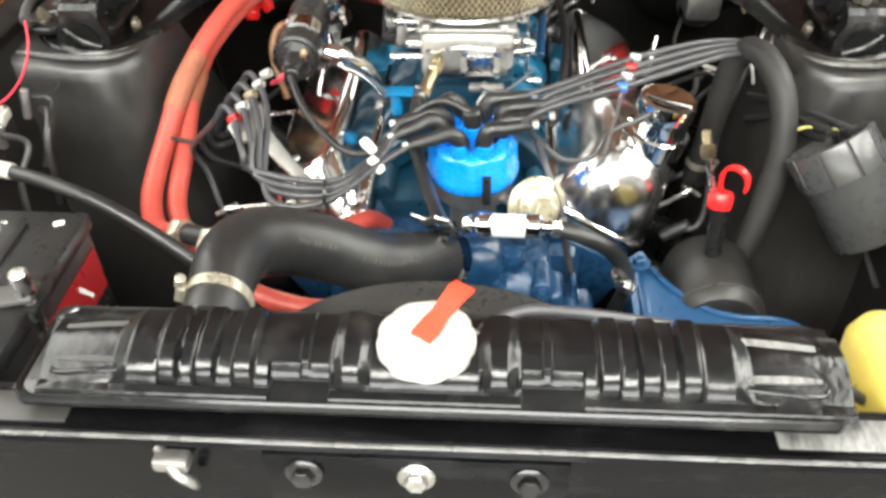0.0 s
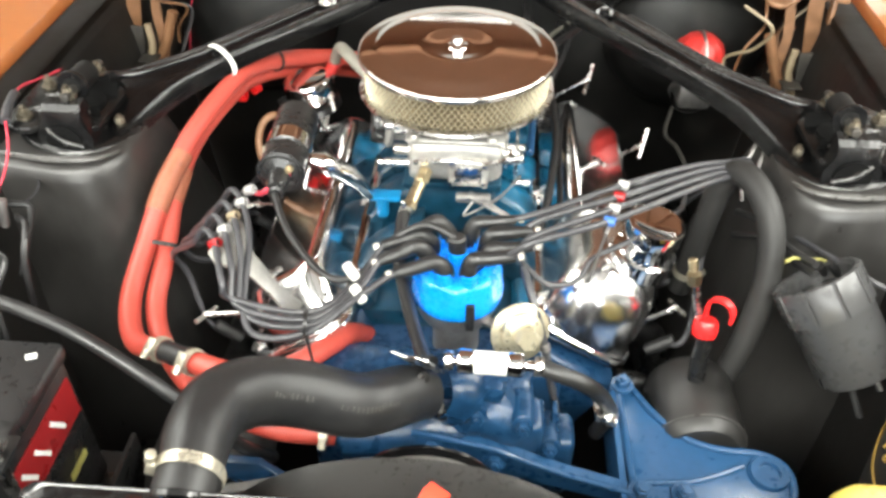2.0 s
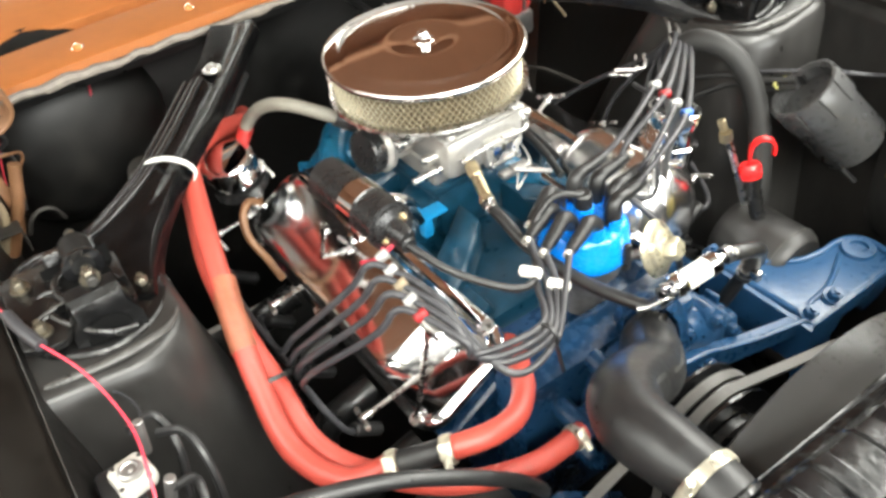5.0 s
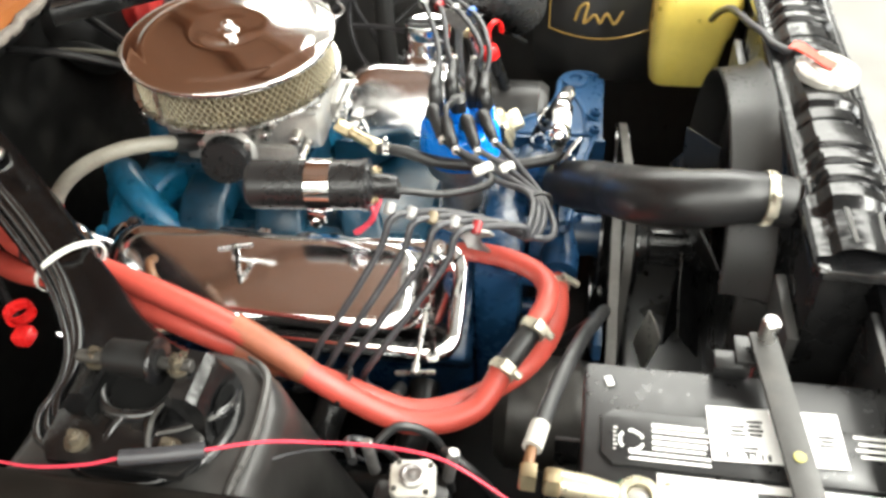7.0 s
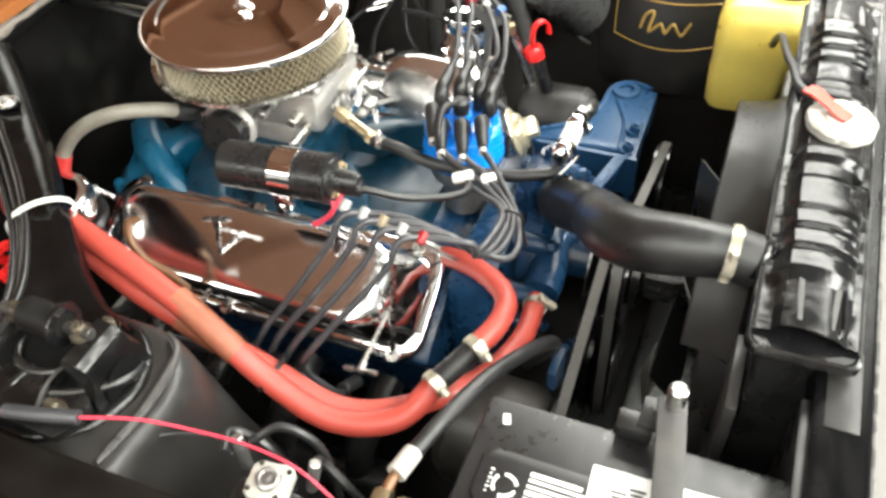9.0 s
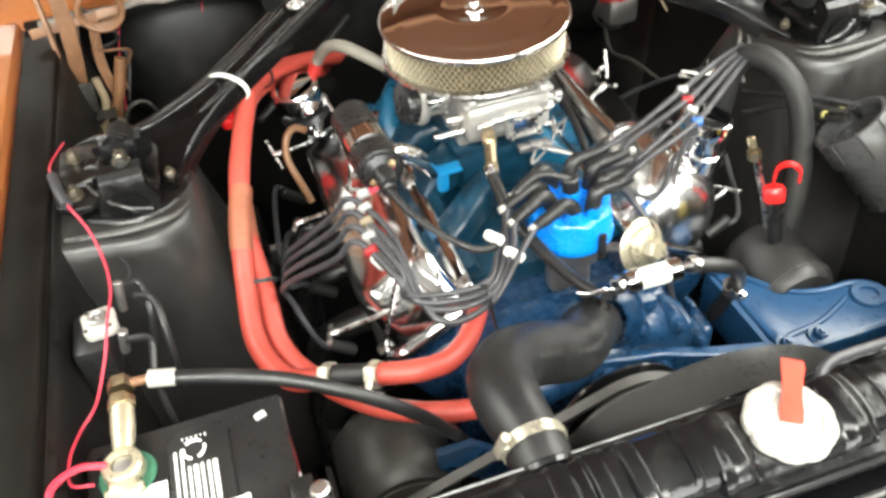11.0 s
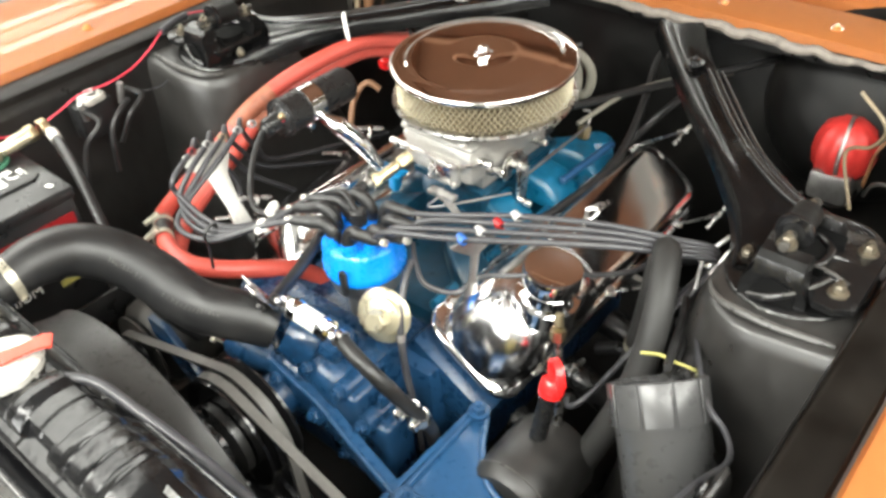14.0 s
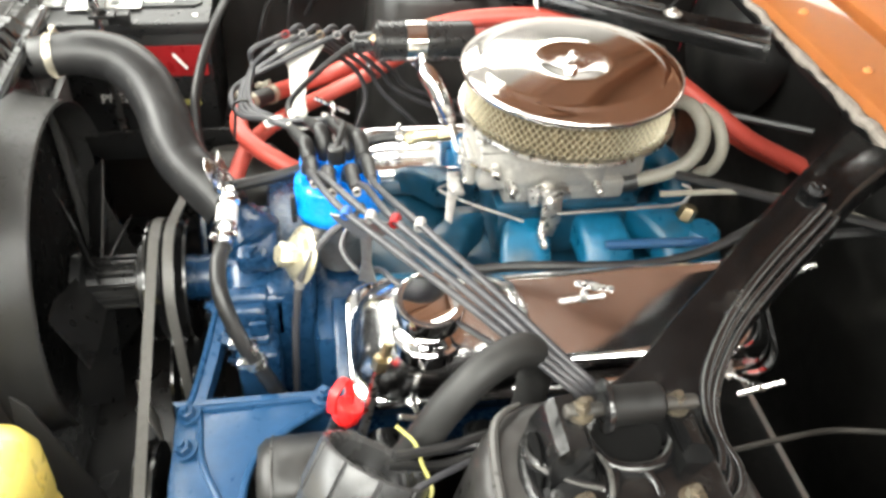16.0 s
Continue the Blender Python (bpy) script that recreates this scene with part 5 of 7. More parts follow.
bm = B(); spin(bm, [(0.0145, 0.012), (0.0145, 0.027), (0.012, 0.030), (0, 0.030)], VC, VA, 6); part("vacuum_nut", bm, CAN_METAL, dist)
bm = B(); plate(bm, [(-0.03, -0.008), (0.05, -0.006), (0.05, 0.006), (-0.03, 0.008)], 0.006, frame_of((0.05, -0.30, 0.765), (0.8, -0.35, 0), (0.3, 0.9, 0)), 0.002); part("vacuum_arm", bm, STEEL, dist)

coil = thing("ignition_coil", (-0.19, -0.14, 0.86), "black cylindrical ignition coil with a bright strap", "ignition coil")
C0, C1 = Vector((-0.196, -0.078, 0.888)), Vector((-0.190, -0.207, 0.893))
ca = (C1 - C0).normalized()
bm = B(); L = (C1 - C0).length
spin(bm, [(0, 0), (0.023, 0), (0.0262, 0.004), (0.0262, L - 0.006), (0.0275, L - 0.005), (0.0275, L), (0.024, L + 0.001), (0.022, L - 0.002), (0, L - 0.002)], C0, ca, 36); part("can", bm, PLASTIC, coil)
bm = B(); spin(bm, [(0.024, 0), (0.022, 0.006), (0.013, 0.010), (0.0105, 0.03), (0.0085, 0.034), (0, 0.034)], C1 - ca * 0.003, ca, 24); part("tower", bm, PLASTIC, coil)
bm = B(); spin(bm, [(0.0262, 0), (0.0278, 0), (0.0278, 0.026), (0.0262, 0.026)], C0 + ca * 0.066, ca, 36); box(bm, (-0.205, -0.15, 0.858), (0.012, 0.02, 0.016), 0.003); rod(bm, (-0.215, -0.15, 0.853), (-0.195, -0.15, 0.850), 0.006, 6); part("strap", bm, CHROME, coil, "polished strap")
bm = B(); tube(bm, [(-0.17, -0.150, 0.874), (-0.15, -0.142, 0.862), (-0.125, -0.126, 0.834), (-0.105, -0.114, 0.797)], 0.011, 14, 6, [(0, 0.008), (0.3, 0.014), (0.65, 0.013), (1, 0.008)]); part("arm", bm, CHROME, coil, "polished support arm")
for dx, dz in ((0.012, 0.010), (-0.012, -0.010)):
    bm = B(); p = C1 + Vector((dx, 0, dz)); rod(bm, p, p + ca * 0.012, 0.003, 8); hexnut(bm, p + ca * 0.004, ca, 0.005, 0.004); part("terminal", bm, BRASS, coil)
bm = B(); tube(bm, [(-0.178, -0.212, 0.897), (-0.19, -0.22, 0.886), (-0.215, -0.212, 0.866), (-0.225, -0.195, 0.855)], 0.0028, 8, 6); tube(bm, [(-0.205, -0.212, 0.876), (-0.215, -0.215, 0.868), (-0.226, -0.2, 0.856)], 0.0022, 8, 6); solo("coil_wire", bm, PINK, "red feed wire on the coil terminals", "wire")

# wire looms: a plate on each cover with plastic clips
for s, foot, c0, c1, n, lab in ((-1, (-0.160, -0.318, 0.785), (-0.219, -0.235, 0.888), (-0.234, -0.326, 0.885), 5, "grey cast loom bracket with coloured clips"), (1, (0.170, -0.248, 0.800), (0.178, -0.268, 0.895), (0.200, -0.198, 0.893), 4, "grey cast loom bracket on the chrome cover")):
    lb = thing("loom_bracket", foot, lab, "wire bracket", "loom brackets")
    c0, c1, ft = Vector(c0), Vector(c1), Vector(foot)
    mid = (c0 + c1) / 2
    up = (mid - ft).normalized()
    ax = (c1 - c0).normalized()
    m = frame_of(ft, ax, up)
    h = (mid - ft).length
    bm = B(); plate(bm, [(-0.014, -0.004), (0.014, -0.004), (0.010, h * 0.3), (0.014, h * 0.62), (0.034, h * 0.86), (0.030, h * 0.97), (-0.030, h * 0.97), (-0.034, h * 0.86), (-0.014, h * 0.62), (-0.010, h * 0.3)], 0.004, m, 0.0012) if s == -1 else plate(bm, [(-0.010, -0.004), (0.010, -0.004), (0.005, h * 0.3), (0.006, h * 0.66), (0.030, h * 0.86), (0.036, h * 0.95), (-0.036, h * 0.95), (-0.030, h * 0.86), (-0.006, h * 0.66), (-0.005, h * 0.3)], 0.003, m, 0.001); part("plate", bm, ALU if s == -1 else STEEL, lb)
    for k in range(n):
        p = c0.lerp(c1, k / (n - 1))
        bm = B(); spin(bm, [(0.0040, -0.0065), (0.0052, -0.006), (0.0056, -0.003), (0.0056, 0.003), (0.0052, 0.006), (0.0040, 0.0065), (0.0040, -0.0065)], p, ax.cross(up) + up * 0.1, 16)
        part("clip", bm, (CLIP, CLIP, BEIGE, CLIP, STICKER_RED)[k] if s == -1 else (BLUE_WIRE, CLIP, STICKER_RED, CLIP)[k], lb)


def lead(points, first, label, group, boot2=True):
    """A plug lead: grey jacket, black angled boot on the cap tower, white number band."""
    ob = thing("plug_lead", points[0], label, "plug lead", group)
    b = B(); tube(b, points, 0.0038, 10, 8); part("jacket", b, GREY_RUBBER, ob)
    p0, p1 = Vector(points[0]), Vector(points[1])
    b = B(); d = (p1 - p0).normalized()
    tube(b, [first, first + Vector((0, 0, 0.016)), p0.lerp(p1, 0.05) , p0 + d * 0.020, p0 + d * 0.046], 0.0078, 12, 5, [(0, 0.0108), (0.3, 0.0098), (0.5, 0.0088), (0.9, 0.0072), (1, 0.0058)]); part("boot", b, RUBBER, ob)
    q = p0 + d * 0.052
    b = B(); spin(b, [(0.0036, -0.003), (0.0047, -0.003), (0.0047, 0.003), (0.0036, 0.003)], q, d, 14); part("number_band", b, CREAM, ob)
    e0, e1 = Vector(points[-2]), Vector(points[-1])
    b = B(); rod(b, e1 - (e1 - e0).normalized() * 0.02, e1 + (e1 - e0).normalized() * 0.02, 0.0085, 12); part("plug_boot", b, RUBBER, ob)
    return ob


LZ = 0.868
combL = [Vector((-0.219, -0.235, 0.888)).lerp(Vector((-0.234, -0.326, 0.885)), k / 4) for k in range(5)]
left_from = [5, 4, 3, 2]   # cap towers on the left and front-left
for k in range(4):
    tw = TOW[left_from[k]]
    c = combL[k + 1]
    z = LZ + 0.006 * (k % 2)
    out = Vector((-0.030, -0.006 - 0.004 * k, 0))
    y_end = -0.235 + 0.112 * (3 - k)
    pts = [tw + Vector((-0.010, -0.002, 0.028 + 0.006 * (k % 2))), tw + Vector((-0.05, -0.018, 0.024)),
           Vector((-0.080 - 0.004 * k, -0.352 + 0.010 * k, 0.846 - 0.004 * k)), Vector((-0.130, -0.392 + 0.006 * k, 0.828 + 0.004 * k)),
           Vector((-0.190 - 0.006 * k, -0.385 + 0.004 * k - 0.01 * (k == 0), 0.834 + 0.006 * k)), c + Vector((0.018, -0.045, -0.012)), c,
           c + Vector((-0.016, 0.018, 0.003)), c + Vector((-0.036, 0.030, -0.026)), Vector((-0.310 - 0.006 * k, -0.235 + 0.020 * (3 - k), 0.785)), Vector((-0.325, -0.215 + 0.03 * (3 - k), 0.735)), Vector((-0.305, y_end, 0.675)), Vector((-0.28, y_end, 0.655))]
    lead(pts, tw, "grey plug lead looping from the blue cap to the near bank", "plug leads of the loom")
right_from = [1, 0, 7, 6]
for k in range(4):
    tw = TOW[right_from[k]]
    rear = k < 2
    a0 = Vector((0.112, -0.232 - 0.012 * k, 0.876)) if rear else Vector((0.100, -0.290 - 0.010 * (k - 2), 0.888))
    c = Vector((0.178, -0.268, 0.895)).lerp(Vector((0.200, -0.198, 0.893)), 1 - k / 3)
    off = Vector((0.004 * k, -0.010 * k, -0.003 * k))
    y_end = -0.215 + 0.112 * (3 - k)
    pts = [tw + Vector((0.004, 0.002, 0.030)), tw + Vector((0.035, 0.004, 0.034)), a0, c, Vector((0.285, -0.145, 0.886)) + off * 0.85, Vector((0.345, -0.098, 0.864)) + off * 0.6, Vector((0.378, -0.064, 0.845)) + off * 0.5, Vector((0.372, -0.03, 0.80)) + off * 0.5, Vector((0.34, y_end * 0.5, 0.73)), Vector((0.31, y_end, 0.675)), Vector((0.28, y_end, 0.655))]
    lead(pts, tw, "grey plug lead crossing from the blue cap to the far bank", "plug leads of the loom")
cl = thing("coil_lead", (0.018, -0.272, 0.85), "black high-tension lead from coil to distributor", "plug lead")
bm = B(); tube(bm, [(0.018, -0.272, 0.862), (-0.02, -0.262, 0.872), (-0.062, -0.275, 0.852), (-0.085, -0.315, 0.842), (-0.12, -0.325, 0.846), (-0.165, -0.285, 0.866), (-0.188, -0.245, 0.886), (-0.192, -0.225, 0.888)], 0.0042, 10, 8); part("jacket", bm, RUBBER, cl)
bm = B(); rod(bm, (0.018, -0.272, 0.838), (0.016, -0.271, 0.866), 0.0105, 14); part("boot", bm, RUBBER, cl)
bm = B(); rod(bm, (-0.189, -0.24, 0.887), (-0.192, -0.212, 0.888), 0.0095, 14); part("boot", bm, RUBBER, cl)
for p, d, lab in (((-0.083, -0.345, 0.842), (-0.6, -0.4, -0.3), "white loom clip over the leads"), ((-0.095, -0.315, 0.846), (-0.6, -0.4, -0.3), "white loom clip over the leads")):
    bm = B(); box(bm, (0, 0, 0), (0.011, 0.024, 0.011), 0.003, frame_of(p, Vector(d), (0.5, -0.7, 0.1))); solo("lead_clip", bm, WHITE, lab, "clip", "lead clips")
bm = B(); spin(bm, [(0.011, 0), (0.0135, 0), (0.0135, 0.004), (0.011, 0.004)], (-0.13, -0.385, 0.834), (-0.9, -0.1, 0.1), 16); rod(bm, (-0.13, -0.395, 0.83), (-0.125, -0.40, 0.79), 0.002, 6); solo("zip_tie", bm, PLASTIC, "black zip tie round the bundled leads", "zip tie")
bm = B(); tube(bm, [(0.078, -0.245, 0.828), (0.098, -0.262, 0.816), (0.122, -0.272, 0.802), (0.155, -0.255, 0.795), (0.175, -0.235, 0.815), (0.215, -0.215, 0.825), (0.29, -0.12, 0.80), (0.31, -0.06, 0.79)], 0.0035, 8, 8); solo("vacuum_line", bm, GREY_RUBBER, "thin grey vacuum line across the cover", "hose")

# ---- fuel filter in front of the distributor ----
ff = thing("fuel_filter", (0.06, -0.40, 0.805), "clear and chrome inline fuel filter", "fuel filter")
F0, F1 = Vector((0.012, -0.398, 0.806)), Vector((0.112, -0.400, 0.806))
fa = (F1 - F0).normalized()
bm = B(); spin(bm, [(0.005, 0), (0.005, 0.012), (0.0125, 0.014), (0.0135, 0.016), (0.0135, 0.028), (0.012, 0.030)], F0, fa, 24); part("end_cap", bm, CHROME, ff)
bm = B(); spin(bm, [(0.012, 0.064), (0.0135, 0.066), (0.0135, 0.078), (0.011, 0.081), (0.006, 0.083), (0.006, 0.10)], F0, fa, 24); part("end_cap", bm, CHROME, ff)
bm = B(); spin(bm, [(0.0118, 0.029), (0.0122, 0.031), (0.0122, 0.063), (0.0118, 0.065)], F0, fa, 24); part("bowl", bm, WHITE, ff, "cream filter element in the bowl")
for x in (0.0, 0.092):
    bm = B(); spin(bm, [(0.0085, 0), (0.0102, 0), (0.0102, 0.009), (0.0085, 0.009)], F0 + fa * x, fa, 18); rod(bm, F0 + fa * (x + 0.004) + Vector((0, -0.006, 0.008)), F0 + fa * (x + 0.004) + Vector((0, -0.012, 0.014)), 0.0045, 8); part("clip", bm, DULL_CHROME, ff)
bm = B(); tube(bm, [(0.108, -0.40, 0.806), (0.135, -0.405, 0.80), (0.165, -0.402, 0.78), (0.188, -0.385, 0.735), (0.196, -0.365, 0.69), (0.19, -0.35, 0.64)], 0.009, 14, 8); solo("fuel_hose", bm, RUBBER, "black rubber fuel hose from filter to pump", "hose")
bm = B(); spin(bm, [(0.010, 0), (0.0118, 0), (0.0118, 0.01), (0.010, 0.01)], (0.192, -0.374, 0.712), (0.3, 0.3, -1), 18); box(bm, (0.196, -0.386, 0.71), (0.012, 0.012, 0.01), 0.002); spin(bm, [(0.010, 0), (0.0118, 0), (0.0118, 0.01), (0.010, 0.01)], (0.186, -0.381, 0.728), (0.3, 0.3, -1), 18); box(bm, (0.182, -0.394, 0.727), (0.012, 0.012, 0.01), 0.002); solo("hose_clip", bm, DULL_CHROME, "plated hose clips at the fuel pump end", "clip")
fb = thing("filter_bracket", (-0.013, -0.405, 0.77), "bright perforated steel strap holding the fuel line", "bracket")
bm = B()
m = frame_of((-0.012, -0.41, 0.815), (0.5, -0.25, 0.15), (-0.1, -0.5, 0.85))
plate(bm, [(-0.019, -0.024), (0.017, -0.026), (0.020, 0.016), (0.010, 0.026), (-0.008, 0.014), (-0.020, 0.026)], 0.0025, m, 0.0008)
part("plate", bm, DULL_CHROME, fb)
bm = B(); spin(bm, [(0, 0), (0.0055, 0), (0.0055, 0.0008), (0, 0.0008)], m @ Vector((0, 0, 0.0026)), m.to_3x3() @ Vector((0, 0, 1)), 16); part("hole", bm, BLUE, fb)
bm = B()
for k in range(5):
    t = k / 4
    p = Vector((-0.008, -0.418, 0.80)).lerp(Vector((0.012, -0.42, 0.745)), t)
    spin(bm, [(0.0028, 0), (0.0062, 0), (0.0062, 0.002), (0.0028, 0.002), (0.0028, 0)], p, (0.2, -0.9, 0.4), 12)
    if k:
        rod(bm, p + Vector((-0.004, 0, 0.008)), p + Vector((-0.002, 0, 0.004)), 0.0035, 8)
part("perforated_strap", bm, DULL_CHROME, fb)

# ---- heater hoses ----
H1 = [(-0.118, 0.43, 0.705), (-0.142, 0.345, 0.742), (-0.172, 0.29, 0.776), (-0.215, 0.238, 0.806), (-0.262, 0.178, 0.834), (-0.297, 0.108, 0.857), (-0.314, 0.05, 0.866), (-0.342, -0.06, 0.850), (-0.360, -0.14, 0.820), (-0.372, -0.205, 0.778), (-0.376, -0.275, 0.744), (-0.350, -0.335, 0.738), (-0.302, -0.363, 0.755), (-0.264, -0.385, 0.765), (-0.222, -0.400, 0.769), (-0.185, -0.396, 0.763), (-0.155, -0.372, 0.754), (-0.130, -0.335, 0.742), (-0.108, -0.290, 0.722), (-0.095, -0.255, 0.685)]
H2 = [(-0.150, 0.43, 0.685), (-0.172, 0.35, 0.72), (-0.200, 0.30, 0.752), (-0.238, 0.245, 0.782), (-0.278, 0.186, 0.810), (-0.306, 0.115, 0.834), (-0.319, 0.055, 0.845), (-0.348, -0.050, 0.828), (-0.356, -0.132, 0.799), (-0.353, -0.20, 0.761), (-0.351, -0.268, 0.727), (-0.322, -0.325, 0.714), (-0.26, -0.385, 0.705), (-0.18, -0.412, 0.693), (-0.107, -0.41, 0.685)]
hh = thing("heater_hose", H1[0], "red heater hose joined with a black coupling and clamps", "hose", "heater hoses")
bm = B(); tube(bm, H1[:13], 0.0128, 18, 10); part("rear_run", bm, RED_HOSE, hh)
bm = B(); tube(bm, H1[13:], 0.0125, 18, 10); part("front_run", bm, RED_HOSE, hh)
bm = B(); tube(bm, [H1[12], H1[13]], 0.0125, 16, 6); part("coupling", bm, RUBBER, hh)
a10, a11 = Vector(H1[12]), Vector(H1[13])
clamp("hose_clamp", a10 + Vector((-0.005, 0.003, -0.002)), a11 - a10, 0.0134, 0.012, (-0.4, -0.5, 1), hh)
clamp("hose_clamp", a11 + Vector((0.004, -0.003, 0.002)), a11 - a10, 0.0134, 0.012, (-0.2, -0.7, 0.9), hh)
bm = B(); tube(bm, [(-0.349, -0.10, 0.838), (-0.360, -0.14, 0.820), (-0.367, -0.172, 0.800)], 0.0142, 18, 5); part("tape_wrap", bm, TAPE, hh, "brown tape wrap")
hh2 = thing("heater_hose", H2[0], "red heater hose running to the water pump", "hose", "heater hoses")
bm = B(); tube(bm, H2, 0.0124, 18, 10); part("hose_body", bm, RED_HOSE, hh2)
bm = B(); tube(bm, [(-0.112, -0.410, 0.686), (-0.085, -0.405, 0.682), (-0.055, -0.39, 0.68)], 0.0108, 14, 4); part("pump_nipple", bm, BLUE, hh2, "blue painted pump nipple")
clamp("hose_clamp", (-0.120, -0.411, 0.687), (1, 0.03, -0.1), 0.0128, 0.010, (-0.2, -0.7, 0.9), hh2)
bm = B(); tube(bm, [(-0.354, -0.10, 0.812), (-0.357, -0.145, 0.793)], 0.0138, 18, 5); part("tape_wrap", bm, TAPE, hh2, "brown tape wrap")
# ties
def band(name, c, axis, rx, ry, side, w, t, mat, label, cat="zip tie"):
    """An oval strap round something; side: the wide direction."""
    axis = Vector(axis).normalized()
    side = (Vector(side) - axis * Vector(side).dot(axis)).normalized()
    up = axis.cross(side)
    b = B(); rings = []
    for k in range(33):
        a = 2 * math.pi * k / 32
        d0 = side * math.cos(a) * rx + up * math.sin(a) * ry
        n0 = (side * math.cos(a) * ry + up * math.sin(a) * rx).normalized()
        rings.append([Vector(c) + d0 + n0 * u + axis * v for u, v in ((0, -w / 2), (t, -w / 2), (t, w / 2), (0, w / 2))])
    loft(b, rings, caps=False)
    return solo(name, b, mat, label, cat)
band("zip_tie", (-0.3595, -0.2025, 0.771), (-0.05, -0.75, -0.6), 0.026, 0.0140, (1, 0, -0.3), 0.005, 0.0014, PLASTIC, "black zip tie round both red hoses")
band("zip_tie", (-0.334, 0.060, 0.888), (0.66, 0.74, 0.1), 0.034, 0.021, (-0.72, 0.68, -0.10), 0.006, 0.0018, WHITE, "white zip tie holding a hose to the brace")
band("zip_tie", (-0.280, 0.146, 0.8455), (0.5, 0.8, -0.3), 0.0145, 0.0145, (0, 0, 1), 0.005, 0.0014, PLASTIC, "black zip tie on the hose by the firewall")

# ---- battery corner ----
bat = thing("battery", (-0.445, -0.57, 0.645), "black car battery with white labels on top", "battery")
bm = B(); box(bm, (-0.447, -0.575, 0.740), (0.170, 0.262, 0.19), 0.006); part("case", bm, PLASTIC, bat)
bm = B(); box(bm, (-0.447, -0.575, 0.837), (0.177, 0.270, 0.02), 0.005); part("top_cover", bm, PLASTIC, bat, "satin black lid")
bm = B(); plate(bm, [(-0.122, -0.017), (-0.112, -0.027), (0.112, -0.027), (0.122, -0.017), (0.122, 0.017), (0.112, 0.027), (-0.112, 0.027), (-0.122, 0.017)], 0.005, Matrix.Translation((-0.437, -0.577, 0.846)) @ Matrix.Rotation(radians(90), 4, "Z"), 0.0015); part("vent_cover", bm, PLASTIC, bat)
def card(c, sx, sy, mat, nm, lab="", rot=0, z=0.0005):
    b = B(); box(b, (0, 0, 0), (sx, sy, 0.0008), 0); b.transform(Matrix.Translation(c) @ Matrix.Rotation(radians(rot), 4, "Z")); return part(nm, b, mat, bat, lab)
# recycling mark: three bent bars in a ring, then lines of small print
for k in range(3):
    t0 = radians(90 + 120 * k)
    b = B(); tube(b, [(-0.441 + 0.0095 * math.cos(t0 + d), -0.480 + 0.0095 * math.sin(t0 + d), 0.8520) for d in (-0.75, -0.35, 0.35, 0.75)], 0.0014, 6, 3); part("mark_bar", b, LABEL, bat)
for k in range(6):
    b = B(); tube(b, [(-0.450 + 0.004 * k, -0.4675 - 0.0012 * (k % 2), 0.8518), (-0.450 + 0.004 * k, -0.4655, 0.8518)], 0.0007, 4, 2); part("print_bar", b, LABEL, bat)
prints = random.Random(21)
for k in range(7):
    y1 = -0.538 - prints.uniform(0, 0.006)
    y0 = -0.497 if k < 5 else -0.478
    card((-0.4245 - 0.0055 * k, (y0 + y1) / 2, 0.8517), 0.0036 if k in (0, 3) else 0.0022, y0 - y1, LABEL, "print_bar")
card((-0.424, -0.596, 0.8526), 0.052, 0.106, LABEL, "sticker", "white paper sticker", 2)
for yy, x0, n in ((-0.566, -0.418, 3), (-0.580, -0.412, 4), (-0.574, -0.438, 2), (-0.636, -0.420, 3)):
    for k in range(n):
        card((x0 - 0.0042 * k, yy, 0.8532), 0.0022, 0.013 - 0.003 * (k % 2), INK, "print_bar", "", 2)
for k in range(7):
    card((-0.4455, -0.556 - 0.0055 * k, 0.8532), 0.006, 0.0012 + 0.0012 * (k % 3 == 0), INK, "print_bar", "", 2)
for k in range(4):
    card((-0.416 - 0.006 * k, -0.675, 0.8517), 0.0026, 0.034 - 0.006 * (k % 2), LABEL, "print_bar")
card((-0.498, -0.588, 0.8476), 0.062, 0.175, LABEL, "label", "large white label")
card((-0.488, -0.592, 0.8482), 0.026, 0.030, INK, "print_block", "black printed block")
for k in range(4):
    card((-0.480 - 0.007 * k, -0.622, 0.8482), 0.0030, 0.022 - 0.004 * (k % 2), INK, "print_bar")
for k in range(3):
    card((-0.482 - 0.007 * k, -0.592, 0.8488), 0.0030, 0.020 - 0.004 * (k % 2), LABEL, "print_bar")
bm = B(); spin(bm, [(0, 0), (0.006, 0), (0.006, 0.0006), (0, 0.0006)], (-0.380, -0.462, 0.8473), (0, 0, 1), 16); part("charge_eye_ring", bm, INK, bat)
card((-0.380, -0.462, 0.8484), 0.010, 0.006, LABEL, "charge_eye", "", 20)
# red front sticker and lettering on the inner side
b = B(); box(b, (-0.3612, -0.515, 0.784), (0.0012, 0.125, 0.05), 0); part("side_sticker", b, STICKER_RED, bat, "red side sticker")
writing("PREMIUM", 0.0215, frame_of((-0.3606, -0.575, 0.7225), (0, 1, 0), (0, 0, 1)), LABEL, bat)
for k, (yy, w) in enumerate(((-0.552, 0.016), (-0.525, 0.022), (-0.492, 0.014))):
    b = B(); box(b, (-0.3602, yy, 0.784), (0.0012, 0.005, 0.030), 0, Matrix.Rotation(radians(35), 4, "X")); part("logo_shape", b, LABEL, bat)
b = B(); box(b, (-0.3604, -0.488, 0.713), (0.0012, 0.035, 0.010), 0); part("tag", b, YELLOW_WIRE, bat)
# terminals
for y, mt in ((-0.484, CAN_METAL), (-0.665, DULL_CHROME)):
    b = B(); spin(b, [(0.0095, 0), (0.0085, 0.018), (0, 0.019)], (-0.499, y, 0.846), (0, 0, 1), 18); part("post", b, STEEL, bat)
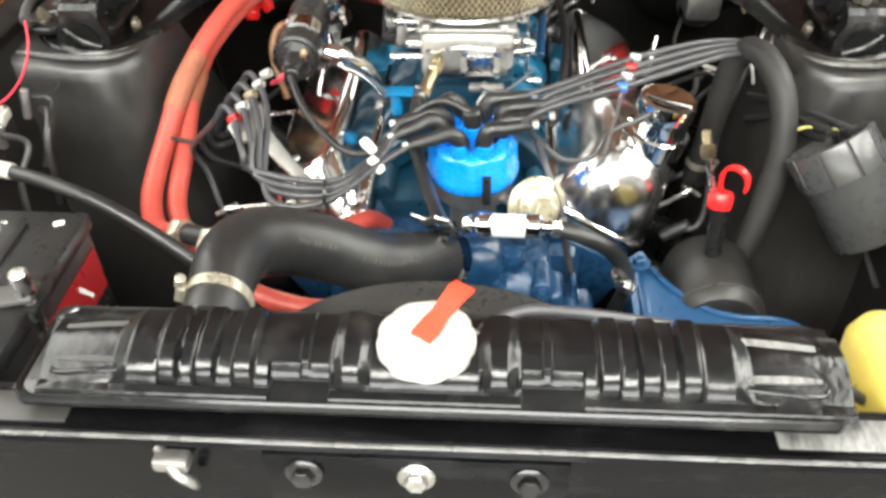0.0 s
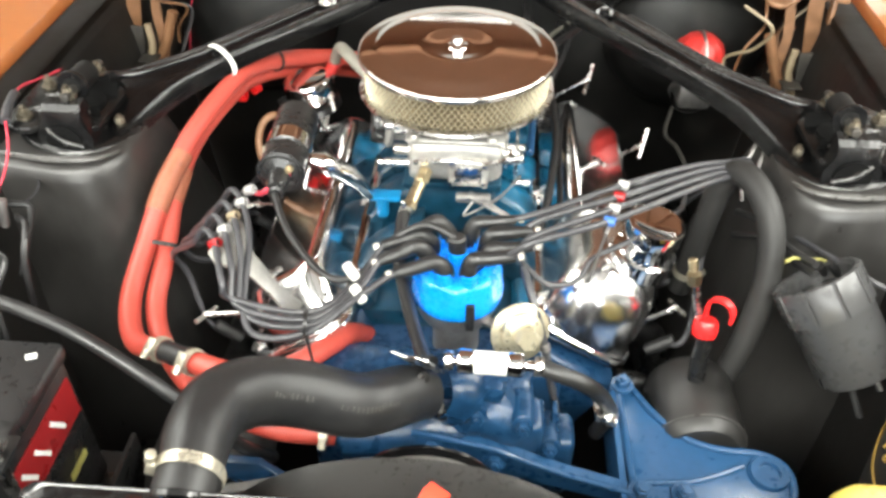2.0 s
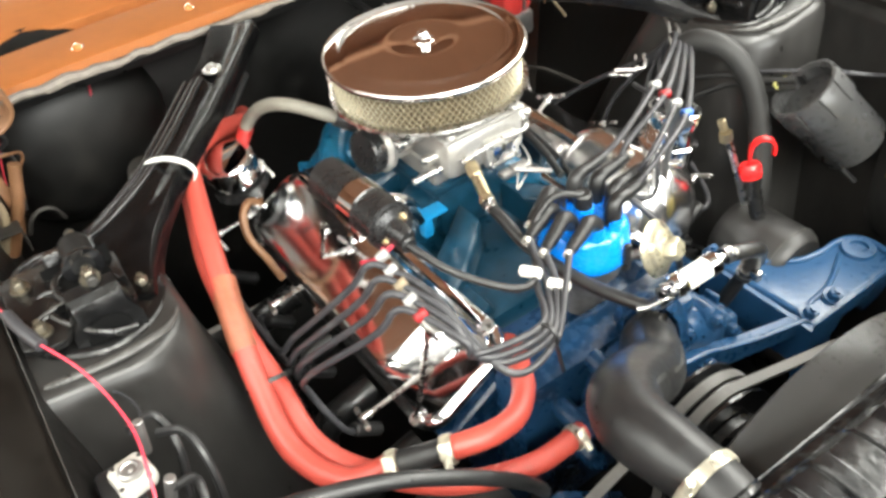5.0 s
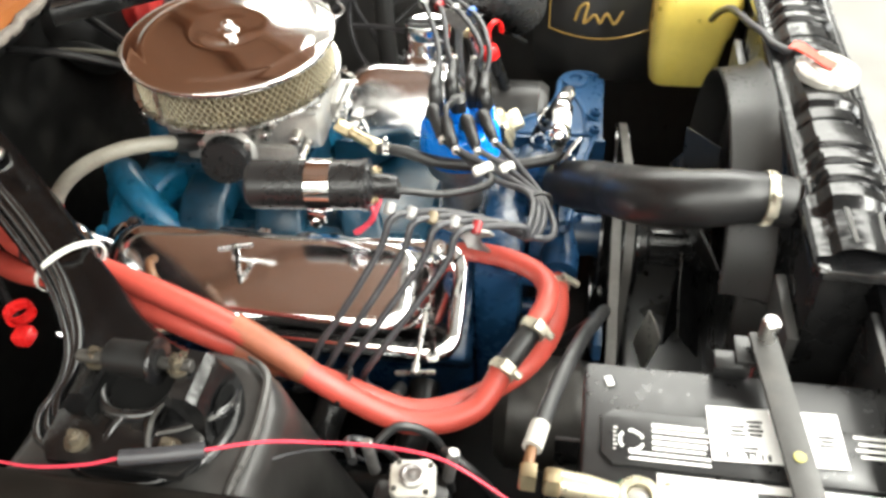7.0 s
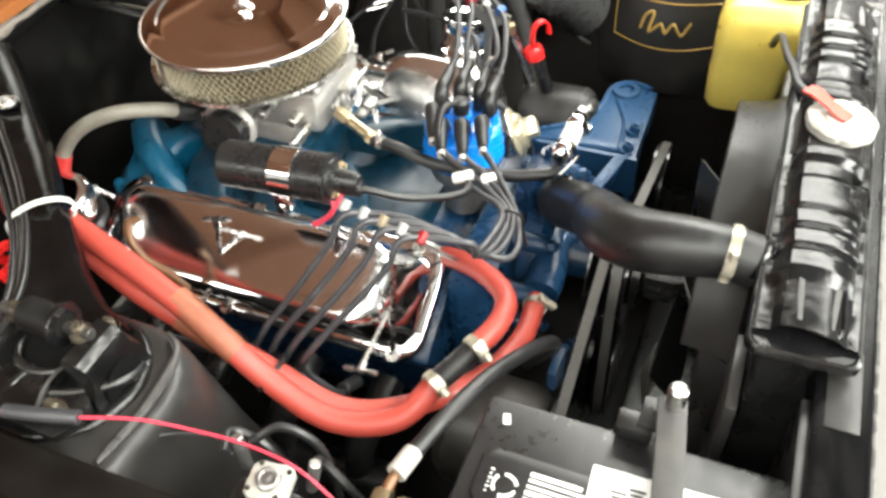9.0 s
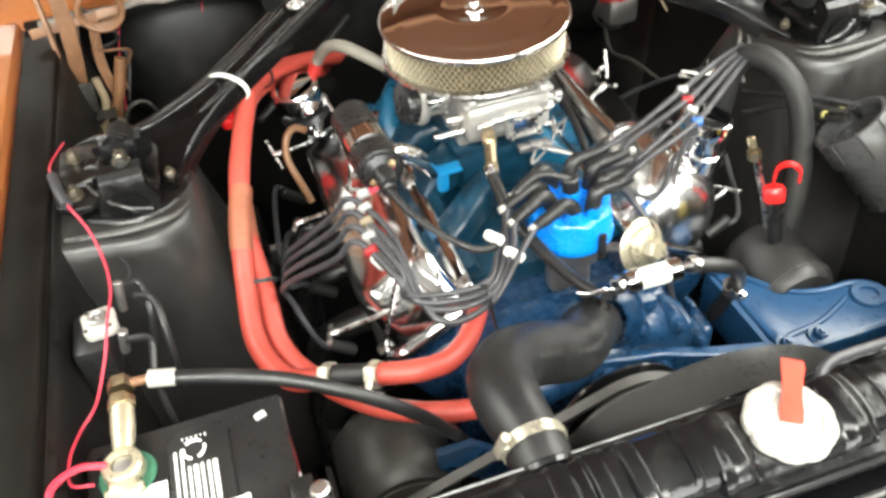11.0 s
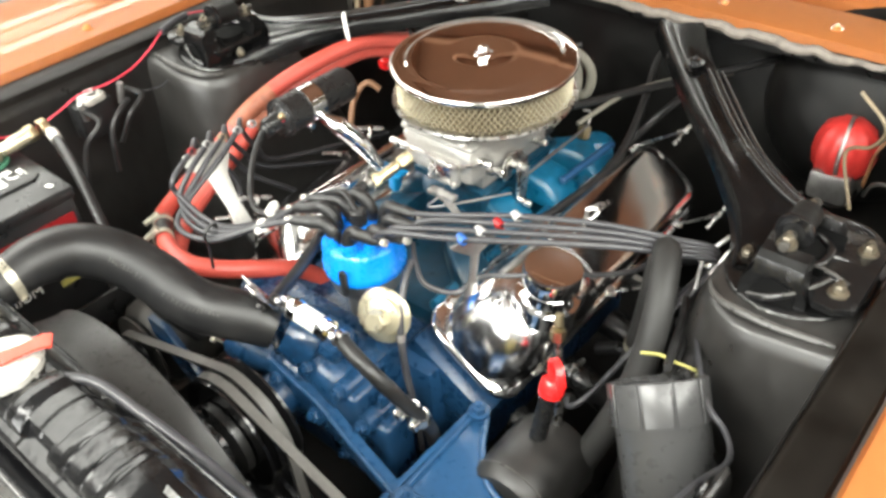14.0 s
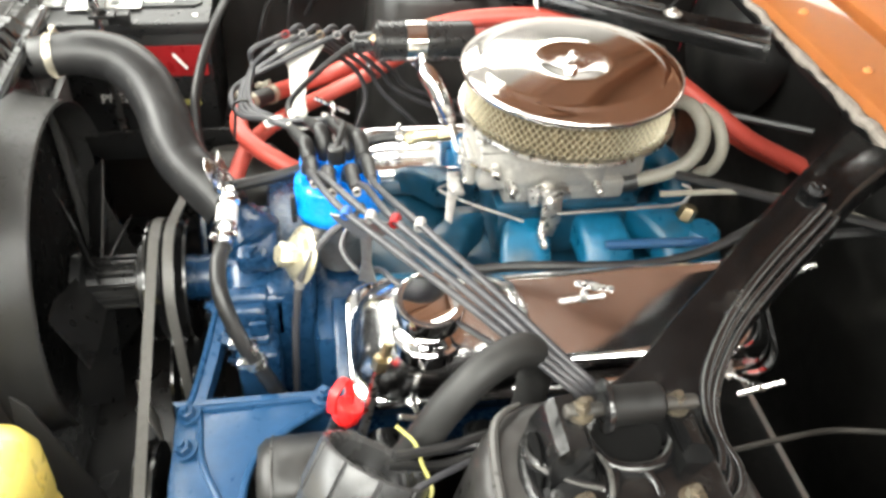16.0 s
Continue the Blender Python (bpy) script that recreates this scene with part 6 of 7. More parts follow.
tc = thing("terminal_clamp", (-0.497, -0.47, 0.856), "pale corroded battery terminal clamp on green felt", "terminal clamp")
b = B(); spin(b, [(0.010, 0), (0.024, 0), (0.025, 0.001), (0.024, 0.003), (0.010, 0.003), (0.010, 0)], (-0.499, -0.484, 0.848), (0, 0, 1), 24); part("felt_ring", b, GREEN, tc)
b = B(); spin(b, [(0.0095, 0), (0.017, 0.0), (0.0185, 0.003), (0.0175, 0.013), (0.015, 0.015), (0.0095, 0.015), (0.0095, 0)], (-0.499, -0.484, 0.853), (0, 0, 1), 24)
box(b, (-0.499, -0.505, 0.860), (0.024, 0.016, 0.013), 0.003); rod(b, (-0.515, -0.508, 0.861), (-0.483, -0.508, 0.861), 0.004, 8)
tube(b, [(-0.498, -0.467, 0.861), (-0.497, -0.445, 0.864), (-0.496, -0.415, 0.868)], 0.010, 14, 5, [(0, 0.009), (0.5, 0.011), (1, 0.0105)]); part("clamp_body", b, CAN_METAL, tc)
b = B(); hexnut(b, (-0.4965, -0.424, 0.867), (0.01, 1, 0.06), 0.0125, 0.013); hexnut(b, (-0.4955, -0.405, 0.869), (0.01, 1, 0.06), 0.0125, 0.013); part("brass_nut", b, BRASS, tc)
bcab = thing("battery_cable", (-0.47, -0.40, 0.87), "thick black battery cable with a crimped copper lug", "cable")
b = B(); tube(b, [(-0.490, -0.398, 0.870), (-0.478, -0.399, 0.870), (-0.468, -0.400, 0.870)], 0.0045, 10, 4); part("copper_lug", b, COPPER, bcab)
b = B(); tube(b, [(-0.470, -0.400, 0.870), (-0.446, -0.405, 0.868)], 0.0085, 14, 4); part("crimp_sleeve", b, CREAM, bcab)
b = B(); tube(b, [(-0.448, -0.405, 0.868), (-0.40, -0.417, 0.862), (-0.345, -0.432, 0.848), (-0.285, -0.450, 0.818), (-0.235, -0.461, 0.777), (-0.20, -0.455, 0.72), (-0.18, -0.42, 0.65)], 0.0072, 14, 8); part("jacket", b, RUBBER, bcab)
tp = thing("terminal_clamp", (-0.499, -0.665, 0.856), "white corroded battery terminal clamp", "terminal clamp")
b = B(); spin(b, [(0.0095, 0), (0.018, 0.0), (0.019, 0.004), (0.017, 0.015), (0.013, 0.019), (0.0, 0.020)], (-0.499, -0.665, 0.851), (0, 0, 1), 20); box(b, (-0.499, -0.643, 0.858), (0.022, 0.022, 0.014), 0.004); part("clamp_body", b, WHITE, tp)
pc = thing("positive_cable", (-0.50, -0.63, 0.87), "black cable with a red sleeve and blue and red wires", "cable")
b = B(); tube(b, [(-0.499, -0.640, 0.866), (-0.506, -0.622, 0.872), (-0.514, -0.605, 0.876)], 0.0075, 12, 4); part("red_sleeve", b, TAPE, pc)
b = B(); tube(b, [(-0.512, -0.610, 0.875), (-0.525, -0.585, 0.880), (-0.536, -0.562, 0.884), (-0.546, -0.60, 0.86), (-0.548, -0.64, 0.80)], 0.005, 10, 6); part("jacket", b, RUBBER, pc)
b = B(); tube(b, [(-0.530, -0.575, 0.884), (-0.542, -0.548, 0.892), (-0.548, -0.528, 0.896)], 0.0042, 8, 5); part("blue_wire", b, BLUE_WIRE, pc)
b = B(); tube(b, [(-0.547, -0.532, 0.896), (-0.545, -0.510, 0.895), (-0.530, -0.490, 0.884), (-0.512, -0.482, 0.868)], 0.0032, 8, 6); part("red_wire", b, PINK, pc)
hd = thing("battery_hold_down", (-0.45, -0.60, 0.85), "grey steel bar clamping the battery down", "hold-down")
b = B(); box(b, (-0.434, -0.604, 0.8685), (0.200, 0.024, 0.005), 0.0015, Matrix.Rotation(radians(8.5), 4, "Z") @ Matrix.Rotation(radians(-6), 4, "Y")); part("bar", b, GREY_BAR, hd)
b = B(); box(b, (-0.348, -0.585, 0.868), (0.03, 0.035, 0.005), 0.001); box(b, (-0.357, -0.565, 0.858), (0.02, 0.03, 0.016), 0.002); part("hook_plate", b, BLACK, hd)
b = B(); rod(b, (-0.344, -0.592, 0.66), (-0.342, -0.592, 0.893), 0.0055, 12); spin(b, [(0.008, 0), (0.008, 0.022), (0.006, 0.024), (0, 0.024)], (-0.342, -0.592, 0.880), (0, 0, 1), 16); part("stud", b, DULL_CHROME, hd)
b = B(); spin(b, [(0.005, 0), (0.005, 0.001), (0, 0.0012)], (-0.452, -0.607, 0.8695), (0, 0, 1), 14); part("dot", b, YELLOW_WIRE, hd)
bm = B(); box(bm, (-0.45, -0.57, 0.635), (0.22, 0.30, 0.016), 0.003); box(bm, (-0.335, -0.57, 0.655), (0.006, 0.30, 0.05), 0.002); solo("battery_tray", bm, BLACK, "black steel battery tray", "tray")
# relay and small fittings on the apron
rl = thing("starter_relay", (-0.52, -0.31, 0.86), "dirty grey metal relay on the apron", "relay")
b = B(); plate(b, [(-0.017, -0.012), (-0.012, -0.018), (0.012, -0.018), (0.017, -0.012), (0.016, 0.0), (0.017, 0.012), (0.012, 0.018), (-0.012, 0.018), (-0.017, 0.012), (-0.016, 0.0)], 0.012, Matrix.Translation((-0.512, -0.311, 0.866)) @ Matrix.Rotation(radians(8), 4, "Z"), 0.003); part("flange", b, CREAM, rl, "pale cast flange with rivets")
b = B(); spin(b, [(0.0105, 0), (0.010, 0.004), (0.0075, 0.0052), (0.006, 0.0035), (0.003, 0.0035), (0.002, 0.005), (0, 0.0052)], (-0.512, -0.311, 0.878), (0, 0, 1), 24); part("core", b, STEEL, rl)
for dx, dy in ((-0.0115, -0.0125), (0.0115, -0.0125), (-0.0115, 0.0125), (0.0115, 0.0125)):
    b = B(); spin(b, [(0.0022, 0), (0.0022, 0.0012), (0, 0.0016)], (-0.512 + dx, -0.311 + dy, 0.8778), (0, 0, 1), 10); part("rivet", b, DARK_CAST, rl)
b = B(); rod(b, (-0.495, -0.275, 0.85), (-0.490, -0.27, 0.885), 0.005, 10); part("stud", b, STEEL, rl)
b = B(); rod(b, (-0.495, -0.335, 0.85), (-0.488, -0.34, 0.882), 0.005, 10); part("stud", b, STEEL, rl)
b = B(); box(b, (-0.525, -0.31, 0.835), (0.035, 0.06, 0.06), 0.006); part("case", b, PLASTIC, rl)
bm = B()
for pts in ([(-0.50, -0.26, 0.87), (-0.475, -0.25, 0.86), (-0.47, -0.28, 0.84), (-0.48, -0.30, 0.80)], [(-0.49, -0.34, 0.87), (-0.47, -0.33, 0.85), (-0.475, -0.36, 0.82), (-0.47, -0.38, 0.76)], [(-0.48, -0.27, 0.86), (-0.46, -0.29, 0.865), (-0.455, -0.32, 0.84), (-0.46, -0.33, 0.77)]):
    tube(bm, pts, 0.004, 8, 6)
solo("relay_harness", bm, RUBBER, "black wiring harness at the relay", "harness")
rw = thing("red_wire", (-0.55, 0.0, 0.88), "thin red wire along the apron to the battery", "wire")
b = B(); tube(b, [(-0.546, 0.016, 0.888), (-0.551, -0.02, 0.896), (-0.552, -0.07, 0.911), (-0.544, -0.105, 0.917), (-0.533, -0.150, 0.915), (-0.512, -0.195, 0.904), (-0.500, -0.24, 0.893), (-0.4955, -0.285, 0.889), (-0.500, -0.330, 0.889), (-0.508, -0.365, 0.874), (-0.522, -0.402, 0.858), (-0.538, -0.425, 0.853), (-0.545, -0.455, 0.858), (-0.541, -0.490, 0.866), (-0.522, -0.497, 0.866)], 0.0014, 8, 8); part("strand", b, PINK, rw)
b = B(); tube(b, [(-0.546, -0.098, 0.9165), (-0.539, -0.130, 0.9165), (-0.530, -0.158, 0.914)], 0.0062, 10, 5); part("splice_sleeve", b, GREY_RUBBER, rw, "grey splice sleeve")
bm = B(); tube(bm, [(-0.512, -0.17, 0.856), (-0.49, -0.20, 0.852), (-0.485, -0.24, 0.86), (-0.50, -0.27, 0.875)], 0.0012, 6, 8); solo("thin_wire", bm, GREY_RUBBER, "thin grey wire hanging by the tower", "wire")
bm = B(); tube(bm, [(-0.462, 0.36, 0.915), (-0.470, 0.375, 0.875), (-0.492, 0.38, 0.80), (-0.512, 0.38, 0.70)], 0.0013, 6, 8); solo("dangling_wire", bm, PINK, "thin red wire hanging before the firewall", "wire")
bm = B(); tube(bm, [(-0.332, 0.35, 0.912), (-0.336, 0.375, 0.885), (-0.345, 0.38, 0.835)], 0.0012, 6, 8); solo("dangling_wire", bm, PINK, "thin red wire hanging before the firewall", "wire")

# ---- steering pump side ----
ps = thing("steering_pump", (0.30, -0.40, 0.62), "black power steering pump with a filler neck", "pump")
b = B(); spin(b, [(0, 0), (0.046, 0.002), (0.053, 0.010), (0.055, 0.024), (0.055, 0.10), (0.049, 0.112), (0.03, 0.118), (0, 0.118)], (0.310, -0.374, 0.638), (0, 1, 0), 36); part("reservoir", b, PUMP_BLACK, ps)
b = B(); spin(b, [(0.0548, 0), (0.0560, 0.0005), (0.0560, 0.0020), (0.0548, 0.0025)], (0.310, -0.358, 0.638), (0, 1, 0), 36); part("seam", b, GLINT_PRINT, ps, "grey seam")
b = B(); rod(b, (0.305, -0.312, 0.66), (0.307, -0.281, 0.752), 0.0098, 18); part("filler_neck", b, BLACK, ps)
dk = thing("dipstick_cap", (0.307, -0.278, 0.752), "bright red hooked cap on the filler neck", "cap")
b = B(); spin(b, [(0.0135, -0.006), (0.0145, 0.0), (0.0145, 0.010), (0.012, 0.014), (0, 0.015)], (0.307, -0.279, 0.750), (0.05, 0.35, 0.9), 20); part("cap", b, RED, dk)
b = B()
hd1, hw = Vector((0.80, -0.60, 0)), Vector((0.60, 0.80, 0))
hook = [Vector((0.306, -0.277, 0.760)), Vector((0.304, -0.275, 0.775)), Vector((0.304, -0.275, 0.786))] + [Vector((0.304, -0.275, 0.788)) + hd1 * (0.015 - 0.015 * math.cos(t)) + Vector((0, 0, 0.015 * math.sin(t))) for t in np.linspace(0.3, math.pi, 9)] + [Vector((0.304, -0.275, 0.778)) + hd1 * 0.030]
rings = []
for k, p in enumerate(hook):
    way = (hook[min(k + 1, len(hook) - 1)] - hook[max(k - 1, 0)]).normalized()
    nn = way.cross(hw)
    rings.append([p + hw * u + nn * v for u, v in ((-0.0042, -0.0016), (0.0042, -0.0016), (0.0042, 0.0016), (-0.0042, 0.0016))])
loft(b, rings)
part("hook", b, RED, dk, "flat red hooked strap")
ln = thing("steering_line", (0.30, -0.22, 0.77), "brass-ended steel pressure line", "pipe")
b = B(); tube(b, [(0.292, -0.245, 0.800), (0.297, -0.252, 0.775), (0.308, -0.262, 0.73), (0.315, -0.28, 0.67)], 0.005, 10, 8); part("pipe", b, DULL_CHROME, ln)
b = B(); hexnut(b, (0.290, -0.243, 0.805), (0.1, -0.2, -1), 0.009, 0.014); rod(b, (0.289, -0.241, 0.808), (0.286, -0.236, 0.822), 0.0055, 10); part("fitting", b, BRASS, ln)
br = thing("pump_bracket", (0.25, -0.42, 0.62), "mid-blue cast steering pump bracket", "bracket")
b = B(); Z = 0.662
web = [(0.213, -0.300), (0.222, -0.296), (0.231, -0.300), (0.252, -0.335), (0.275, -0.362), (0.300, -0.379), (0.332, -0.386), (0.362, -0.387), (0.383, -0.395), (0.394, -0.410), (0.394, -0.434), (0.386, -0.450), (0.370, -0.456), (0.236, -0.458), (0.220, -0.454), (0.215, -0.40)]
plate(b, web, 0.005, Matrix.Translation((0, 0, Z)), 0.0015); part("top_web", b, BRACKET_BLUE, br)
for rim, rr_ in (([(x, y, Z + 0.006) for x, y in web[1:12]], 0.0042), ([(0.217, -0.305, Z + 0.006), (0.2185, -0.36, Z + 0.006), (0.2205, -0.42, Z + 0.006), (0.222, -0.452, Z + 0.006)], 0.004), ([(0.222, -0.436, Z + 0.006), (0.25, -0.434, Z + 0.006), (0.285, -0.430, Z + 0.006), (0.318, -0.418, Z + 0.006), (0.345, -0.405, Z + 0.006)], 0.0038)):
    b = B(); tube(b, rim, rr_, 8, 3); part("raised_rib", b, BRACKET_BLUE, br)
b = B(); spin(b, [(0.0, 0.0), (0.021, 0.0), (0.0225, 0.002), (0.0225, 0.014), (0.021, 0.016), (0.012, 0.016), (0.0115, 0.012), (0.0, 0.012)], (0.372, -0.413, Z - 0.006), (0, 0, 1), 28); part("end_boss", b, BRACKET_BLUE, br)
b = B(); plate(b, [(0.214, 0.0), (0.385, 0.0), (0.388, -0.022), (0.362, -0.045), (0.33, -0.05), (0.315, -0.028), (0.285, -0.028), (0.27, -0.05), (0.255, -0.11), (0.225, -0.13), (0.210, -0.10)], 0.010, Matrix.Translation((0, -0.451, Z + 0.004)) @ Matrix.Rotation(radians(90), 4, "X"), 0.0025); part("front_web", b, BRACKET_BLUE, br)
b = B(); loft(b, [[(x, y, z0) for x, y in ((0.207, -0.30), (0.214, -0.298), (0.214, -0.462), (0.207, -0.466))] for z0 in (0.60, 0.668)]); rod(b, (0.221, -0.302, 0.640), (0.221, -0.302, 0.672), 0.010, 16); part("side_web", b, BRACKET_BLUE, br)
# long strap from the pump housing to the bracket
b = B()
line = [((-0.022, -0.412, 0.694), 0.012), ((0.0, -0.414, 0.690), 0.016), ((0.035, -0.416, 0.683), 0.016), ((0.070, -0.418, 0.674), 0.019), ((0.10, -0.422, 0.668), 0.015), ((0.145, -0.430, 0.661), 0.012), ((0.19, -0.438, 0.657), 0.011), ((0.228, -0.446, 0.655), 0.011)]
loft(b, [[(x, y - 0.006, z - h), (x, y - 0.006, z + h - 0.003), (x, y - 0.003, z + h), (x, y + 0.010, z + h), (x, y + 0.010, z - h)] for (x, y, z), h in line]); part("brace_arm", b, BRACKET_BLUE, br)
b = B(); tube(b, [(x, y - 0.005, z + h + 0.001) for (x, y, z), h in line], 0.0035, 8, 4); part("brace_lip", b, BRACKET_BLUE, br)
for p, ax in (((0.070, -0.424, 0.675), (0, -1, 0.45)), ((0.0, -0.420, 0.690), (0, -1, 0.45)), ((0.228, -0.446, 0.668), (0, -0.3, 1)), ((0.274, -0.446, 0.668), (0, -0.3, 1)), ((0.221, -0.302, 0.672), (0, 0, 1))):
    b = B(); bolt(b, p, ax, 0.009, 0.009); part("bolt", b, BRACKET_BLUE, br)

# flasher-like canister on the apron
can = thing("canister", (0.43, -0.28, 0.75), "black ribbed plastic canister hung at an angle", "canister")
K0, K1 = Vector((0.416, -0.258, 0.824)), Vector((0.476, -0.318, 0.736))
kd = (K1 - K0).normalized(); kl = (K1 - K0).length
b = B(); spin(b, [(0.039, 0.004), (0.0445, 0.0), (0.0475, 0.001), (0.0475, 0.042), (0.0460, 0.044), (0.0460, kl - 0.004), (0.043, kl), (0, kl)], K0, kd, 40); spin(b, [(0.039, 0.004), (0.039, 0.02), (0, 0.02)], K0, kd, 32); part("housing", b, CAN_BLACK, can)
q = kd.orthogonal().normalized(); q2 = kd.cross(q)
for k in range(10):
    t = 2 * math.pi * k / 10
    d = q * math.cos(t) + q2 * math.sin(t)
    b = B(); box(b, (0, 0, 0), (0.042, 0.027, 0.002), 0.0005, frame_of(K0 + kd * 0.022 + d * 0.0472, kd, d.cross(kd))); part("flat", b, CAN_BLACK, can)
cw = thing("canister_harness", (0.40, -0.2, 0.80), "wires with a yellow lead into the canister", "harness")
b = B(); tube(b, [(0.388, -0.240, 0.828), (0.402, -0.226, 0.822), (0.420, -0.222, 0.818), (0.442, -0.216, 0.812), (0.452, -0.224, 0.80)], 0.0018, 8, 8); part("yellow_lead", b, YELLOW_WIRE, cw, "yellow lead")
for k, pts in enumerate(([(0.42, -0.245, 0.83), (0.405, -0.20, 0.815), (0.39, -0.15, 0.81), (0.37, -0.10, 0.79)], [(0.42, -0.25, 0.82), (0.412, -0.205, 0.80), (0.40, -0.16, 0.795), (0.37, -0.11, 0.76)], [(0.435, -0.24, 0.83), (0.46, -0.24, 0.80), (0.48, -0.27, 0.76), (0.50, -0.33, 0.72)], [(0.43, -0.235, 0.82), (0.455, -0.225, 0.78), (0.475, -0.25, 0.72), (0.50, -0.32, 0.66)])):
    b = B(); tube(b, pts, 0.0045, 8, 8); part("lead", b, RUBBER, cw)
vh = thing("vacuum_hose", (0.13, -0.33, 0.66), "thin grey rubber hose dropping beside the distributor", "hose")
b = B(); tube(b, [(0.092, -0.262, 0.818), (0.100, -0.285, 0.806), (0.110, -0.305, 0.785), (0.121, -0.322, 0.752), (0.131, -0.329, 0.705), (0.143, -0.333, 0.650), (0.150, -0.336, 0.58)], 0.0046, 12, 8); part("hose_body", b, GREY_RUBBER, vh)
b = B(); spin(b, [(0.0045, -0.005), (0.0062, -0.004), (0.0062, 0.004), (0.0045, 0.005)], (0.121, -0.322, 0.752), (0.3, -0.4, -1), 14); part("hose_clip", b, STEEL, vh)
# big black hose loop
lh = thing("looped_hose", (0.35, -0.18, 0.62), "thick black rubber hose bent in a loop", "hose")
bm = B(); tube(bm, [(0.318, -0.11, 0.66), (0.326, -0.108, 0.72), (0.332, -0.106, 0.78), (0.338, -0.108, 0.838), (0.350, -0.126, 0.868), (0.366, -0.160, 0.867), (0.379, -0.193, 0.840), (0.382, -0.22, 0.79), (0.374, -0.243, 0.735), (0.358, -0.262, 0.68), (0.34, -0.27, 0.62)], 0.0158, 18, 8); part("hose_body", bm, MATT_RUBBER, lh)
clamp("hose_clamp", (0.322, -0.109, 0.69), (0.1, 0, 1), 0.0150, 0.010, (1, -0.5, 0), lh)
bm = B()
for pts in ([(0.40, -0.02, 0.86), (0.385, -0.05, 0.852), (0.372, -0.07, 0.83), (0.375, -0.09, 0.80)], [(0.41, -0.03, 0.855), (0.395, -0.06, 0.845), (0.385, -0.08, 0.82)]):
    tube(bm, pts, 0.0026, 8, 6)
solo("thin_pipes", bm, STEEL, "two thin bent steel pipes beside the tower", "pipe")
bm = B()
for pts in ([(0.33, 0.0, 0.78), (0.36, -0.03, 0.785), (0.37, -0.02, 0.80)], [(0.34, 0.02, 0.76), (0.365, -0.01, 0.765), (0.375, 0.0, 0.79)]):
    tube(bm, pts, 0.003, 8, 6)
solo("steel_hooks", bm, DULL_CHROME, "small bright bent pipe ends", "pipe")

# overflow bottle
bo = thing("overflow_bottle", (0.40, -0.59, 0.66), "translucent yellow coolant bottle with a pale, black-skirted cap", "bottle")
def rrect_at(cx, cy, w, l, r, z):
    pts = []
    for sx, sy, a0 in ((1, 1, 0), (-1, 1, 90), (-1, -1, 180), (1, -1, 270)):
        for k in range(7):
            t = radians(a0 + 15 * k)
            pts.append((cx + sx * (w - r) + r * math.cos(t), cy + sy * (l - r) + r * math.sin(t), z))
    return pts
b = B(); loft(b, [rrect_at(0.408, -0.582, 0.046, 0.046, 0.02, 0.672), rrect_at(0.408, -0.583, 0.051, 0.051, 0.022, 0.68), rrect_at(0.409, -0.586, 0.055, 0.056, 0.022, 0.74), rrect_at(0.410, -0.588, 0.0545, 0.0555, 0.022, 0.752), rrect_at(0.411, -0.590, 0.058, 0.059, 0.022, 0.764), rrect_at(0.412, -0.594, 0.061, 0.063, 0.022, 0.815), rrect_at(0.412, -0.595, 0.058, 0.060, 0.026, 0.832), rrect_at(0.412, -0.596, 0.048, 0.050, 0.026, 0.842), rrect_at(0.412, -0.597, 0.034, 0.036, 0.02, 0.845)]); part("body", b, YELLOW, bo, angle=55)
b = B(); loft(b, [rrect_at(0.408, -0.583, 0.043, 0.043, 0.018, 0.676), rrect_at(0.408, -0.584, 0.047, 0.047, 0.019, 0.684), rrect_at(0.411, -0.590, 0.053, 0.054, 0.020, 0.785)]); part("coolant", b, COOLANT, bo, "yellow coolant showing through", angle=55)
b = B(); spin(b, [(0.024, -0.004), (0.029, 0.0), (0.029, 0.009), (0, 0.009)], (0.424, -0.618, 0.843), (0, 0, 1), 28); part("cap_skirt", b, RUBBER, bo, "black cap skirt")
b = B(); spin(b, [(0.031, 0.009), (0.032, 0.012), (0.030, 0.016), (0.018, 0.0185), (0, 0.019)], (0.424, -0.618, 0.843), (0, 0, 1), 28)
for k in range(24):
    t = 2 * math.pi * k / 24
    box(b, (0.424 + 0.0312 * math.cos(t), -0.618 + 0.0312 * math.sin(t), 0.8545), (0.002, 0.002, 0.005))
part("cap", b, CREAM, bo, "pale grey cap")
oh = thing("overflow_hose", (0.032, -0.676, 0.92), "grey overflow hose from the cap down behind the radiator tank", "hose")
bm = B(); tube(bm, [(0.026, -0.678, 0.926), (0.042, -0.662, 0.929), (0.060, -0.646, 0.926), (0.080, -0.638, 0.922), (0.117, -0.633, 0.914), (0.160, -0.626, 0.901), (0.205, -0.621, 0.888), (0.26, -0.617, 0.868), (0.31, -0.613, 0.836), (0.352, -0.61, 0.80)], 0.0048, 12, 8); part("hose_body", bm, GREY_RUBBER, oh)
bm = B(); spin(bm, [(0.0047, -0.004), (0.0062, -0.004), (0.0062, 0.004), (0.0047, 0.004)], (0.0315, -0.6725, 0.9272), (0.7, 0.7, 0.1), 16); part("hose_clip", bm, STEEL, oh)
# washer bag
wb = thing("washer_bag", (0.49, -0.44, 0.58), "black vinyl washer bag with gold printed border", "washer bag")
b = B()
def bag_ring(z, d, w):
    return [(0.527 - (d if 0 < k < 8 else 0) * math.sin(math.pi * k / 8) , -0.445 - w + 2 * w * k / 8, z) for k in range(9)] + [(0.530, -0.445 + w, z), (0.530, -0.445 - w, z)]
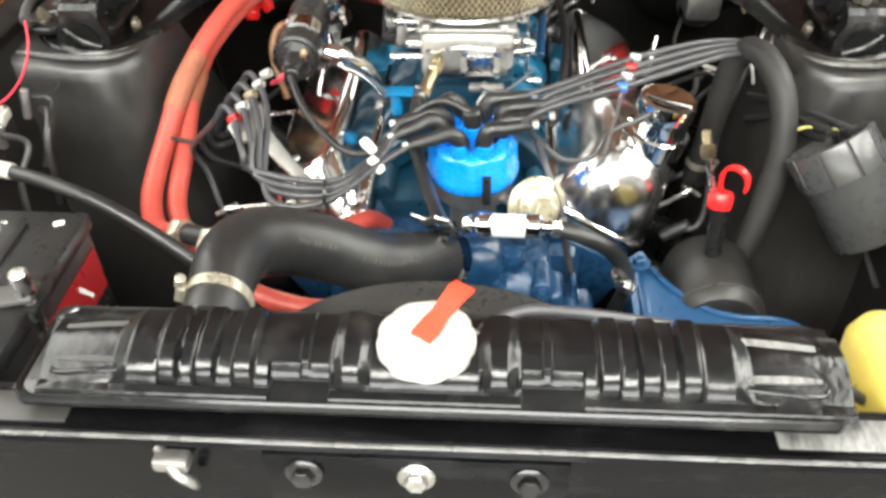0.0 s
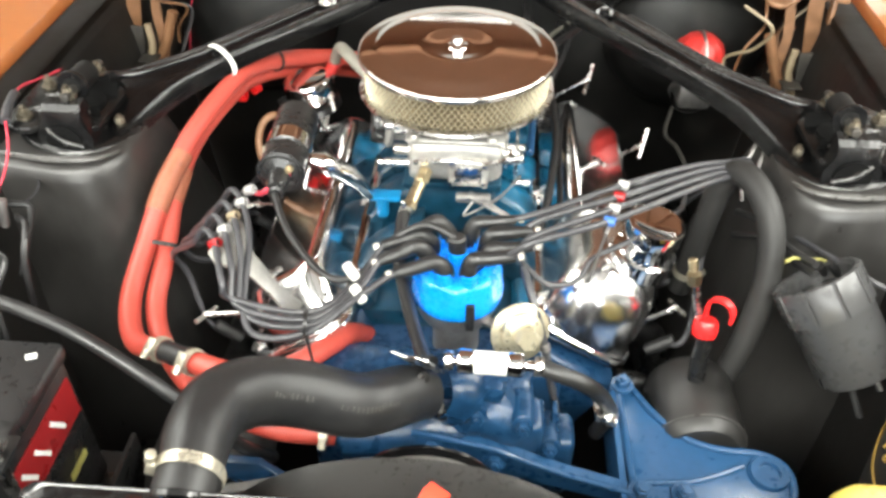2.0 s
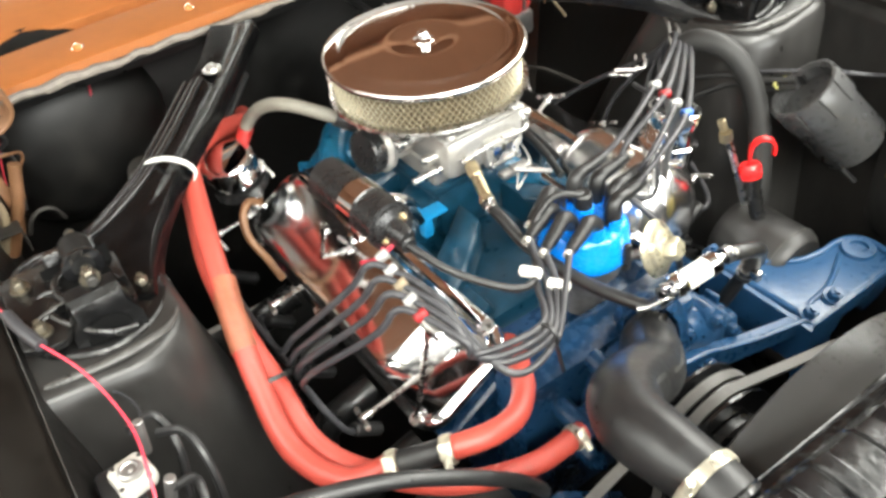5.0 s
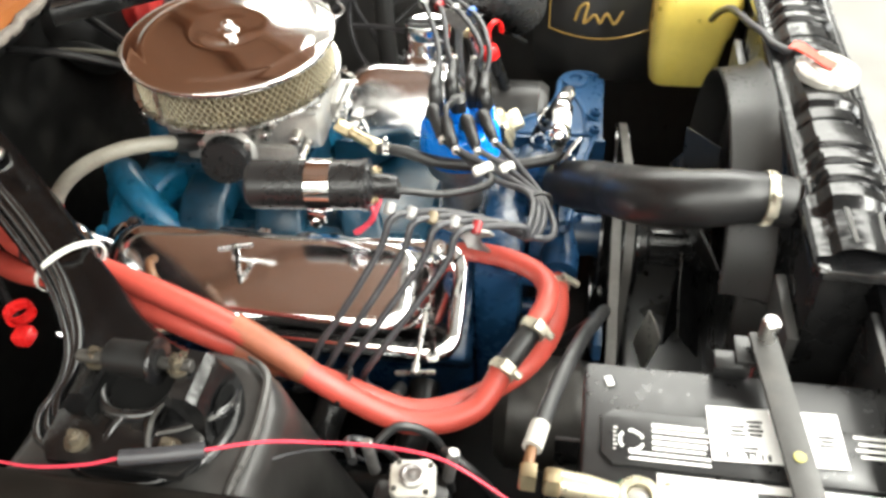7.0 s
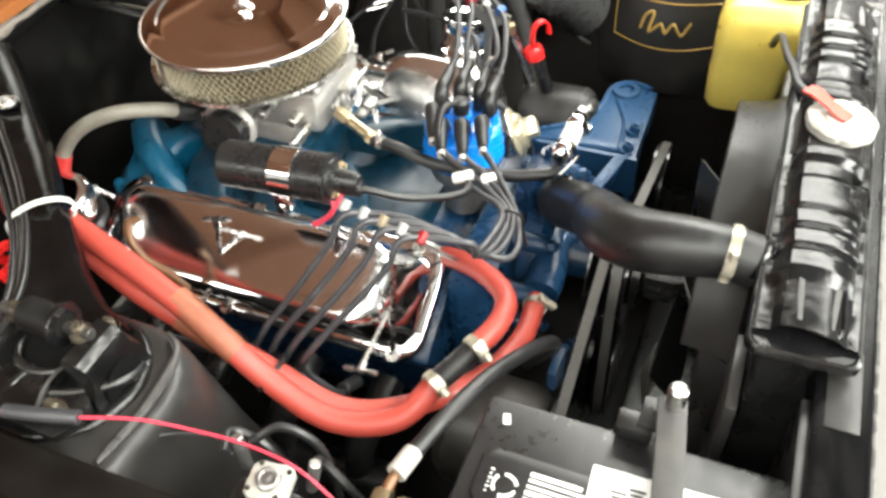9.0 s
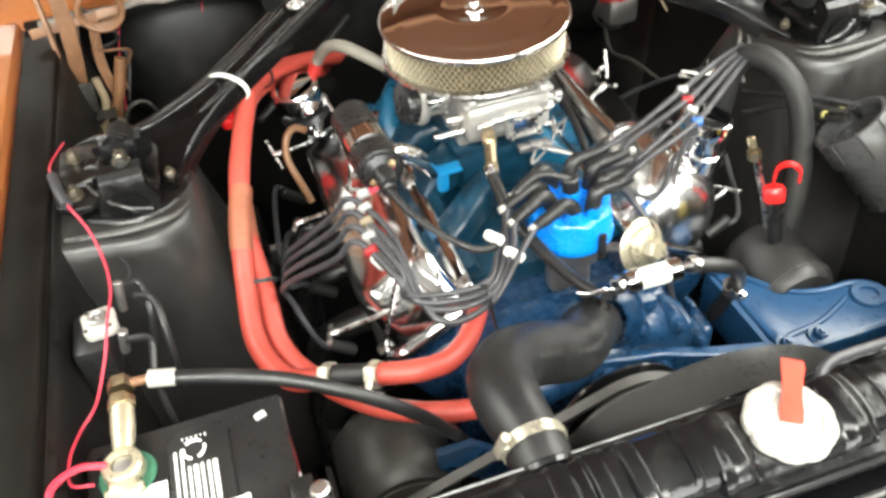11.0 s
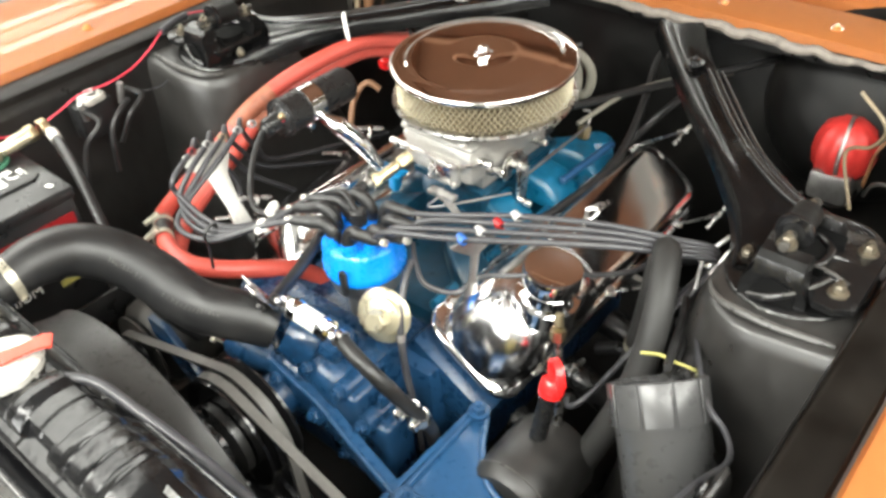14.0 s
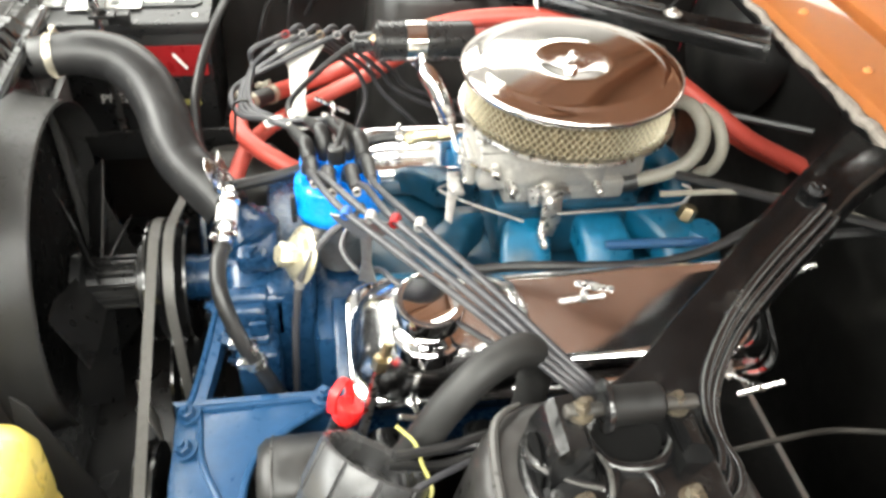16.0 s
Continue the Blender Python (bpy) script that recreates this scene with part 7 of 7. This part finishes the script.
loft(b, [bag_ring(0.575, 0.015, 0.10), bag_ring(0.60, 0.05, 0.112), bag_ring(0.67, 0.058, 0.115), bag_ring(0.74, 0.048, 0.115), bag_ring(0.80, 0.030, 0.112), bag_ring(0.845, 0.018, 0.105), bag_ring(0.868, 0.010, 0.095)])
part("pouch", b, VINYL, wb)
def on_bag(y, z, up=0.0016):
    k = (y + 0.445 + 0.115) / 0.23 * 8
    d = float(np.interp(z, (0.60, 0.67, 0.74, 0.80, 0.845), (0.05, 0.058, 0.048, 0.028, 0.01)))
    return Vector((0.527 - d * math.sin(math.pi * min(max(k / 8, 0), 1)) - up, y, z))
for y0, z0, y1, z1 in ((-0.535, 0.765, -0.36, 0.765), (-0.535, 0.690, -0.36, 0.690), (-0.36, 0.765, -0.36, 0.690), (-0.535, 0.765, -0.535, 0.690)):
    b = B(); tube(b, [on_bag(y0 + (y1 - y0) * k / 6, z0 + (z1 - z0) * k / 6) for k in range(7)], 0.0014, 6, 3); part("border_line", b, GOLD, wb)
b = B()
tube(b, [on_bag(-0.405, 0.718), on_bag(-0.412, 0.742), on_bag(-0.425, 0.748), on_bag(-0.420, 0.716), on_bag(-0.438, 0.732), on_bag(-0.447, 0.718), on_bag(-0.458, 0.734), on_bag(-0.472, 0.716), on_bag(-0.485, 0.736)], 0.0026, 6, 6)
part("emblem_stroke", b, GOLD, wb, "gold flourish")
b = B(); spin(b, [(0.013, -0.030), (0.013, 0.0), (0.0195, 0.001), (0.020, 0.009), (0.0175, 0.012), (0.008, 0.0125), (0.007, 0.017), (0, 0.0175)], (0.510, -0.427, 0.848), (-0.4, 0, 1), 24); part("filler_cap", b, WHITE, wb, "white filler neck and cap")
b = B(); spin(b, [(0.024, 0), (0.024, 0.004), (0.012, 0.005), (0.011, 0.009), (0, 0.009)], (0.514, -0.492, 0.842), (-1, 0, 0.35), 24); part("mount_stud", b, BLACK_GLOSS, wb)
b = B(); spin(b, [(0, 0), (0.032, 0), (0.032, 0.003), (0, 0.003)], (0.520, -0.492, 0.842), (-1, 0, 0.3), 28); part("hanging_ear", b, VINYL, wb)
b = B(); spin(b, [(0, 0), (0.028, 0), (0.028, 0.003), (0, 0.003)], (0.522, -0.368, 0.850), (-1, 0, 0.3), 28); part("hanging_ear", b, VINYL, wb)
b = B(); spin(b, [(0.012, 0), (0.012, 0.004), (0, 0.005)], (0.517, -0.368, 0.850), (-1, 0, 0.35), 20); part("mount_stud", b, BLACK_GLOSS, wb)
bm = B(); tube(bm, [(0.502, -0.42, 0.866), (0.508, -0.36, 0.845), (0.514, -0.305, 0.822), (0.498, -0.276, 0.820), (0.472, -0.262, 0.828), (0.44, -0.215, 0.822), (0.41, -0.16, 0.81)], 0.003, 8, 8); solo("washer_tube", bm, GREY_RUBBER, "thin grey washer tube", "hose")

# ---- brake and firewall ----
mc = thing("brake_cylinder", (0.39, 0.36, 0.72), "brake cylinder under a bright red rubber cover", "brake cylinder")
b = B(); rings = []
for r, z, lob in ((0.030, 0.735, 0.0), (0.040, 0.745, 1), (0.044, 0.765, 1), (0.043, 0.785, 1), (0.036, 0.805, 1), (0.02, 0.818, 0.5), (0.004, 0.820, 0)):
    rings.append([(0.394 + (r + lob * 0.0014 * math.cos(11 * t)) * math.cos(t), 0.345 + (r + lob * 0.0014 * math.cos(11 * t)) * math.sin(t), z) for t in [2 * math.pi * k / 66 for k in range(66)]])
loft(b, rings); part("cover", b, FADED_RED, mc, "wrinkled red cover", angle=60)
b = B(); tube(b, [(0.40, 0.300, 0.755), (0.399, 0.300, 0.785), (0.397, 0.32, 0.813), (0.394, 0.345, 0.8235), (0.392, 0.37, 0.81)], 0.003, 8, 6); part("retaining_wire", b, STEEL, mc)
b = B(); spin(b, [(0.035, 0), (0.035, 0.10), (0.05, 0.11), (0, 0.11)], (0.394, 0.335, 0.71), (0, 1, 0), 24); box(b, (0.394, 0.345, 0.725), (0.06, 0.09, 0.05), 0.01); part("casting", b, STEEL, mc)
bm = B()
tube(bm, [(0.36, 0.31, 0.70), (0.34, 0.24, 0.69), (0.35, 0.18, 0.70), (0.36, 0.10, 0.70)], 0.0032, 8, 8); solo("brake_pipe", bm, DARK_CAST, "thin grimy steel brake pipe", "pipe")
bm = B(); spin(bm, [(0, 0), (0.022, 0), (0.022, 0.05), (0.018, 0.055), (0, 0.055)], (-0.33, 0.26, 0.78), (-0.2, -1, 0.3), 20); solo("heater_valve", bm, DARK_CAST, "grimy cast heater valve", "valve")
hv = thing("heater_clip", (-0.34, 0.16, 0.79), "bright red plastic hose clip", "clip")
b = B(); spin(b, [(0.012, 0), (0.016, 0), (0.016, 0.012), (0.012, 0.012)], (-0.330, 0.155, 0.795), (0.6, 0.7, 0.2), 16); box(b, (-0.345, 0.15, 0.782), (0.022, 0.02, 0.018), 0.005); part("band", b, RED, hv)
bm = B(); tube(bm, [(-0.245, 0.035, 0.812), (-0.262, 0.030, 0.822), (-0.276, 0.020, 0.812), (-0.280, 0.005, 0.790), (-0.272, -0.012, 0.765), (-0.262, -0.02, 0.73)], 0.0052, 10, 6); solo("brake_hose", bm, COPPER, "grey-brown rubber hose between tower and cover", "hose")
for k, pts in enumerate(([(-0.30, 0.2, 0.74), (-0.20, 0.3, 0.76), (-0.10, 0.41, 0.78)], [(0.16, 0.41, 0.80), (0.17, 0.33, 0.82), (0.15, 0.25, 0.80), (0.11, 0.2, 0.74)])):
    bm = B(); tube(bm, pts, 0.006, 8, 8); solo("firewall_cable", bm, RUBBER, "black cable running to the firewall", "cable", "firewall cables")

# hood hinges and the wiring that hangs beside them
wild = random.Random(11)
for s in (-1, 1):
    hg = thing("hood_hinge", (s * 0.54, 0.26, 0.82), "brown overspray-coated hood hinge with a coil spring", "hinge", "hood hinges")
    b = B(); plate(b, [(-0.08, -0.12), (0.06, -0.12), (0.09, 0.02), (0.07, 0.07), (-0.05, 0.07), (-0.08, 0.0)], 0.005, frame_of((s * 0.565, 0.27, 0.82), (0, 1, 0), (0, 0, 1)), 0.001); part("bracket", b, COPPER if s == 1 else BLACK, hg)
    b = B(); box(b, (0, 0, 0), (0.19, 0.016, 0.006), 0.001, frame_of((s * 0.556, 0.262, 0.895), (s * 0.02, 0.18, 0.98), (0, 1, -0.2))); part("arm", b, COPPER, hg)
    b = B(); box(b, (0, 0, 0), (0.13, 0.014, 0.005), 0.001, frame_of((s * 0.52, 0.285, 0.922), (-s * 1, 0.1, 0.06), (0, 0.3, 1))); part("arm", b, COPPER, hg)
    b = B(); tube(b, [(s * (0.480 + 0.031 * math.cos(0.7 * k)), 0.262 + 0.0011 * k, 0.938 + 0.031 * math.sin(0.7 * k)) for k in range(36)], 0.0036, 8, 3); part("spring", b, COPPER, hg)
    b = B(); box(b, (s * 0.545, 0.255, 0.815), (0.035, 0.004, 0.05), 0.001, Matrix.Rotation(radians(-s * 6), 4, "Y")); box(b, (s * 0.520, 0.240, 0.790), (0.030, 0.03, 0.003), 0.001); box(b, (s * 0.506, 0.228, 0.775), (0.003, 0.012, 0.034), 0.001); part("stepped_bracket", b, DARK_CAST, hg, "grimy stepped steel bracket")
    for k in range(3):
        b = B(); bolt(b, (s * 0.562, 0.21 + 0.05 * k, 0.78 + 0.02 * (k % 2)), (-s, 0, 0), 0.007, 0.006); part("bolt", b, COPPER, hg)
    n = 5 if s == 1 else 3
    for k in range(n):
        x0, y0 = s * wild.uniform(0.43, 0.55), wild.uniform(0.20, 0.36)
        pts = [(x0, y0, wild.uniform(0.74, 0.80))]
        for j in range(4):
            pts.append((x0 + s * wild.uniform(-0.035, 0.035), y0 + wild.uniform(-0.03, 0.04), 0.82 + 0.035 * j + wild.uniform(-0.01, 0.01)))
        b = B(); tube(b, pts, wild.uniform(0.002, 0.0042), 8, 7)
        solo("loose_wire", b, (COPPER, BEIGE, RUBBER)[k % 3], ("brown overspray-coated wire by the hood hinge", "old beige wire by the hood hinge", "black wire by the hood hinge")[k % 3], "wire", "wires by the hinges")
    # flat straps and thick looms that drop from the hinge to the apron
    for pts, wide in (([(0.530, 0.275, 0.985), (0.534, 0.270, 0.90), (0.545, 0.268, 0.83), (0.556, 0.272, 0.765)], 0.011), ([(0.495, 0.285, 0.93), (0.505, 0.275, 0.86), (0.500, 0.268, 0.80), (0.512, 0.268, 0.755)], 0.007)):
        b = B(); line = spline(pts, 6)
        loft(b, [[(s * (p.x - wide), p.y, p.z), (s * (p.x + wide), p.y - 0.004, p.z), (s * (p.x + wide), p.y - 0.001, p.z), (s * (p.x - wide), p.y + 0.003, p.z)] for p in line]); part("strap", b, COPPER, hg, "brown overspray-coated strap")
    for pts, r, mt, lab in (([(0.476, 0.27, 0.86), (0.494, 0.262, 0.81), (0.512, 0.262, 0.775), (0.530, 0.268, 0.735)], 0.0085, COPPER, "brown taped wiring loom by the hood hinge"), ([(0.520, 0.262, 0.84), (0.518, 0.256, 0.80), (0.534, 0.258, 0.76), (0.552, 0.27, 0.72)], 0.0065, BEIGE, "tan taped wiring loom by the hood hinge"), ([(0.450, 0.275, 0.752), (0.458, 0.268, 0.776), (0.474, 0.264, 0.785), (0.490, 0.264, 0.776), (0.500, 0.266, 0.755)], 0.0032, DARK_CAST, "grimy bent pipe by the hood hinge")):
        b = B(); tube(b, [(s * x, y, z) for x, y, z in pts], r, 10, 6); solo("wiring_loom" if r > 0.004 else "bent_pipe", b, mt, lab, "wiring" if r > 0.004 else "pipe", "looms by the hinges" if r > 0.004 else "")
bm = B(); plate(bm, [(-0.030, -0.045), (0.026, -0.048), (0.030, 0.040), (0.004, 0.047), (-0.028, 0.043)], 0.003, frame_of((0.02, -0.552, 0.43), (0.75, 0.2, 0.1), (0.05, -0.15, 1)), 0.001); solo("paper_tag", bm, CREAM, "stained beige tag low beside the drive belts", "tag")
